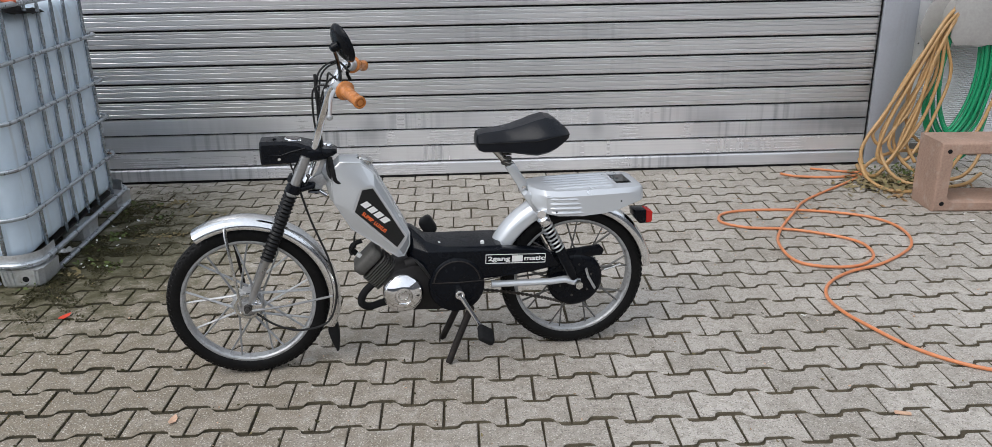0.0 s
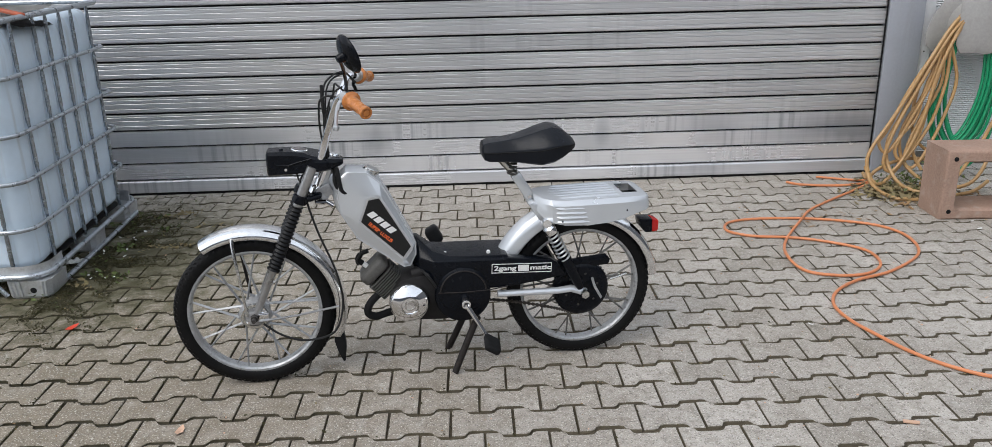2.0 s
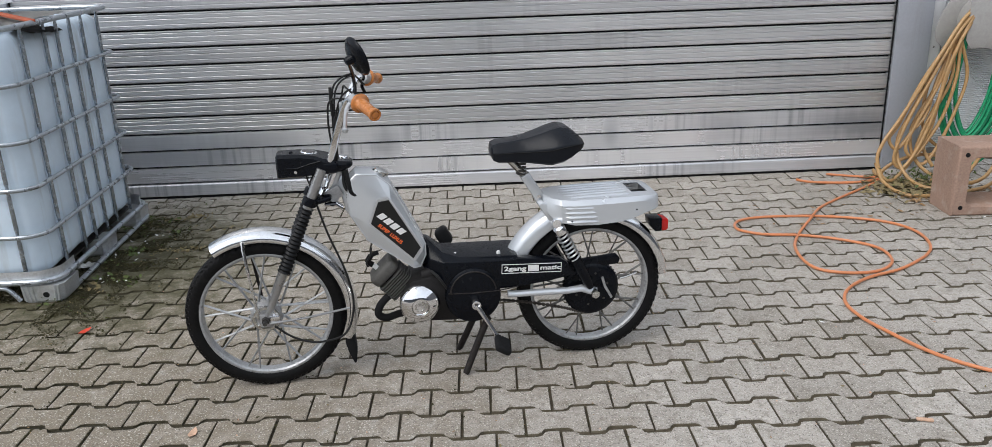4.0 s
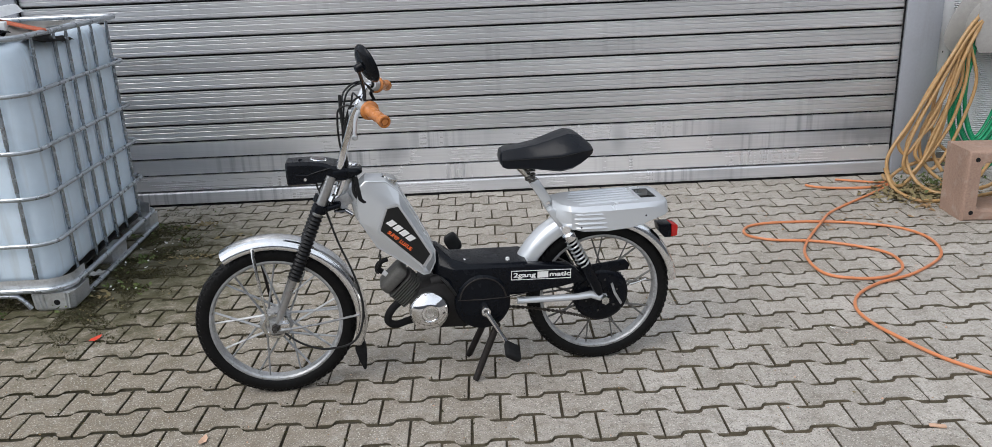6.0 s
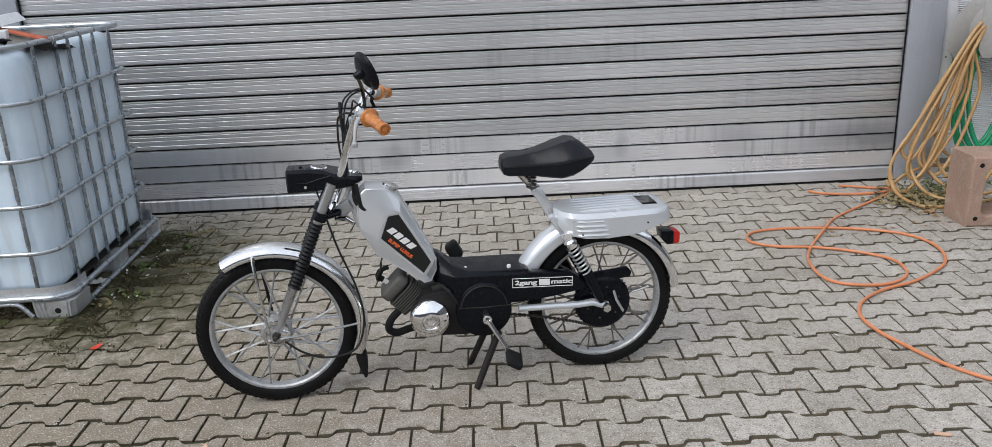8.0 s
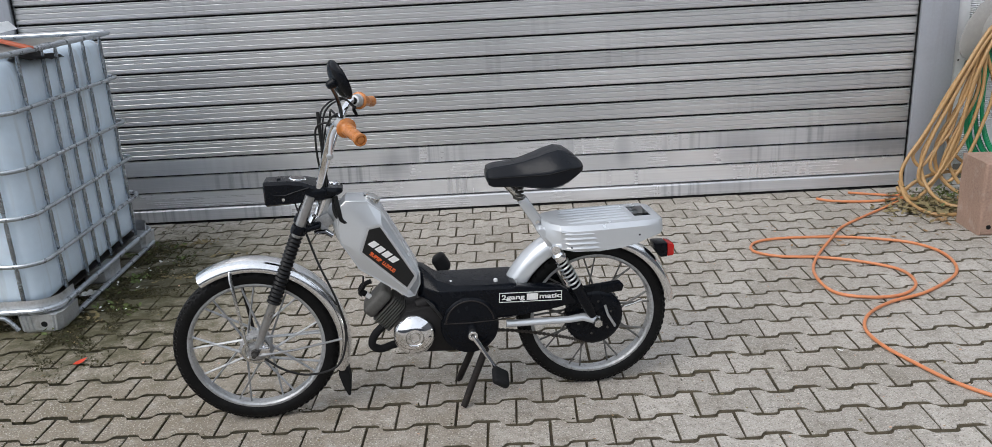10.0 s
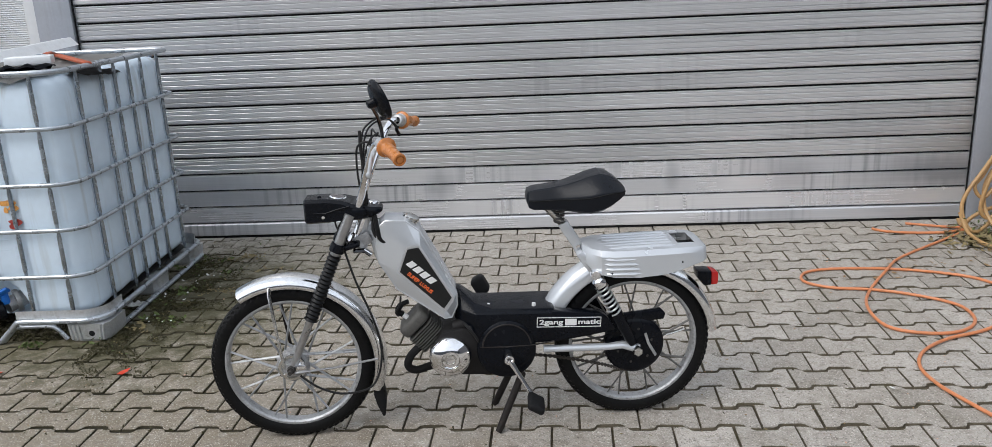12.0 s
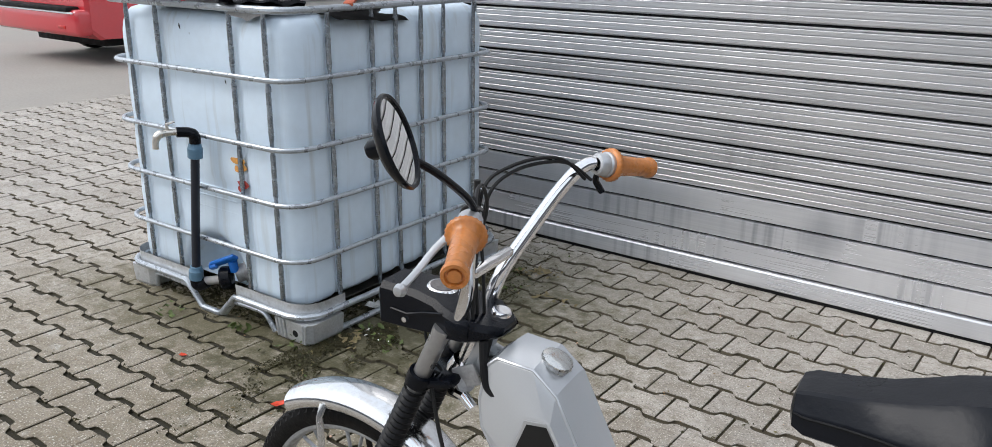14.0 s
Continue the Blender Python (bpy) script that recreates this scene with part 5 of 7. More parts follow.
bmesh.ops.solidify(bm, geom=bm.faces[:], thickness=-0.003)
rack = part("carrier", bm, M["silver"], moped, "silver pressed-metal luggage carrier with ribs", angle=20)
for w in (-0.070, -0.042, -0.014, 0.014, 0.042, 0.070):
    x0 = 1.045 + abs(w) * 0.5
    part("rib", tube([P(x0, w, 0.619), P(x0 + 0.02, w, 0.6215), P(1.294, w, 0.6215), P(1.312, w, 0.618)], [0.002, 0.0052, 0.0052, 0.002], 8), M["silver"], rack)
for i in range(4):
    z = 0.596 - i * 0.0155
    for sg in (1, -1):
        w0 = (0.108, 0.111, 0.1135, 0.1155)[i]
        part("rib", tube([P(1.055 + 0.004 * i, sg * (w0 - 0.016), z), P(1.085, sg * (w0 - 0.003), z - 0.002), P(1.16, sg * (w0 + 0.001), z - 0.004), P(1.20, sg * (w0 - 0.002), z - 0.005)], [0.003, 0.0065, 0.0065, 0.002], 8), M["silver"], rack)
# added black plate that makes the opening look dark; no known part
part("dark_backing", box((0.11, 0.13, 0.004), P(1.352, 0, 0.590), 0.001), M["black"], rack)
for sg in (1, -1):
    part("side_ridge", tube([P(1.06, sg * 0.1, 0.602), P(1.20, sg * 0.108, 0.6005), P(1.36, sg * 0.100, 0.599)], 0.0045, 8), M["silver"], rack)
    part("side_ridge", tube([P(1.20, sg * 0.1095, 0.588), P(1.30, sg * 0.107, 0.588), P(1.375, sg * 0.099, 0.589)], [0.002, 0.0035, 0.002], 8), M["silver"], rack)
    part("lower_lip", tube([P(1.07, sg * 0.104, 0.545), P(1.18, sg * 0.1155, 0.534), P(1.30, sg * 0.113, 0.546), P(1.392, sg * 0.100, 0.572)], 0.0032, 8), M["silver"], rack)
for s, w in ((1.09, 0.1165), (1.32, 0.112)):
    part("rivet", lathe([(0.0, 0.003), (0.003, 0.002), (0.0035, 0.0)], P(s, w, 0.552 if s < 1.2 else 0.575), OUT, 8), M["black"], rack)
tl = part("tail_lamp", prism([(1.396, 0.508), (1.444, 0.506), (1.444, 0.456), (1.420, 0.455), (1.40, 0.480)], -0.030, 0.030, side, 0.005), M["black"], moped, "tail lamp with a red lens")
part("red_lens", prism([(1.444, 0.505), (1.464, 0.502), (1.468, 0.496), (1.467, 0.464), (1.463, 0.458), (1.444, 0.457)], -0.029, 0.029, side, 0.004), M["red_lens"], tl, "red plastic lens")

# saddle
secs = []
for s, zb, zt, hw, top in ((0.826, 0.780, 0.806, 0.034, 0.80), (0.831, 0.766, 0.818, 0.046, 0.80), (0.848, 0.759, 0.824, 0.052, 0.80), (0.90, 0.757, 0.829, 0.056, 0.74), (0.95, 0.754, 0.836, 0.066, 0.68), (1.00, 0.749, 0.850, 0.084, 0.60), (1.03, 0.747, 0.860, 0.096, 0.56), (1.07, 0.756, 0.869, 0.103, 0.54), (1.10, 0.770, 0.862, 0.101, 0.56), (1.128, 0.787, 0.842, 0.092, 0.62), (1.146, 0.799, 0.825, 0.076, 0.70), (1.150, 0.805, 0.819, 0.066, 0.72)):
    s, h = 0.992 + (s - 0.992) * 0.965, zt - zb
    ring = [(-0.88, 0.0), (-0.97, 0.06), (-1.0, 0.40), (-1.0, 0.50), (-0.97, 0.56), (-top, 0.93), (-top * 0.86, 0.98), (0.0, 1.0), (top * 0.86, 0.98), (top, 0.93), (0.97, 0.56), (1.0, 0.50), (1.0, 0.40), (0.97, 0.06), (0.88, 0.0)]
    secs.append([P(s, hw * a, zb + h * b) for a, b in ring])
bm = loft(secs)
seat = part("saddle", bm, M["vinyl"], moped, "black vinyl saddle", angle=24)
for k in (2, 12):
    part("seam", tube([q[k].lerp(q[k + (1 if k == 2 else -1)], 0.6) for q in secs[1:-1]], 0.0024, 6), M["rubber"], seat, "stitched seam")
coil = [P(0.938 + 0.016 * math.cos(2 * math.pi * i / 14), 0.016 * math.sin(2 * math.pi * i / 14), 0.700 + 0.06 * i / 70) for i in range(71)]
part("saddle_spring", tube(coil, 0.0035, 6), M["dark_steel"], seat)
part("badge", box((0.006, 0.03, 0.008), P(1.138, 0.055, 0.802), 0.002, rot=Euler((0, 0, radians(-35))).to_matrix()), M["orange_paint"], seat, "small orange mark")

part("hub_ring", lathe([(0.030, 0.050), (0.036, 0.056), (0.044, 0.056), (0.047, 0.050)], FC, OUT, 32), M["chrome_dull"], fw)
for k in range(9):
    a = 2 * math.pi * k / 9 + 0.25
    part("spoke_nipple", tube([FC + Vector((0.040 * math.cos(a), -0.050, 0.040 * math.sin(a))), FC + Vector((0.056 * math.cos(a + 0.3), -0.030, 0.056 * math.sin(a + 0.3)))], [0.0065, 0.0045], 8), M["cast"], fw)
for w in (0.030, -0.030):
    part("head_bracket", box((0.050, 0.006, 0.040), P(0.300, w, 0.690), 0.003, rot=Euler((0, radians(-25), 0)).to_matrix()), M["cast"], moped)
part("horn_bracket", tube([P(0.268, 0.03, 0.655), P(0.305, 0.045, 0.660), P(0.325, 0.05, 0.645)], [0.008, 0.010, 0.009], 10), M["chrome"], moped)
part("rubber_hook", tube(spline([P(0.345, 0.050, 0.775), P(0.350, 0.056, 0.735), P(0.356, 0.056, 0.700), P(0.372, 0.055, 0.688), P(0.380, 0.054, 0.700)], 5), 0.0075, 9), M["rubber"], moped, "black rubber cable sleeve")


# cables
def cable(r, *pts):
    part("cable", tube(spline(pts, 7), r, 7), M["cable"], moped)


cable(0.0031, P(0.396, 0.16, 1.028), P(0.372, 0.12, 1.045), P(0.362, 0.085, 1.045), P(0.352, 0.055, 1.0), P(0.328, 0.045, 0.92), P(0.318, 0.04, 0.80))
cable(0.0031, P(0.423, -0.160, 1.008), P(0.400, -0.125, 1.045), P(0.376, -0.081, 1.056), P(0.346, -0.030, 1.048), P(0.326, 0.013, 1.026), P(0.319, 0.030, 0.96), P(0.316, 0.025, 0.87), P(0.316, 0.02, 0.79))
cable(0.0031, P(0.428, -0.175, 1.004), P(0.405, -0.135, 1.038), P(0.382, -0.088, 1.048), P(0.352, -0.035, 1.041), P(0.333, 0.010, 1.014), P(0.324, 0.022, 0.95), P(0.322, 0.012, 0.87), P(0.322, 0.008, 0.79))
cable(0.0031, P(0.385, 0.15, 1.046), P(0.358, 0.11, 1.022), P(0.335, 0.075, 0.97), P(0.316, 0.055, 0.89), P(0.312, 0.045, 0.79))
cable(0.0034, P(0.362, 0.080, 1.004), P(0.334, 0.070, 1.006), P(0.311, 0.062, 0.990), P(0.305, 0.058, 0.95), P(0.305, 0.055, 0.90), P(0.312, 0.050, 0.83))
part("cable_sleeve", tube([P(0.319, 0.028, 1.035), P(0.318, 0.030, 0.99), P(0.319, 0.030, 0.945)], [0.0052, 0.0058, 0.0050], 10), M["cable"], moped)
cable(0.003, P(0.215, 0.030, 0.764), P(0.222, 0.034, 0.735), P(0.238, 0.038, 0.708), P(0.252, 0.034, 0.690))
cable(0.006, P(0.345, 0.01, 0.80), P(0.335, 0.03, 0.73), P(0.345, 0.035, 0.70), P(0.348, 0.03, 0.74))
cable(0.0038, P(0.24, 0.05, 0.665), P(0.268, 0.06, 0.56), P(0.315, 0.065, 0.42), P(0.330, 0.066, 0.30), P(0.295, 0.075, 0.20), P(0.20, 0.078, 0.178), P(0.12, 0.078, 0.205), P(0.06, 0.07, 0.25))
cable(0.003, P(0.25, 0.03, 0.772), P(0.225, 0.04, 0.735), P(0.235, 0.05, 0.70), P(0.25, 0.03, 0.68))
cable(0.0035, P(0.405, 0.03, 0.49), P(0.40, 0.03, 0.46), P(0.385, 0.02, 0.43), P(0.392, 0.015, 0.415))
cable(0.005, P(0.60, 0.05, 0.40), P(0.62, 0.085, 0.385), P(0.645, 0.09, 0.35), P(0.66, 0.085, 0.32))

# lettering on the chain cover
def lettering(text, s, z, height, tilt, name, w=0.0983, mat="white", parent=None, wide=1.3):
    cu = bpy.data.curves.new(name, 'FONT')
    cu.body = text
    cu.size = height
    cu.extrude = 0.0004
    cu.offset = 0.0006
    tmp = new("scratch_text", cu)
    me = bpy.data.meshes.new_from_object(tmp.evaluated_get(bpy.context.evaluated_depsgraph_get()))
    bpy.data.objects.remove(tmp)
    me.materials.clear()
    ob = link(name, me, M[mat], parent or cover)
    ob.matrix_basis = Matrix.Translation(P(s, w, z)) @ Matrix.Rotation(radians(90), 4, 'X') @ Matrix.Rotation(radians(tilt), 4, 'Z') @ Matrix.Diagonal((wide, 1, 1, 1))
    return ob


TILT_L = -3.2


def on_label(u, v):
    a = radians(TILT_L)
    return (0.843 + u * math.cos(a) - v * math.sin(a), 0.376 + u * math.sin(a) + v * math.cos(a))


def label_bar(u0, u1, v0, v1, name):
    part(name, prism([on_label(u0, v0), on_label(u1, v0), on_label(u1, v1), on_label(u0, v1)], 0.0960, 0.0986, side), M["white"], cover)


for u0, u1, v0, v1 in ((0.0, 0.212, 0.0, 0.002), (0.0, 0.212, 0.032, 0.034), (0.0, 0.002, 0.002, 0.032), (0.210, 0.212, 0.002, 0.032)):
    label_bar(u0, u1, v0, v1, "label_frame")
label_bar(0.093, 0.131, 0.006, 0.028, "white_block")
for text, u in (("2gang", 0.008), ("matic", 0.135)):
    s, z = on_label(u, 0.0105)
    lettering(text, s, z, 0.0225, TILT_L, "lettering", wide=1.52)
lettering("SUPER LUXUS", 0.4335, 0.5795, 0.0165, -44.0, "lettering", 0.0756, "orange_paint", tank, 1.0)

# ---------------- hoses and block ----------------
orange_path = [(1.82, 2.5), (1.71, 2.58), (1.62, 2.7), (1.55, 2.87), (1.51, 3.0), (1.51, 3.14), (1.58, 3.27), (1.72, 3.38), (1.92, 3.47), (2.14, 3.66), (2.21, 3.88), (2.16, 4.05), (2.02, 4.15), (1.81, 4.22), (1.54, 4.24), (1.39, 4.19), (1.35, 4.07)]
orange_more = [(1.45, 3.98), (1.63, 3.94), (1.79, 3.86), (1.92, 3.73), (1.91, 3.56), (1.8, 3.45), (1.65, 3.44), (1.53, 3.52), (1.52, 3.71), (1.61, 3.93), (1.78, 4.18), (1.9, 4.36), (2.07, 4.51), (2.39, 4.77), (2.46, 4.87), (2.36, 4.91), (2.19, 4.99)]
flat_path = [(3.0, 2.30), (2.4, 2.33), (2.05, 2.40)] + orange_path + orange_more
pts = []
for i, (x, y) in enumerate(flat_path):
    pts.append((x, y, 0.0085 + (0.010 if i in (28, 30) else 0.0)))
hose = part("garden_hose", tube(spline(pts, 6), 0.0070, 10), M["orange_hose"])
tagged(hose, "thin orange hose lying in loose loops on the pavers", "hose")

stub = part("garden_hose", tube(spline([(2.46, 4.84, 0.012), (2.34, 4.80, 0.009), (2.18, 4.80, 0.009), (2.03, 4.84, 0.009), (1.97, 4.90, 0.009)], 6), 0.0075, 10), M["orange_hose"])
tagged(stub, "loose orange hose end lying beside the roller door", "hose")


def reel():
    r = empty("hose_reel", pose(2.88, 4.84, 0.77))
    tagged(r, "grey metal wall hose holder", "hose holder")
    part("drum", lathe([(0.0, -0.16), (0.15, -0.16), (0.15, 0.02), (0.0, 0.02)], (0.16, 0.02, 0.14), (0, -1, 0), 40), M["grey_metal"], r)
    out = [(-0.018, 0.05), (0.012, 0.0), (0.42, 0.0), (0.45, 0.03), (0.45, 0.32), (0.40, 0.36), (0.02, 0.36), (-0.018, 0.30)]
    part("front_plate", prism(out, -0.004, 0.0, lambda a, b, d: Vector((a, d, b)), 0.001), M["grey_metal"], r, "worn grey steel plate")
    back = [(-0.115, 0.09), (-0.10, 0.03), (-0.06, -0.01), (0.42, -0.01), (0.45, 0.30), (0.05, 0.34), (-0.02, 0.30), (-0.08, 0.20)]
    part("back_plate", prism(back, 0.165, 0.169, lambda a, b, d: Vector((a, d, b)), 0.001), M["grey_metal"], r)
    return r


reel()


def coil_hose(name, mat, label, loops):
    h = empty(name, pose(0, 0, 0))
    tagged(h, label, "hose")
    for p, rad in loops:
        part("loop", tube(spline([Vector(q) for q in p], 7), rad, 9), mat, h)
    return h


yellow = coil_hose("yellow_hose", M["yellow_hose"], "faded yellow hose hung in long loops on the holder", [])


def yellow_loop(rad, *pts):
    part("loop", tube(spline([Vector(q) for q in pts], 7), rad, 9), M["yellow_hose"], yellow)


yellow_loop(0.0105, (2.90, 4.86, 0.99), (2.82, 4.83, 0.93), (2.70, 4.81, 0.73), (2.60, 4.81, 0.53), (2.51, 4.81, 0.365), (2.433, 4.80, 0.25), (2.40, 4.79, 0.155), (2.42, 4.76, 0.06), (2.46, 4.74, 0.025), (2.54, 4.78, 0.05), (2.637, 4.80, 0.17), (2.71, 4.81, 0.32), (2.738, 4.81, 0.51), (2.769, 4.81, 0.675), (2.83, 4.82, 0.84), (2.91, 4.86, 0.95))
yellow_loop(0.0105, (2.90, 4.88, 0.98), (2.81, 4.86, 0.88), (2.74, 4.85, 0.74), (2.66, 4.845, 0.555), (2.58, 4.84, 0.375), (2.531, 4.83, 0.26), (2.53, 4.80, 0.14), (2.56, 4.72, 0.05), (2.60, 4.62, 0.02), (2.70, 4.55, 0.012))
yellow_loop(0.0105, (2.91, 4.88, 0.97), (2.83, 4.87, 0.87), (2.77, 4.86, 0.70), (2.72, 4.86, 0.52), (2.65, 4.86, 0.39), (2.613, 4.85, 0.275), (2.63, 4.82, 0.15), (2.70, 4.76, 0.06), (2.80, 4.68, 0.02))
yellow_loop(0.0105, (2.91, 4.87, 0.96), (2.84, 4.85, 0.85), (2.79, 4.84, 0.66), (2.75, 4.84, 0.48), (2.70, 4.84, 0.34), (2.69, 4.83, 0.20), (2.74, 4.79, 0.09))
yellow_loop(0.0095, (2.91, 4.89, 0.98), (2.80, 4.88, 0.83), (2.71, 4.87, 0.62), (2.68, 4.87, 0.45), (2.70, 4.87, 0.30), (2.77, 4.86, 0.21), (2.86, 4.86, 0.17))
yellow_loop(0.0105, (2.49, 5.0, 0.02), (2.45, 4.86, 0.03), (2.50, 4.84, 0.09), (2.60, 4.84, 0.135), (2.70, 4.84, 0.15), (2.80, 4.84, 0.14))
yellow_loop(0.0105, (2.40, 4.80, 0.12), (2.41, 4.70, 0.03), (2.44, 4.52, 0.012), (2.54, 4.47, 0.012), (2.66, 4.48, 0.012), (2.80, 4.52, 0.012), (2.95, 4.58, 0.015), (3.05, 4.62, 0.06))
yellow_loop(0.0105, (2.70, 4.72, 0.03), (2.82, 4.62, 0.03), (2.92, 4.60, 0.05), (3.0, 4.62, 0.12), (3.08, 4.68, 0.24))
yellow_loop(0.0105, (3.20, 4.83, 0.75), (3.19, 4.81, 0.58), (3.15, 4.80, 0.42), (3.09, 4.79, 0.27), (3.0, 4.76, 0.14), (2.90, 4.70, 0.05))
for k, (bx, low, y) in enumerate(((2.47, 0.20, 4.825), (2.57, 0.15, 4.815), (2.64, 0.10, 4.83), (2.50, 0.09, 4.80))):
    yellow_loop(0.0100, (2.90, y + 0.05, 1.00 - 0.01 * k), (2.80, y + 0.02, 0.86), (bx + 0.17, y + 0.01, 0.60), (bx + 0.05, y, 0.34), (bx, y - 0.01, low + 0.06), (bx + 0.05, y - 0.02, low), (bx + 0.13, y - 0.01, low + 0.10), (bx + 0.21, y, 0.40), (bx + 0.26, y + 0.01, 0.62), (2.84, y + 0.03, 0.86), (2.91, y + 0.05, 0.97))
green = []
for i in range(9):
    k = i / 8
    d = 4.90 - 0.018 * (i % 3)
    lx, rx, low = 2.87 - 0.10 * k, 3.085 + 0.09 * k, 0.265 - 0.12 * k
    green.append(([(2.90, d + 0.01, 0.93), (2.885 - 0.03 * k, d, 0.76), (lx + 0.012, d, 0.60), (lx + 0.02, d, 0.46), (lx + 0.06, d, 0.33 - 0.05 * k), (0.5 * (lx + rx) - 0.01, d - 0.01, low), (rx - 0.06, d, 0.33 - 0.05 * k), (rx - 0.012, d, 0.46), (rx + 0.008, d, 0.60), (rx, d, 0.76), (rx - 0.02, d + 0.01, 0.93)], 0.0095))
for lx, low in ((2.77, 0.12), (2.79, 0.16)):
    green.append(([(2.85, 4.87, 0.66), (lx + 0.01, 4.86, 0.46), (lx + 0.03, 4.85, 0.30), (lx + 0.12, 4.83, low), (2.99, 4.80, low - 0.03), (3.10, 4.80, 0.20), (3.16, 4.82, 0.42)], 0.0095))
coil_hose("green_hose", M["green_hose"], "bright green hose coiled on the holder", green)


def hollow_block():
    b = empty("concrete_block", pose(2.505, 4.145, 0, 0, 0, -3))
    tagged(b, "reddish hollow concrete block standing on its side", "concrete block")
    L, H, D, t = 0.56, 0.375, 0.24, 0.075
    outer = [(0, 0), (L, 0), (L, H), (0, H)]

    def inner(k):
        r = 0.035
        out = []
        for cx, cy, a0 in ((t + r, t - 0.02 + r, 180), (L - t - r, t - 0.02 + r, 270), (L - t - r, H - t + 0.01 - r, 0), (t + r, H - t + 0.01 - r, 90)):
            for i in range(5):
                a = radians(a0 + 22.5 * i)
                out.append((cx + (r + k) * math.cos(a), cy + (r + k) * math.sin(a)))
        return out
    bm = bmesh.new()
    n = 20
    rings = []
    for depth, k in ((0.0, 0.008), (0.012, 0.0), (D, 0.0)):
        rings.append([bm.verts.new((x, depth, z)) for x, z in inner(k)])
    for a, c in zip(rings, rings[1:]):
        for i in range(n):
            bm.faces.new((a[i], a[(i + 1) % n], c[(i + 1) % n], c[i]))
    e = 0.008
    fr = [bm.verts.new((x, 0, z)) for x, z in ((e, e), (L - e, e), (L - e, H - e), (e, H - e))]
    md = [bm.verts.new((x, e, z)) for x, z in outer]
    bk = [bm.verts.new((x, D, z)) for x, z in outer]
    for a, c in ((fr, md), (md, bk)):
        for i in range(4):
            bm.faces.new((a[i], a[(i + 1) % 4], c[(i + 1) % 4], c[i]))
    for ring, corner in ((rings[0], fr), (rings[-1], bk)):
        for q in range(4):
            seg = ring[q * 5:q * 5 + 5]
            for i in range(4):
                bm.faces.new((corner[q], seg[i], seg[i + 1]))
            bm.faces.new((corner[q], seg[4], ring[(q * 5 + 5) % n], corner[(q + 1) % 4]))
    bmesh.ops.triangulate(bm, faces=[f for f in bm.faces if len(f.verts) > 4])
    bmesh.ops.subdivide_edges(bm, edges=[e for e in bm.edges if e.calc_length() > 0.03], cuts=7, use_grid_fill=True)
    for q in bm.verts:
        n1, n2 = noise.noise_vector(q.co * 22), noise.noise_vector(q.co * 75)
        edge = min(abs(q.co.x), abs(L - q.co.x)) + min(abs(q.co.z), abs(H - q.co.z), abs(q.co.y))
        q.co += n1 * 0.0016 + n2 * (0.0022 if edge < 0.03 else 0.0008)
    part("body", bm, M["block"], b, angle=50)
    # black discs on the face, coloured like the shade inside small holes
    for x, z in ((0.045, 0.045), (0.045, H - 0.045), (L - 0.045, 0.045), (L - 0.045, H - 0.045)):
        part("hole", lathe([(0.0, 0.0045), (0.0105, 0.0045), (0.0125, 0.001)], (x, 0.001, z), (0, -1, 0), 16), M["rubber"], b)
    return b


hollow_block()


# ---------------- weeds, leaves, litter ----------------
def leaf_mesh(name, n, where, size, mat, seed, lift=0.02, curl=0.4, parent=None):
    """Small curled leaves, many in one mesh."""
    rnd = random.Random(seed)
    bm = bmesh.new()
    for i in range(n):
        x, y, z = where(rnd)
        a, s = rnd.uniform(0, 6.28), size * rnd.uniform(0.5, 1.3)
        tilt = rnd.uniform(-curl, curl)
        roll = rnd.uniform(-curl, curl)
        m = Matrix.Translation((x, y, z + rnd.uniform(0.0, lift))) @ Euler((tilt, roll, a)).to_matrix().to_4x4()
        pts = [(-0.5, 0, 0.05), (-0.2, 0.24, 0.0), (0.2, 0.2, 0.03), (0.5, 0, 0.1), (0.2, -0.2, 0.03), (-0.2, -0.24, 0.0)]
        top = [bm.verts.new(m @ Vector((px * s, py * s, pz * s))) for px, py, pz in pts]
        mid = bm.verts.new(m @ Vector((0, 0, -0.08 * s)))
        for k in range(6):
            bm.faces.new((top[k], top[(k + 1) % 6], mid))
    ob = part(name, bm, mat, parent, smooth=False)
    return ob


def beside_tank(rnd):
    while True:
        q = IBC @ Vector((abs(rnd.gauss(0.0, 0.15)), rnd.gauss(0.42, 0.36), 0))
        if noise.noise(Vector((q.x * 8, q.y * 8, 3.0))) > -0.16 + 0.26 * rnd.random():
            return q.x, q.y, 0.0


def under_tank(rnd):
    q = IBC @ Vector((rnd.uniform(-0.98, 0.0), abs(rnd.gauss(0.0, 0.28)) - 0.03, 0))
    return q.x, q.y, -0.004


moss = leaf_mesh("moss", 17000, beside_tank, 0.011, M["moss"], 3, lift=0.005, curl=0.8)
tagged(moss, "low green and brown moss on the pavers beside the tank", "moss", kind="stuff")
# real moss, laid extra thick to add to the shade under the tank
under = leaf_mesh("moss", 5000, under_tank, 0.018, M["moss"], 4, lift=0.01, curl=0.9)
tagged(under, "dark moss and weeds, thickened to deepen the shade under the tank", "moss", kind="stuff")
spots = ((-1.787, 3.76), (-1.885, 4.47), (-1.733, 4.124), (-1.817, 4.649), (-1.70, 4.60), (-1.62, 3.72), (-1.90, 3.49), (-2.15, 3.47), (-2.50, 3.40), (-1.60, 4.40))


def weed_place(r):
    x, y = r.choice(spots)
    return r.gauss(x, 0.032), r.gauss(y, 0.032), 0.002


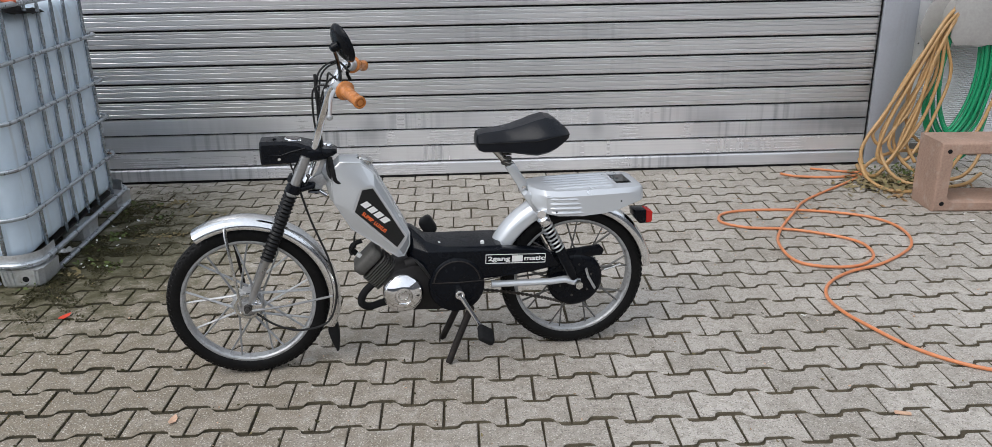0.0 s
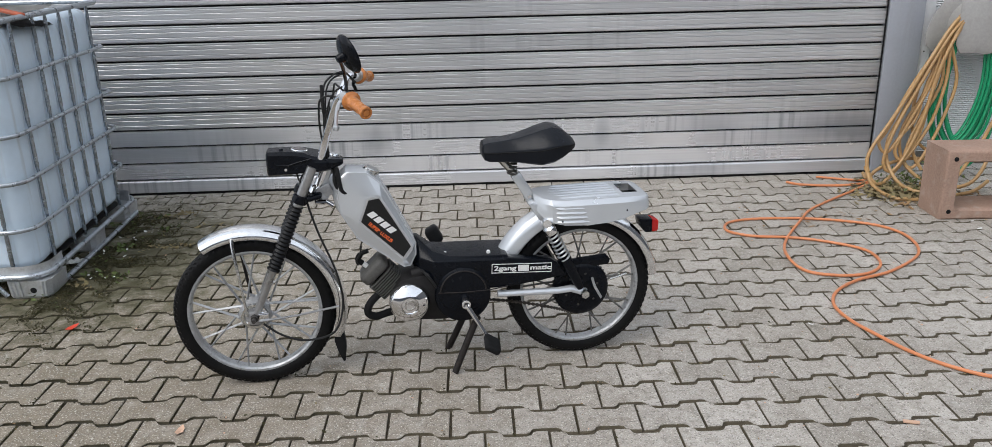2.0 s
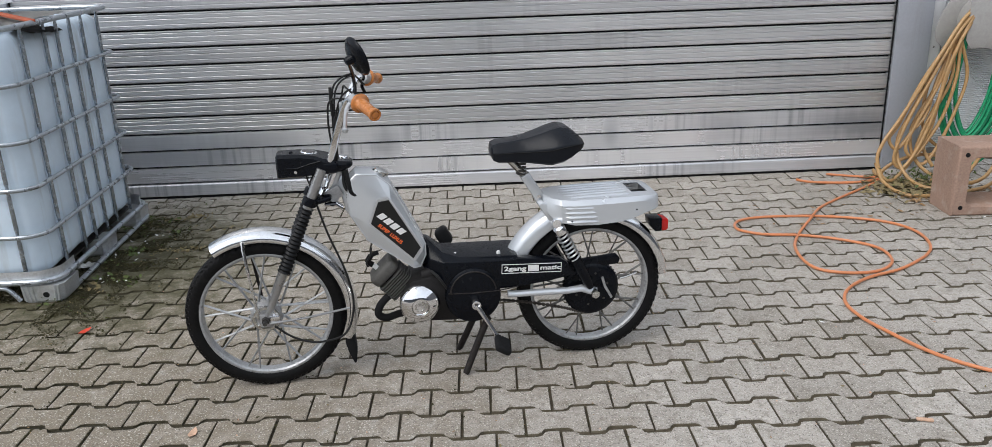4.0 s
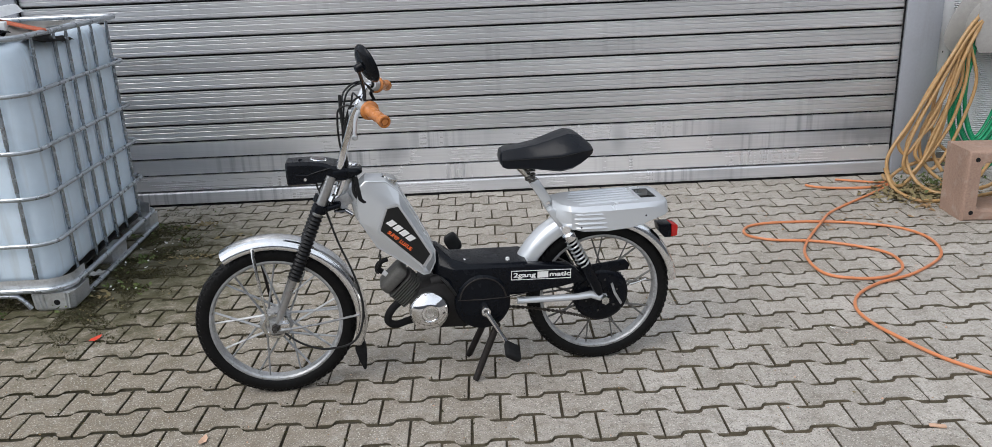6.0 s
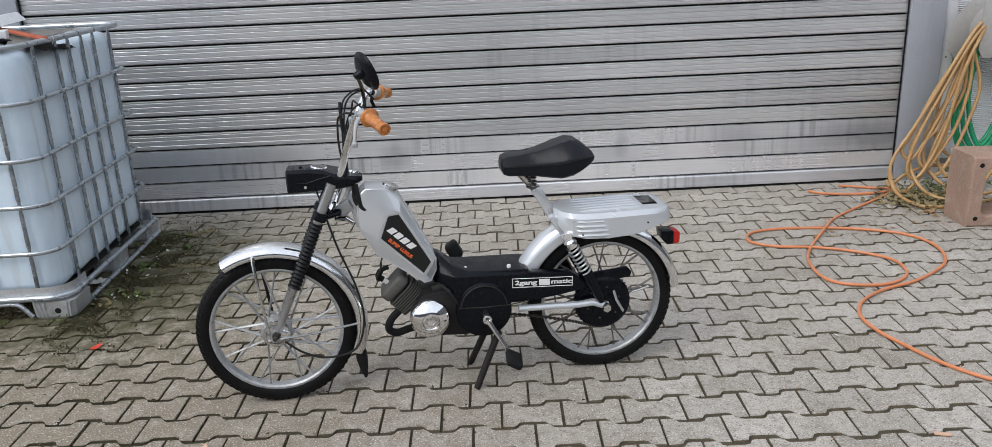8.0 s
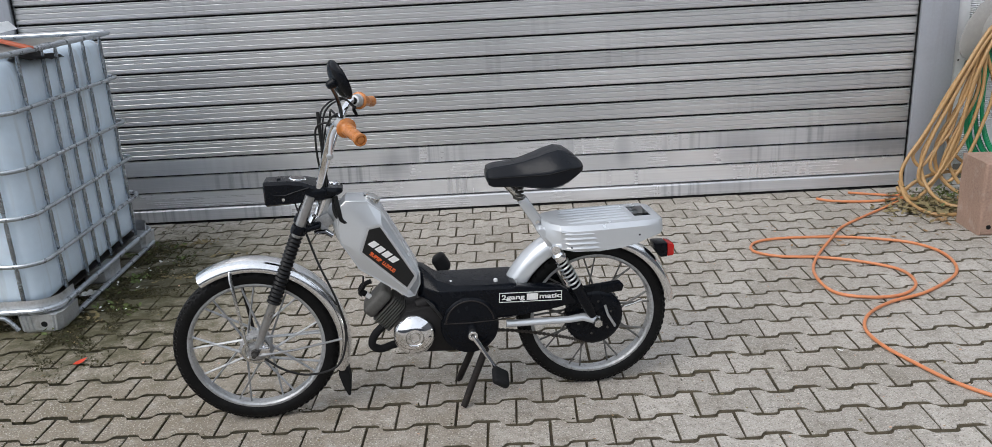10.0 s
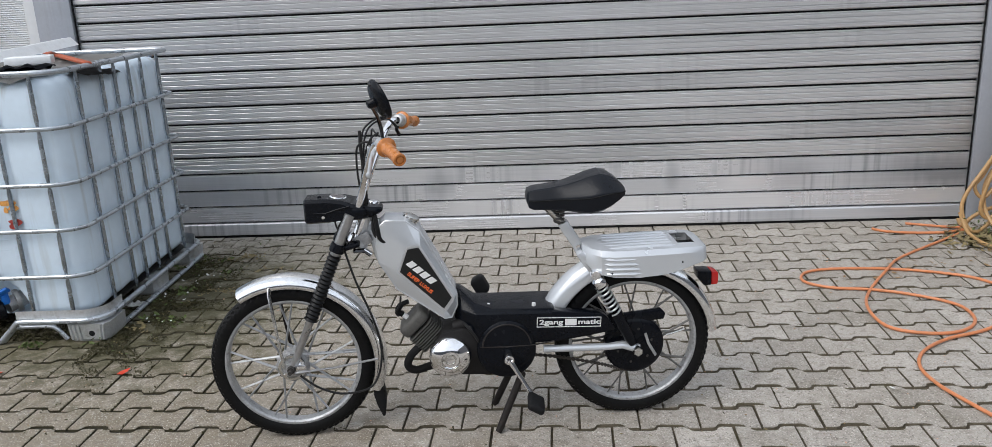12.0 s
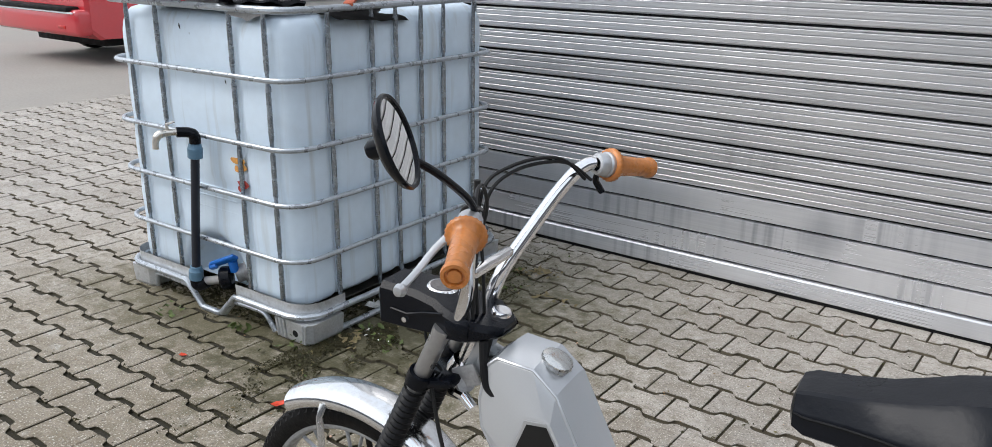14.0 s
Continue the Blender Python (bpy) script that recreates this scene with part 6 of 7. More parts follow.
weeds = leaf_mesh("weeds", 150, weed_place, 0.030, M["weed"], 40, lift=0.03, curl=0.9)
tagged(weeds, "small green weeds growing from the paver joints", "weeds", kind="stuff")
green = leaf_mesh("weeds", 90, beside_tank, 0.020, M["weed"], 44, lift=0.012, curl=0.7)
tagged(green, "scattered green weeds among the moss beside the tank", "weeds", kind="stuff")
chips = leaf_mesh("litter", 240, beside_tank, 0.014, M["straw"], 45, lift=0.006, curl=0.5)
tagged(chips, "pale straw bits among the moss beside the tank", "litter", kind="stuff")
scraps = leaf_mesh("litter", 26, lambda r: (r.gauss(-1.76, 0.10), r.uniform(3.70, 4.55), 0.008), 0.020, M["paper"], 47, lift=0.006, curl=0.5)
tagged(scraps, "white scraps scattered on the moss beside the tank", "litter", kind="stuff")
bits = leaf_mesh("litter", 110, lambda r: (r.uniform(-1.2, 2.6), r.uniform(2.1, 4.9), 0.003), 0.013, M["straw"], 51, lift=0.003, curl=0.3)
tagged(bits, "straw bits strewn over the pavers", "litter", kind="stuff")
crumbs = leaf_mesh("litter", 80, lambda r: (r.uniform(-1.4, 2.6), r.uniform(2.1, 4.9), 0.003), 0.011, M["moss"], 52, lift=0.003, curl=0.4)
tagged(crumbs, "dark crumbs of moss strewn over the pavers", "litter", kind="stuff")
dry = leaf_mesh("dry_leaves", 130, lambda r: (r.uniform(2.42, 2.98), r.gauss(4.50, 0.10), 0.003), 0.034, M["dry_leaf"], 7, lift=0.012, curl=0.5)
tagged(dry, "dry brown leaves gathered beside the concrete block", "leaves", kind="stuff")
dry2 = leaf_mesh("dry_leaves", 40, lambda r: (r.gauss(1.95, 0.25), r.gauss(4.25, 0.10), 0.003), 0.030, M["dry_leaf"], 8, lift=0.006, curl=0.3)
tagged(dry2, "scattered dry brown leaves on the pavers", "leaves", kind="stuff")
heaps = ((-1.62, 4.10), (-1.70, 4.62), (-1.56, 4.66), (-1.46, 4.12), (-1.78, 3.66), (-1.40, 4.45))


def leaf_heap(r):
    x, y = r.choice(heaps)
    return r.gauss(x, 0.055), r.gauss(y, 0.03), 0.003


dry3 = leaf_mesh("dry_leaves", 110, leaf_heap, 0.032, M["straw"], 9, lift=0.010, curl=0.5)
tagged(dry3, "small heaps of dry brown leaves beside the tank", "leaves", kind="stuff")
bush = leaf_mesh("weeds", 260, lambda r: (r.gauss(2.66, 0.10), r.gauss(4.76, 0.08), abs(r.gauss(0.0, 0.045))), 0.022, M["weed"], 21, lift=0.02, curl=1.0)
tagged(bush, "green weeds growing at the foot of the door jamb", "weeds", kind="stuff")


def rag(x, y):
    """A crumpled scrap of cloth."""
    bm = bmesh.new()
    bmesh.ops.create_grid(bm, x_segments=18, y_segments=12, size=0.5)
    for q in bm.verts:
        n1 = noise.noise_vector(q.co * 3.5)
        q.co = Vector((x + q.co.x * 0.055 + n1.x * 0.018, y + q.co.y * 0.04 + n1.y * 0.018, 0.014 + 0.026 * abs(n1.z)))
    bmesh.ops.solidify(bm, geom=bm.faces[:], thickness=0.002)
    return tagged(part("rag", bm, M["paper"]), "crumpled white rag lying beside the tank's foot", "rag")


rag(-1.90, 3.93)


def single_leaf(x, y, size, mat, label, seed, category="leaf", name="fallen_leaf", group=""):
    ob = leaf_mesh(name, 1, lambda r: (x, y, 0.004), size, mat, seed, lift=0.001, curl=0.15)
    tagged(ob, label, category, group)


def in_joint(r):
    """A place on the edge of a paver, more often so near the tank."""
    while True:
        k, v = r.randint(-16, 2), r.randint(0, 19)
        c = PAVER_O + (k + (0.5 if v % 2 == 0 else 0.0)) * PAVER_A + v * PAVER_B
        if r.random() < math.exp(-0.9 * max(0.0, (c - Vector((-1.9, 3.6))).length - 0.5)):
            break
    q = r.choice(((-0.1013, r.uniform(-0.07, 0.07)), (0.1013, r.uniform(-0.07, 0.07)), (r.uniform(-0.1, -0.055), 0.0708), (r.uniform(0.055, 0.1), -0.0708)))
    return c.x + q[0] + r.gauss(0, 0.003), c.y + q[1] + r.gauss(0, 0.003), -0.005


tufts = leaf_mesh("moss", 5200, in_joint, 0.012, M["moss"], 61, lift=0.006, curl=0.9)
tagged(tufts, "green and brown moss growing in the paver joints", "moss", kind="stuff")
specks = leaf_mesh("litter", 500, lambda r: (r.uniform(-2.6, 2.6), r.uniform(1.9, 4.9), 0.001), 0.009, M["dry_leaf"], 62, lift=0.002, curl=0.3)
tagged(specks, "small brown plant litter scattered on the pavers", "litter", kind="stuff")
stalks = leaf_mesh("dry_grass", 420, lambda r: (r.gauss(2.52, 0.13), r.gauss(4.62, 0.10), 0.003), 0.045, M["straw"], 63, lift=0.02, curl=0.5)
tagged(stalks, "dry straw-coloured grass under the hanging hoses", "dry grass", kind="stuff")
for i, (x, y, s) in enumerate(((-1.95, 3.955, 0.055), (-1.86, 4.035, 0.040), (-1.68, 4.37, 0.024), (-1.843, 3.735, 0.020), (2.655, 4.098, 0.030), (2.63, 3.985, 0.032), (1.347, 2.975, 0.022))):
    single_leaf(x, y, s, M["paper"], "small white paper scrap on the ground", 30 + i, "paper scrap", "paper_scrap", "paper scraps on the pavers")
single_leaf(-1.613, 3.205, 0.050, M["red_leaf"], "bright red fallen leaf on the pavers", 1)
single_leaf(-2.145, 3.215, 0.040, M["red_leaf"], "small red fallen leaf on the pavers", 2)
single_leaf(-0.935, 2.395, 0.060, M["tan_leaf"], "curled tan fallen leaf on the pavers", 3)
bm = box((0.05, 0.014, 0.008), (1.385, 2.265, 0.0045), 0.003, rot=Euler((0, 0, -0.3)).to_matrix())
tagged(part("wood_chip", bm, M["tan_leaf"]), "pale wood chip lying on the pavers", "wood chip")
bm = bmesh.new()
rr = random.Random(77)
for i in range(120):
    x, y, s = rr.uniform(-2.0, 2.4), rr.uniform(2.0, 4.9), rr.uniform(0.003, 0.008)
    box((s, s * rr.uniform(0.5, 1), s * 0.5), (x, y, s * 0.25), s * 0.15, bm=bm, rot=Euler((0, 0, rr.uniform(0, 3))).to_matrix(), segs=1)
tagged(part("grit", bm, M["tan_leaf"], smooth=False), "small pale bits of grit on the pavers", "grit", kind="stuff")


# ---------------- things on the tank ----------------
ON_TANK = pose(-1.807, 3.565, 0, 0, 0, 5.8)


def ibc_thing(name, label, category):
    t = empty(name, ON_TANK)
    return tagged(t, label, category)


def bar_between(a, b, prof):
    """A straight bar of an open folded section."""
    a, b = Vector(a), Vector(b)
    d = (b - a).normalized()
    x = d.cross(Vector((0, 0, 1))).normalized()
    z = x.cross(d)
    bm = loft([[p + x * i + z * j for i, j in prof] for p in (a, b)])
    return bm


t = ibc_thing("metal_channel", "white folded metal channel lying across the tank", "metal profile")
part("channel", bar_between((-0.475, -0.035, 1.214), (-0.463, 1.02, 1.238), [(0, 0), (0.075, 0), (0.040, 0.040), (0.024, 0.040), (0.024, 0.037), (0.038, 0.037), (0.069, 0.003), (0.003, 0.003), (0.003, 0.038), (0, 0.038)]), M["white_metal"], t, smooth=False)


def wavy(u0, u1, v0, v1, z, lean, rough, seed, nu=16, nv=12, thick=0.004):
    """A thin uneven sheet over a rectangle of the tank's top."""
    bm = bmesh.new()
    rows = []
    for i in range(nu + 1):
        row = []
        for j in range(nv + 1):
            x, y = u0 + (u1 - u0) * i / nu, v0 + (v1 - v0) * j / nv
            h = rough * noise.noise(Vector((x * 7, y * 7, seed))) + lean[0] * (x - u0) + lean[1] * (y - v0)
            row.append(bm.verts.new((x + 0.01 * noise.noise(Vector((y * 5, 1, seed))), y + 0.02 * noise.noise(Vector((x * 5, 2, seed))), z + h)))
        rows.append(row)
    for a, b in zip(rows, rows[1:]):
        for j in range(nv):
            bm.faces.new((a[j], b[j], b[j + 1], a[j + 1]))
    bmesh.ops.solidify(bm, geom=bm.faces[:], thickness=thick)
    return bm


t = ibc_thing("grey_sheet", "grey weathered sheet covering the top of the tank", "sheet")
part("sheet", wavy(-0.86, -0.13, 0.060, 1.02, 1.178, (0.0, 0.010), 0.012, 2.0), M["grey_metal"], t)
part("drooping_edge", prism([(-0.375, 1.172), (-0.335, 1.158), (-0.285, 1.153), (-0.262, 1.143), (-0.225, 1.158), (-0.185, 1.168), (-0.17, 1.176)], 0.004, 0.060, lambda a, b, dd: Vector((a, dd, b + 0.3 * dd))), M["cast"], t, "torn edge sagging over the rim", smooth=False)
t = ibc_thing("metal_sheet", "pale grey metal sheet leaning on the cage rim", "metal sheet")
part("sheet", wavy(-0.94, -0.48, -0.062, 0.42, 1.207, (0.035, 0.02), 0.006, 5.0), M["galv_light"], t)
t = ibc_thing("white_board", "white plastic board lying on the tank", "board")
part("plank", box((0.18, 0.11, 0.034), (-0.255, 0.195, 1.226), 0.004, rot=Euler((0, 0, 0.28)).to_matrix()), M["white_metal"], t)
t = ibc_thing("orange_slat", "orange wooden slat lying on the tank", "slat")
part("slat", box((0.85, 0.034, 0.012), (-0.29, 0.61, 1.205), 0.003, rot=Euler((0, -0.02, math.atan2(0.695, -0.50))).to_matrix()), M["orange_wood"], t)
t = ibc_thing("black_tile", "broken black plastic roof tile on the tank", "roof tile")
bm = bmesh.new()
rows = []
for i in range(25):
    row = []
    for j in range(9):
        k, q = i / 24, j / 8
        x, y = -0.335 + 0.19 * k - 0.06 * (q - 0.3), -0.045 + 0.21 * k + 0.05 * (q - 0.3)
        row.append(bm.verts.new((x, y, 1.208 - 0.010 * k + 0.012 * noise.noise(Vector((x * 26, y * 26, 1.0))) + 0.012 * math.sin(q * 6.0))))
    rows.append(row)
for a, b in zip(rows, rows[1:]):
    for j in range(8):
        bm.faces.new((a[j], b[j], b[j + 1], a[j + 1]))
bmesh.ops.solidify(bm, geom=bm.faces[:], thickness=0.014)
part("tile", bm, M["black"], t)
bm = bmesh.new()
bmesh.ops.create_icosphere(bm, subdivisions=3, radius=0.023, matrix=Matrix.Translation((-0.318, -0.03, 1.222)))
for vert in bm.verts:
    vert.co += Vector((0.016, 0.012, 0.014)) * noise.noise(vert.co * 45)
part("lump", bm, M["black"], t)
t = ibc_thing("black_flap", "black rubber flap hanging over the tank's edge", "rubber flap")
bm = bmesh.new()
rows = []
for i in range(15):
    row = []
    for j in range(7):
        k, q = i / 14, j / 6
        row.append(bm.verts.new((-0.12 + 0.105 * q - 0.02 * k, 0.19 + 0.42 * k, 1.166 - 0.030 * k * q - 0.016 * q * q + 0.008 * noise.noise(Vector((q * 3, k * 6, 4))))))
    rows.append(row)
for a, b in zip(rows, rows[1:]):
    for j in range(6):
        bm.faces.new((a[j], b[j], b[j + 1], a[j + 1]))
bmesh.ops.solidify(bm, geom=bm.faces[:], thickness=0.006)
part("flap", bm, M["rubber"], t)

# ---------------- downpipe at the corner ----------------
d = empty("rain_pipe", pose(-3.385, 4.98, 0))
tagged(d, "grey rain pipe with an orange lower piece at the wall", "rain pipe")
part("lower_pipe", lathe([(0.0, 0.0), (0.060, 0.0), (0.060, 1.30), (0.0, 1.30)], (0, 0, 0), (0, 0, 1), 28), M["orange_pipe"], d, "orange plastic ground pipe")
part("upper_pipe", lathe([(0.0, 1.30), (0.066, 1.30), (0.068, 1.33), (0.066, 1.36), (0.059, 1.37), (0.059, 1.46), (0.064, 1.47), (0.064, 1.50), (0.055, 1.52), (0.055, 4.0), (0.0, 4.0)], (0, 0, 0), (0, 0, 1), 28), M["zinc"], d)
part("bracket", box((0.12, 0.10, 0.05), (0.13, 0.03, 1.50), 0.006), M["brown_wood"], d)
yh = part("yellow_tube", tube(spline([(-3.66, 4.82, 1.75), (-3.52, 4.80, 1.50), (-3.40, 4.79, 1.36), (-3.27, 4.78, 1.27), (-3.14, 4.78, 1.18), (-3.06, 4.79, 1.0), (-3.05, 4.80, 0.5), (-3.06, 4.80, 0.02)], 8), 0.013, 10), M["yellow_tube"])
tagged(yh, "bright yellow hose hanging down beside the rain pipe", "hose")


# ---------------- red van ----------------
def van():
    v = empty("van", pose(-9.3, 6.85, 0))
    tagged(v, "parked red passenger van with dark windows", "van")
    # along y from the tail to the nose; x = 0 is the near flank, the body lies to -x
    prof = [(0.0, 0.42), (0.0, 0.95), (0.03, 1.10), (0.12, 1.75), (0.22, 1.92), (0.5, 1.97), (3.2, 1.97), (3.5, 1.90), (3.98, 1.55), (4.25, 1.29), (4.4, 1.20), (4.72, 1.07), (4.86, 0.90), (4.89, 0.60), (4.86, 0.35), (4.6, 0.27), (0.15, 0.30)]
    W = 1.90
    secs = []
    for x, k in ((0.03, 0.98), (0.0, 1.0), (-W, 1.0), (-W - 0.03, 0.98)):
        secs.append([Vector((x if z < 1.25 else x + (0.5 * W * -1 - x) * 0.11 * (z - 1.25) / 0.7, 2.45 + (y - 2.45) * k, 1.1 + (z - 1.1) * (0.99 if k < 1 else 1))) for y, z in prof])
    bm = loft(secs)
    part("body", bm, M["red_van"], v, "red painted body", angle=30)
    for i, pts in enumerate(([(3.02, 1.33), (3.05, 1.82), (3.45, 1.80), (3.85, 1.50), (4.0, 1.33)], [(1.80, 1.33), (1.80, 1.84), (2.90, 1.83), (2.90, 1.33)], [(0.25, 1.34), (0.32, 1.82), (1.68, 1.84), (1.68, 1.33)])):
        def on(a, b, dd):
            return Vector((dd + (-0.5 * W) * 0.11 * max(0, b - 1.25) / 0.7 + 0.03 * (1 - 0), a, b))
        part("side_window", prism(pts, 0.0, 0.012, on), M["car_glass"], v, "dark tinted side window")
    for y in (1.06, 4.05):
        arch = [(y + 0.40 * math.cos(a), 0.34 + 0.40 * math.sin(a)) for a in (math.pi * k / 16 for k in range(17))]
        part("wheel_arch", prism([(y + 0.40, 0.27)] + arch + [(y - 0.40, 0.27)], 0.0, 0.036, lambda a, b, dd: Vector((dd, a, b))), M["rubber"], v)
        wh = part("wheel", lathe([(0.0, -0.10), (0.30, -0.11), (0.33, -0.08), (0.335, 0.0), (0.325, 0.05), (0.29, 0.06), (0.225, 0.05), (0.22, 0.02), (0.0, 0.02)], (0.01, y, 0.335), (1, 0, 0), 40), M["tyre"], v)
        for k in range(5):
            a = 2 * math.pi * k / 5 + 0.3
            part("spoke", tube([(0.055, y + 0.04 * math.cos(a), 0.335 + 0.04 * math.sin(a)), (0.05, y + 0.215 * math.cos(a), 0.335 + 0.215 * math.sin(a))], 0.03, 8, squash=0.5), M["dark_steel"], wh)
        part("hub_cap", lathe([(0.0, 0.075), (0.03, 0.07), (0.035, 0.05)], (0.01, y, 0.335), (1, 0, 0), 16), M["grey_metal"], wh)
    part("underbody", box((W - 0.3, 4.3, 0.22), (-W / 2, 2.42, 0.31), 0.03), M["rubber"], v, "dark underbody")
    for y in (1.06, 4.05):
        part("wheel", lathe([(0.0, -0.10), (0.30, -0.11), (0.33, -0.08), (0.335, 0.0), (0.325, 0.05), (0.29, 0.06), (0.0, 0.05)], (-W + 0.06, y, 0.335), (-1, 0, 0), 40), M["tyre"], v)
    # black strips draw the shade in the gaps between the doors
    for y in (1.74, 2.95):
        part("door_gap_shade", box((0.006, 0.008, 0.95), (0.031, y, 0.80)), M["rubber"], v)
    for y in (2.74, 3.17):
        part("door_handle", box((0.03, 0.17, 0.03), (0.045, y, 1.21), 0.01), M["rubber"], v)
    # black strip draws the shade of the body's shoulder crease
    part("shoulder_shade_line", box((0.005, 4.0, 0.007), (0.031, 2.4, 1.13)), M["rubber"], v)
    part("sill_trim", box((0.02, 2.05, 0.10), (0.033, 2.55, 0.36), 0.006), M["rubber"], v, "black sill trim")
    part("trim_line", box((0.012, 2.4, 0.03), (0.034, 2.55, 0.98), 0.004), M["red_van"], v)
    part("wing_mirror", box((0.20, 0.12, 0.19), (0.16, 4.02, 1.37), 0.04), M["rubber"], v)
    part("marker_lamp", box((0.01, 0.07, 0.035), (0.036, 4.35, 0.92), 0.004), M["white"], v)
    part("head_lamp", box((0.30, 0.25, 0.16), (-0.15, 4.74, 0.86), 0.05), M["glass"], v)
    bump = part("rear_bumper", box((W + 0.06, 0.22, 0.30), (-W / 2, -0.02, 0.50), 0.06, segs=3), M["red_van"], v)
    part("bumper_step", box((W - 0.2, 0.16, 0.05), (-W / 2, -0.085, 0.655), 0.015), M["rubber"], bump, "black plastic bumper step")
    part("bumper_edge", box((W - 0.05, 0.02, 0.02), (-W / 2, -0.135, 0.615), 0.006), M["white_metal"], bump)
    part("reflector", box((0.16, 0.01, 0.035), (-0.30, -0.133, 0.45), 0.003), M["red_lens"], bump)
    return v


van()

# ---------------- distance ----------------
far = empty("distant_hall", pose(-9.0, 16.0, 0))
tagged(far, "grey industrial hall with pale posts behind the yard", "building")
part("wall", box((30, 0.3, 7), (0, 0.15, 3.5)), M["jamb"], far)
for x in (-6, -3, 0.4, 3.0, 6.0):
    part("post", box((0.3, 0.2, 6.9), (x, -0.1, 3.45), 0.02), M["white_metal"], far)
for x in (-4.5, 1.7):
    part("gate", box((2.2, 0.08, 4.0), (x, -0.04, 2.0), 0.02), M["gate"], far)
yard = box((60, 80, 0.02), (-37.27, 10, -0.012), 0.0)
tagged(part("road", yard, M["asphalt"]), "worn grey yard surface beyond the pavers", "yard", kind="structure")
behind = box((80, 60, 0.02), (32.5, -33.1, -0.012), 0.0)
tagged(part("road", behind, M["asphalt"]), "worn grey yard surface behind the pavers", "yard", kind="structure")
beyond = box((60, 50, 0.02), (36.5, 22.0, -0.012), 0.0)
tagged(part("road", beyond, M["asphalt"]), "worn grey yard surface beside the hall", "yard", kind="structure")
wall_end = box((0.12, 8.0, 4.3), (-3.40, 9.12, 2.15), 0.0)
tagged(part("wall_end", wall_end, M["whitewall"]), "pale end wall of the hall", "wall", kind="structure")
# added wall behind the view, never seen; darkens reflections in the metal
opposite = box((60, 0.4, 3.8), (-2, -12.2, 1.9), 0.0)
tagged(part("unseen_wall_behind", opposite, M["plaster"]), "added dark wall out of view, for darker reflections", "wall", kind="structure")
# added unseen wall at the right; shades surfaces that face it
far_side = box((0.4, 26, 6.4), (13.0, -2.0, 3.2), 0.0)
tagged(part("unseen_wall_right", far_side, M["plaster"]), "added dark wall out of view, shading what faces right", "wall", kind="structure")
top = box((9.4, 0.3, 0.6), (1.3, DOOR_Y + 0.16, 4.5), 0.0)
tagged(part("wall_top", top, M["whitewall"]), "pale wall above the roller door", "wall", kind="structure")


# ---------------- pavers ----------------


def paver_shape(seed):
    """A bone-shaped block with soft worn corners: a top face and a chamfer down into the joint."""
    rnd = random.Random(seed)
    e, k1, k2, wide, waist = 0.0982, 0.0576, 0.0384, 0.0748, 0.0482
    right = [(k2 - 0.006, -waist), (k2 + 0.006, -waist - 0.005), (k1 - 0.005, -wide + 0.005), (k1 + 0.008, -wide), (e, -wide), (e, wide), (k1 + 0.008, wide), (k1 - 0.005, wide - 0.005), (k2 + 0.006, waist + 0.005), (k2 - 0.006, waist)]
    pts = right + [(-x, y) for x, y in right[::-1]]
    pts = [(x + rnd.uniform(-0.0016, 0.0016), y + rnd.uniform(-0.0016, 0.0016)) for x, y in pts]
    n = len(pts)
    verts = [(x * 0.974 + rnd.uniform(-0.001, 0.001), y * 0.966 + rnd.uniform(-0.001, 0.001), 0.0) for x, y in pts]
    verts += [(x * 0.993, y * 0.990, -0.0028) for x, y in pts] + [(x, y, -0.0125) for x, y in pts]
    faces = [tuple(range(n))]
    for ring in (0, n):
        for i in range(n):
            j = (i + 1) % n
            faces.append((ring + i, ring + n + i, ring + n + j, ring + j))
    return np.array(verts), faces, [0] * (n + 1) + [1] * n


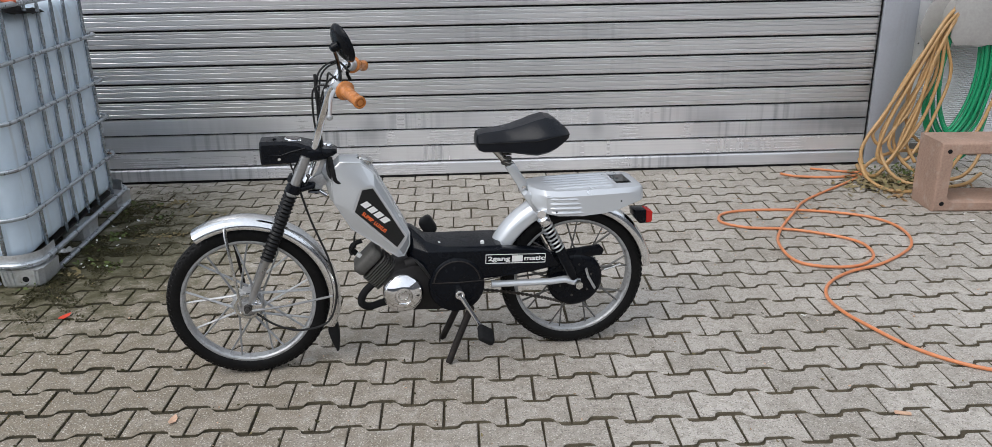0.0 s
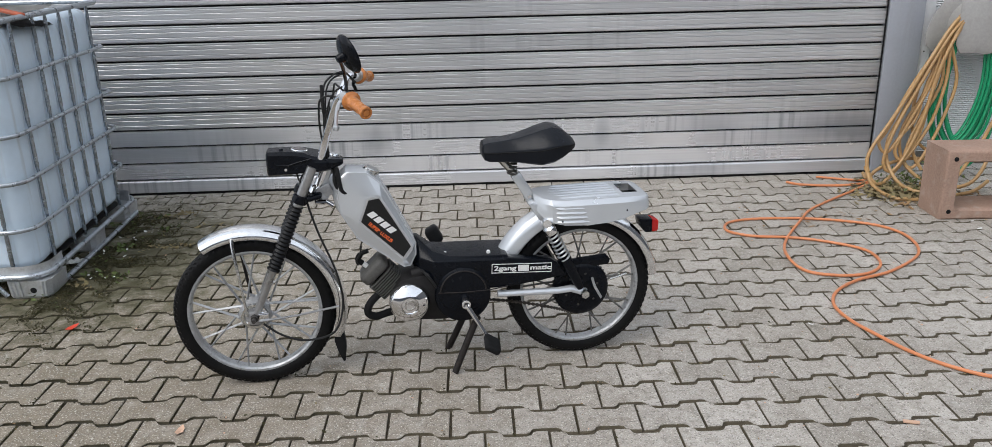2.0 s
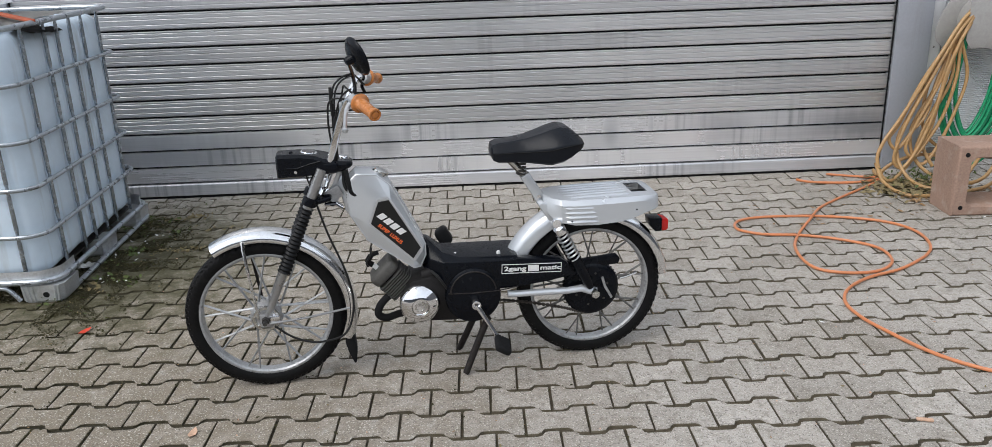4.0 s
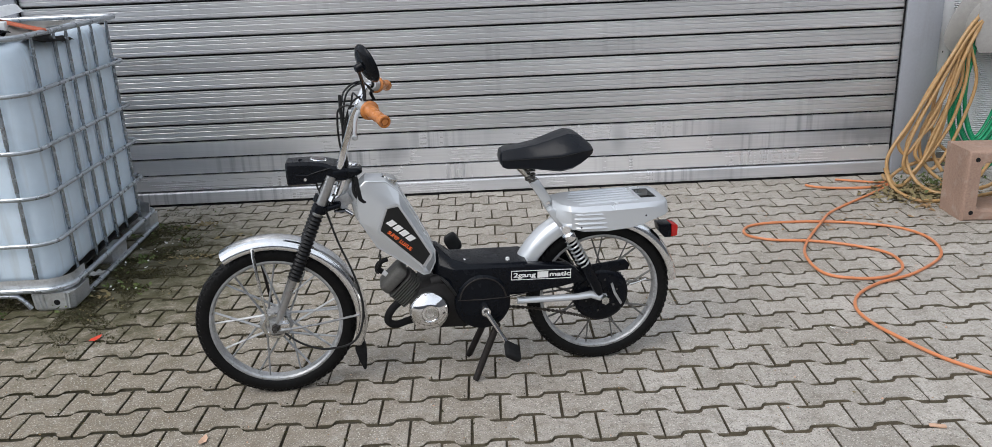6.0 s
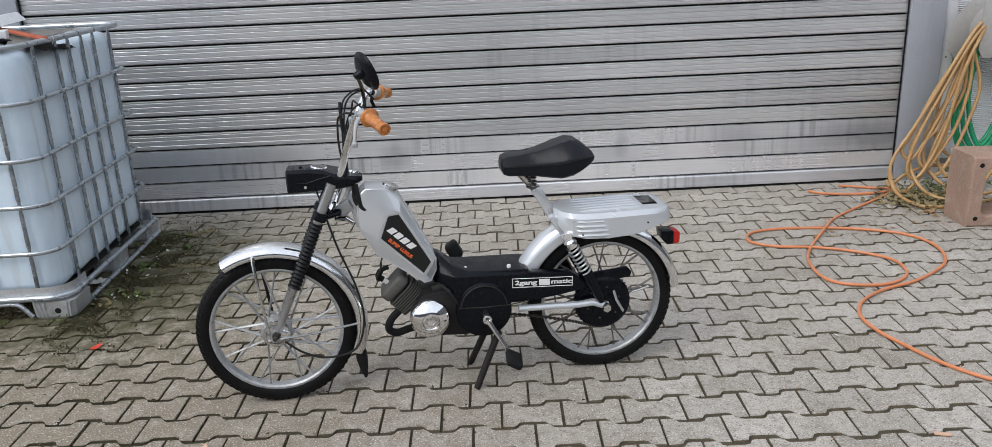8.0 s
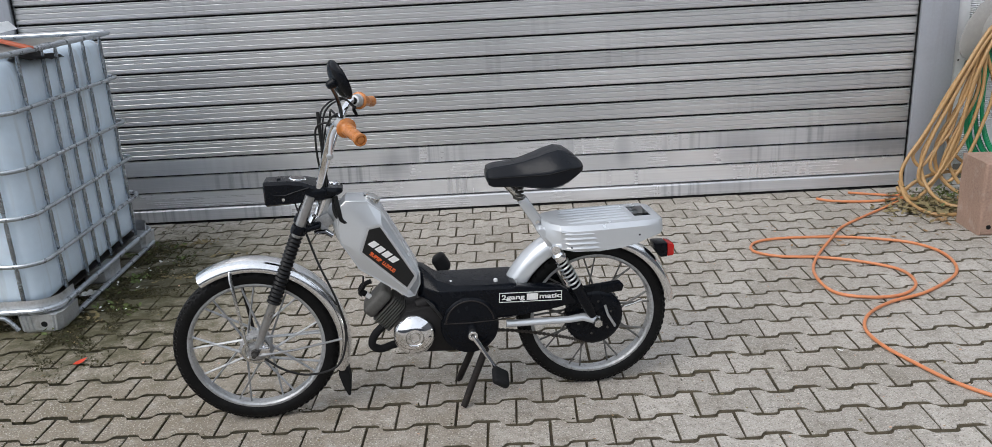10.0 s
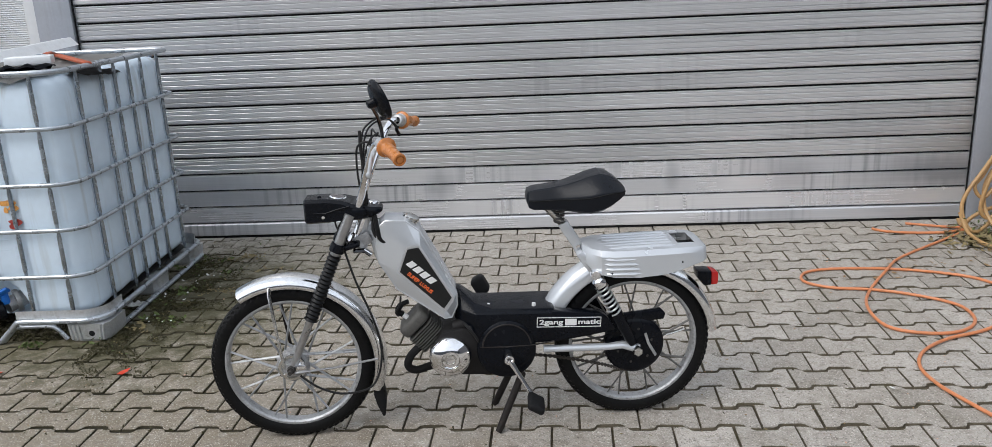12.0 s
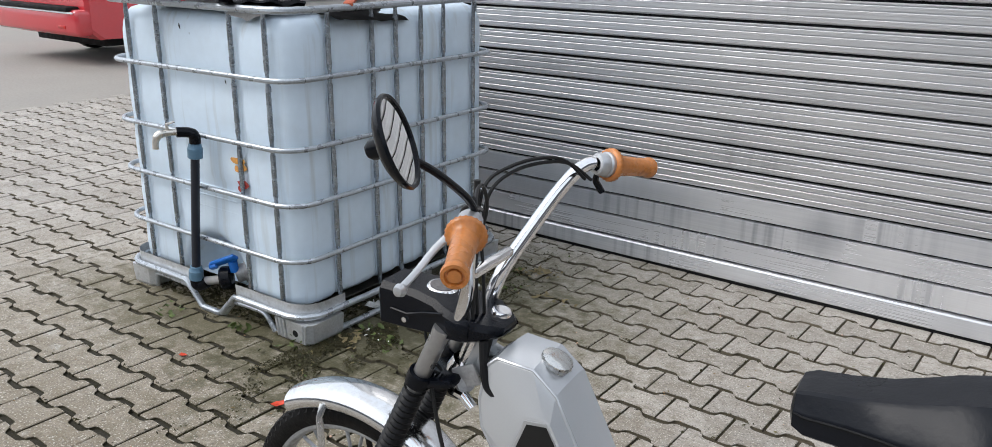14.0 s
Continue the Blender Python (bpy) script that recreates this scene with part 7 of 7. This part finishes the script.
def lay_pavers():
    rnd = random.Random(5)
    floor = empty("pavement", pose(0, 0, 0))
    tagged(floor, "grey interlocking concrete pavers with mossy joints", "pavement", kind="structure")
    turn = math.atan2(PAVER_A.y, PAVER_A.x)
    shapes = [paver_shape(k) for k in range(8)]
    meshes = []
    for v, f, kinds in shapes:
        me = bpy.data.meshes.new("paver")
        me.from_pydata([tuple(q) for q in v], [], f)
        me.materials.append(M["paver"])
        me.materials.append(M["paver_edge"])
        me.polygons.foreach_set("material_index", kinds)
        meshes.append(me)
    rest_v, rest_f, rest_k, base = [], [], [], 0
    near = []
    far = []
    for v in range(-38, 48):
        for k in range(-48, 30):
            u = k + (0.5 if v % 2 == 0 else 0.0)
            c = PAVER_O + u * PAVER_A + v * PAVER_B
            if not (-7.3 < c.x < 6.4 and -3.0 < c.y < 8.5):
                continue
            if c.y > 5.20 and c.x > -3.8:
                continue
            (near if (-1.75 < c.x < 1.3 and 1.75 < c.y < 4.25) else far).append((c, rnd.randrange(8)))
    near.sort(key=lambda q: (q[0] - Vector((-0.2, 2.6))).length)
    far += near[300:]
    for c, s in near[:300]:
        ob = new("paver", meshes[s])
        ob.parent = floor
        ob.matrix_basis = pose(c.x, c.y, rnd.uniform(-0.002, 0.0015), rnd.uniform(-0.7, 0.7), rnd.uniform(-0.7, 0.7), math.degrees(turn) + rnd.uniform(-0.6, 0.6) + (180 if rnd.random() < 0.5 else 0))
    for c, s in far:
        v, f, kinds = shapes[s]
        a = turn + radians(rnd.uniform(-0.6, 0.6))
        z = rnd.uniform(-0.002, 0.0015)
        ca, sa = math.cos(a), math.sin(a)
        q = np.stack([c.x + v[:, 0] * ca - v[:, 1] * sa, c.y + v[:, 0] * sa + v[:, 1] * ca, v[:, 2] + z + v[:, 0] * rnd.uniform(-0.012, 0.012) + v[:, 1] * rnd.uniform(-0.012, 0.012)], 1)
        rest_v.append(q)
        rest_f += [tuple(i + base for i in t) for t in f]
        rest_k += kinds
        base += len(v)
    me = bpy.data.meshes.new("pavers_beyond")
    me.from_pydata(np.concatenate(rest_v).tolist(), [], rest_f)
    me.materials.append(M["paver"])
    me.materials.append(M["paver_edge"])
    me.polygons.foreach_set("material_index", rest_k)
    link("pavers_beyond", me, None, floor)["kind"] = "stuff"
    return floor


lay_pavers()
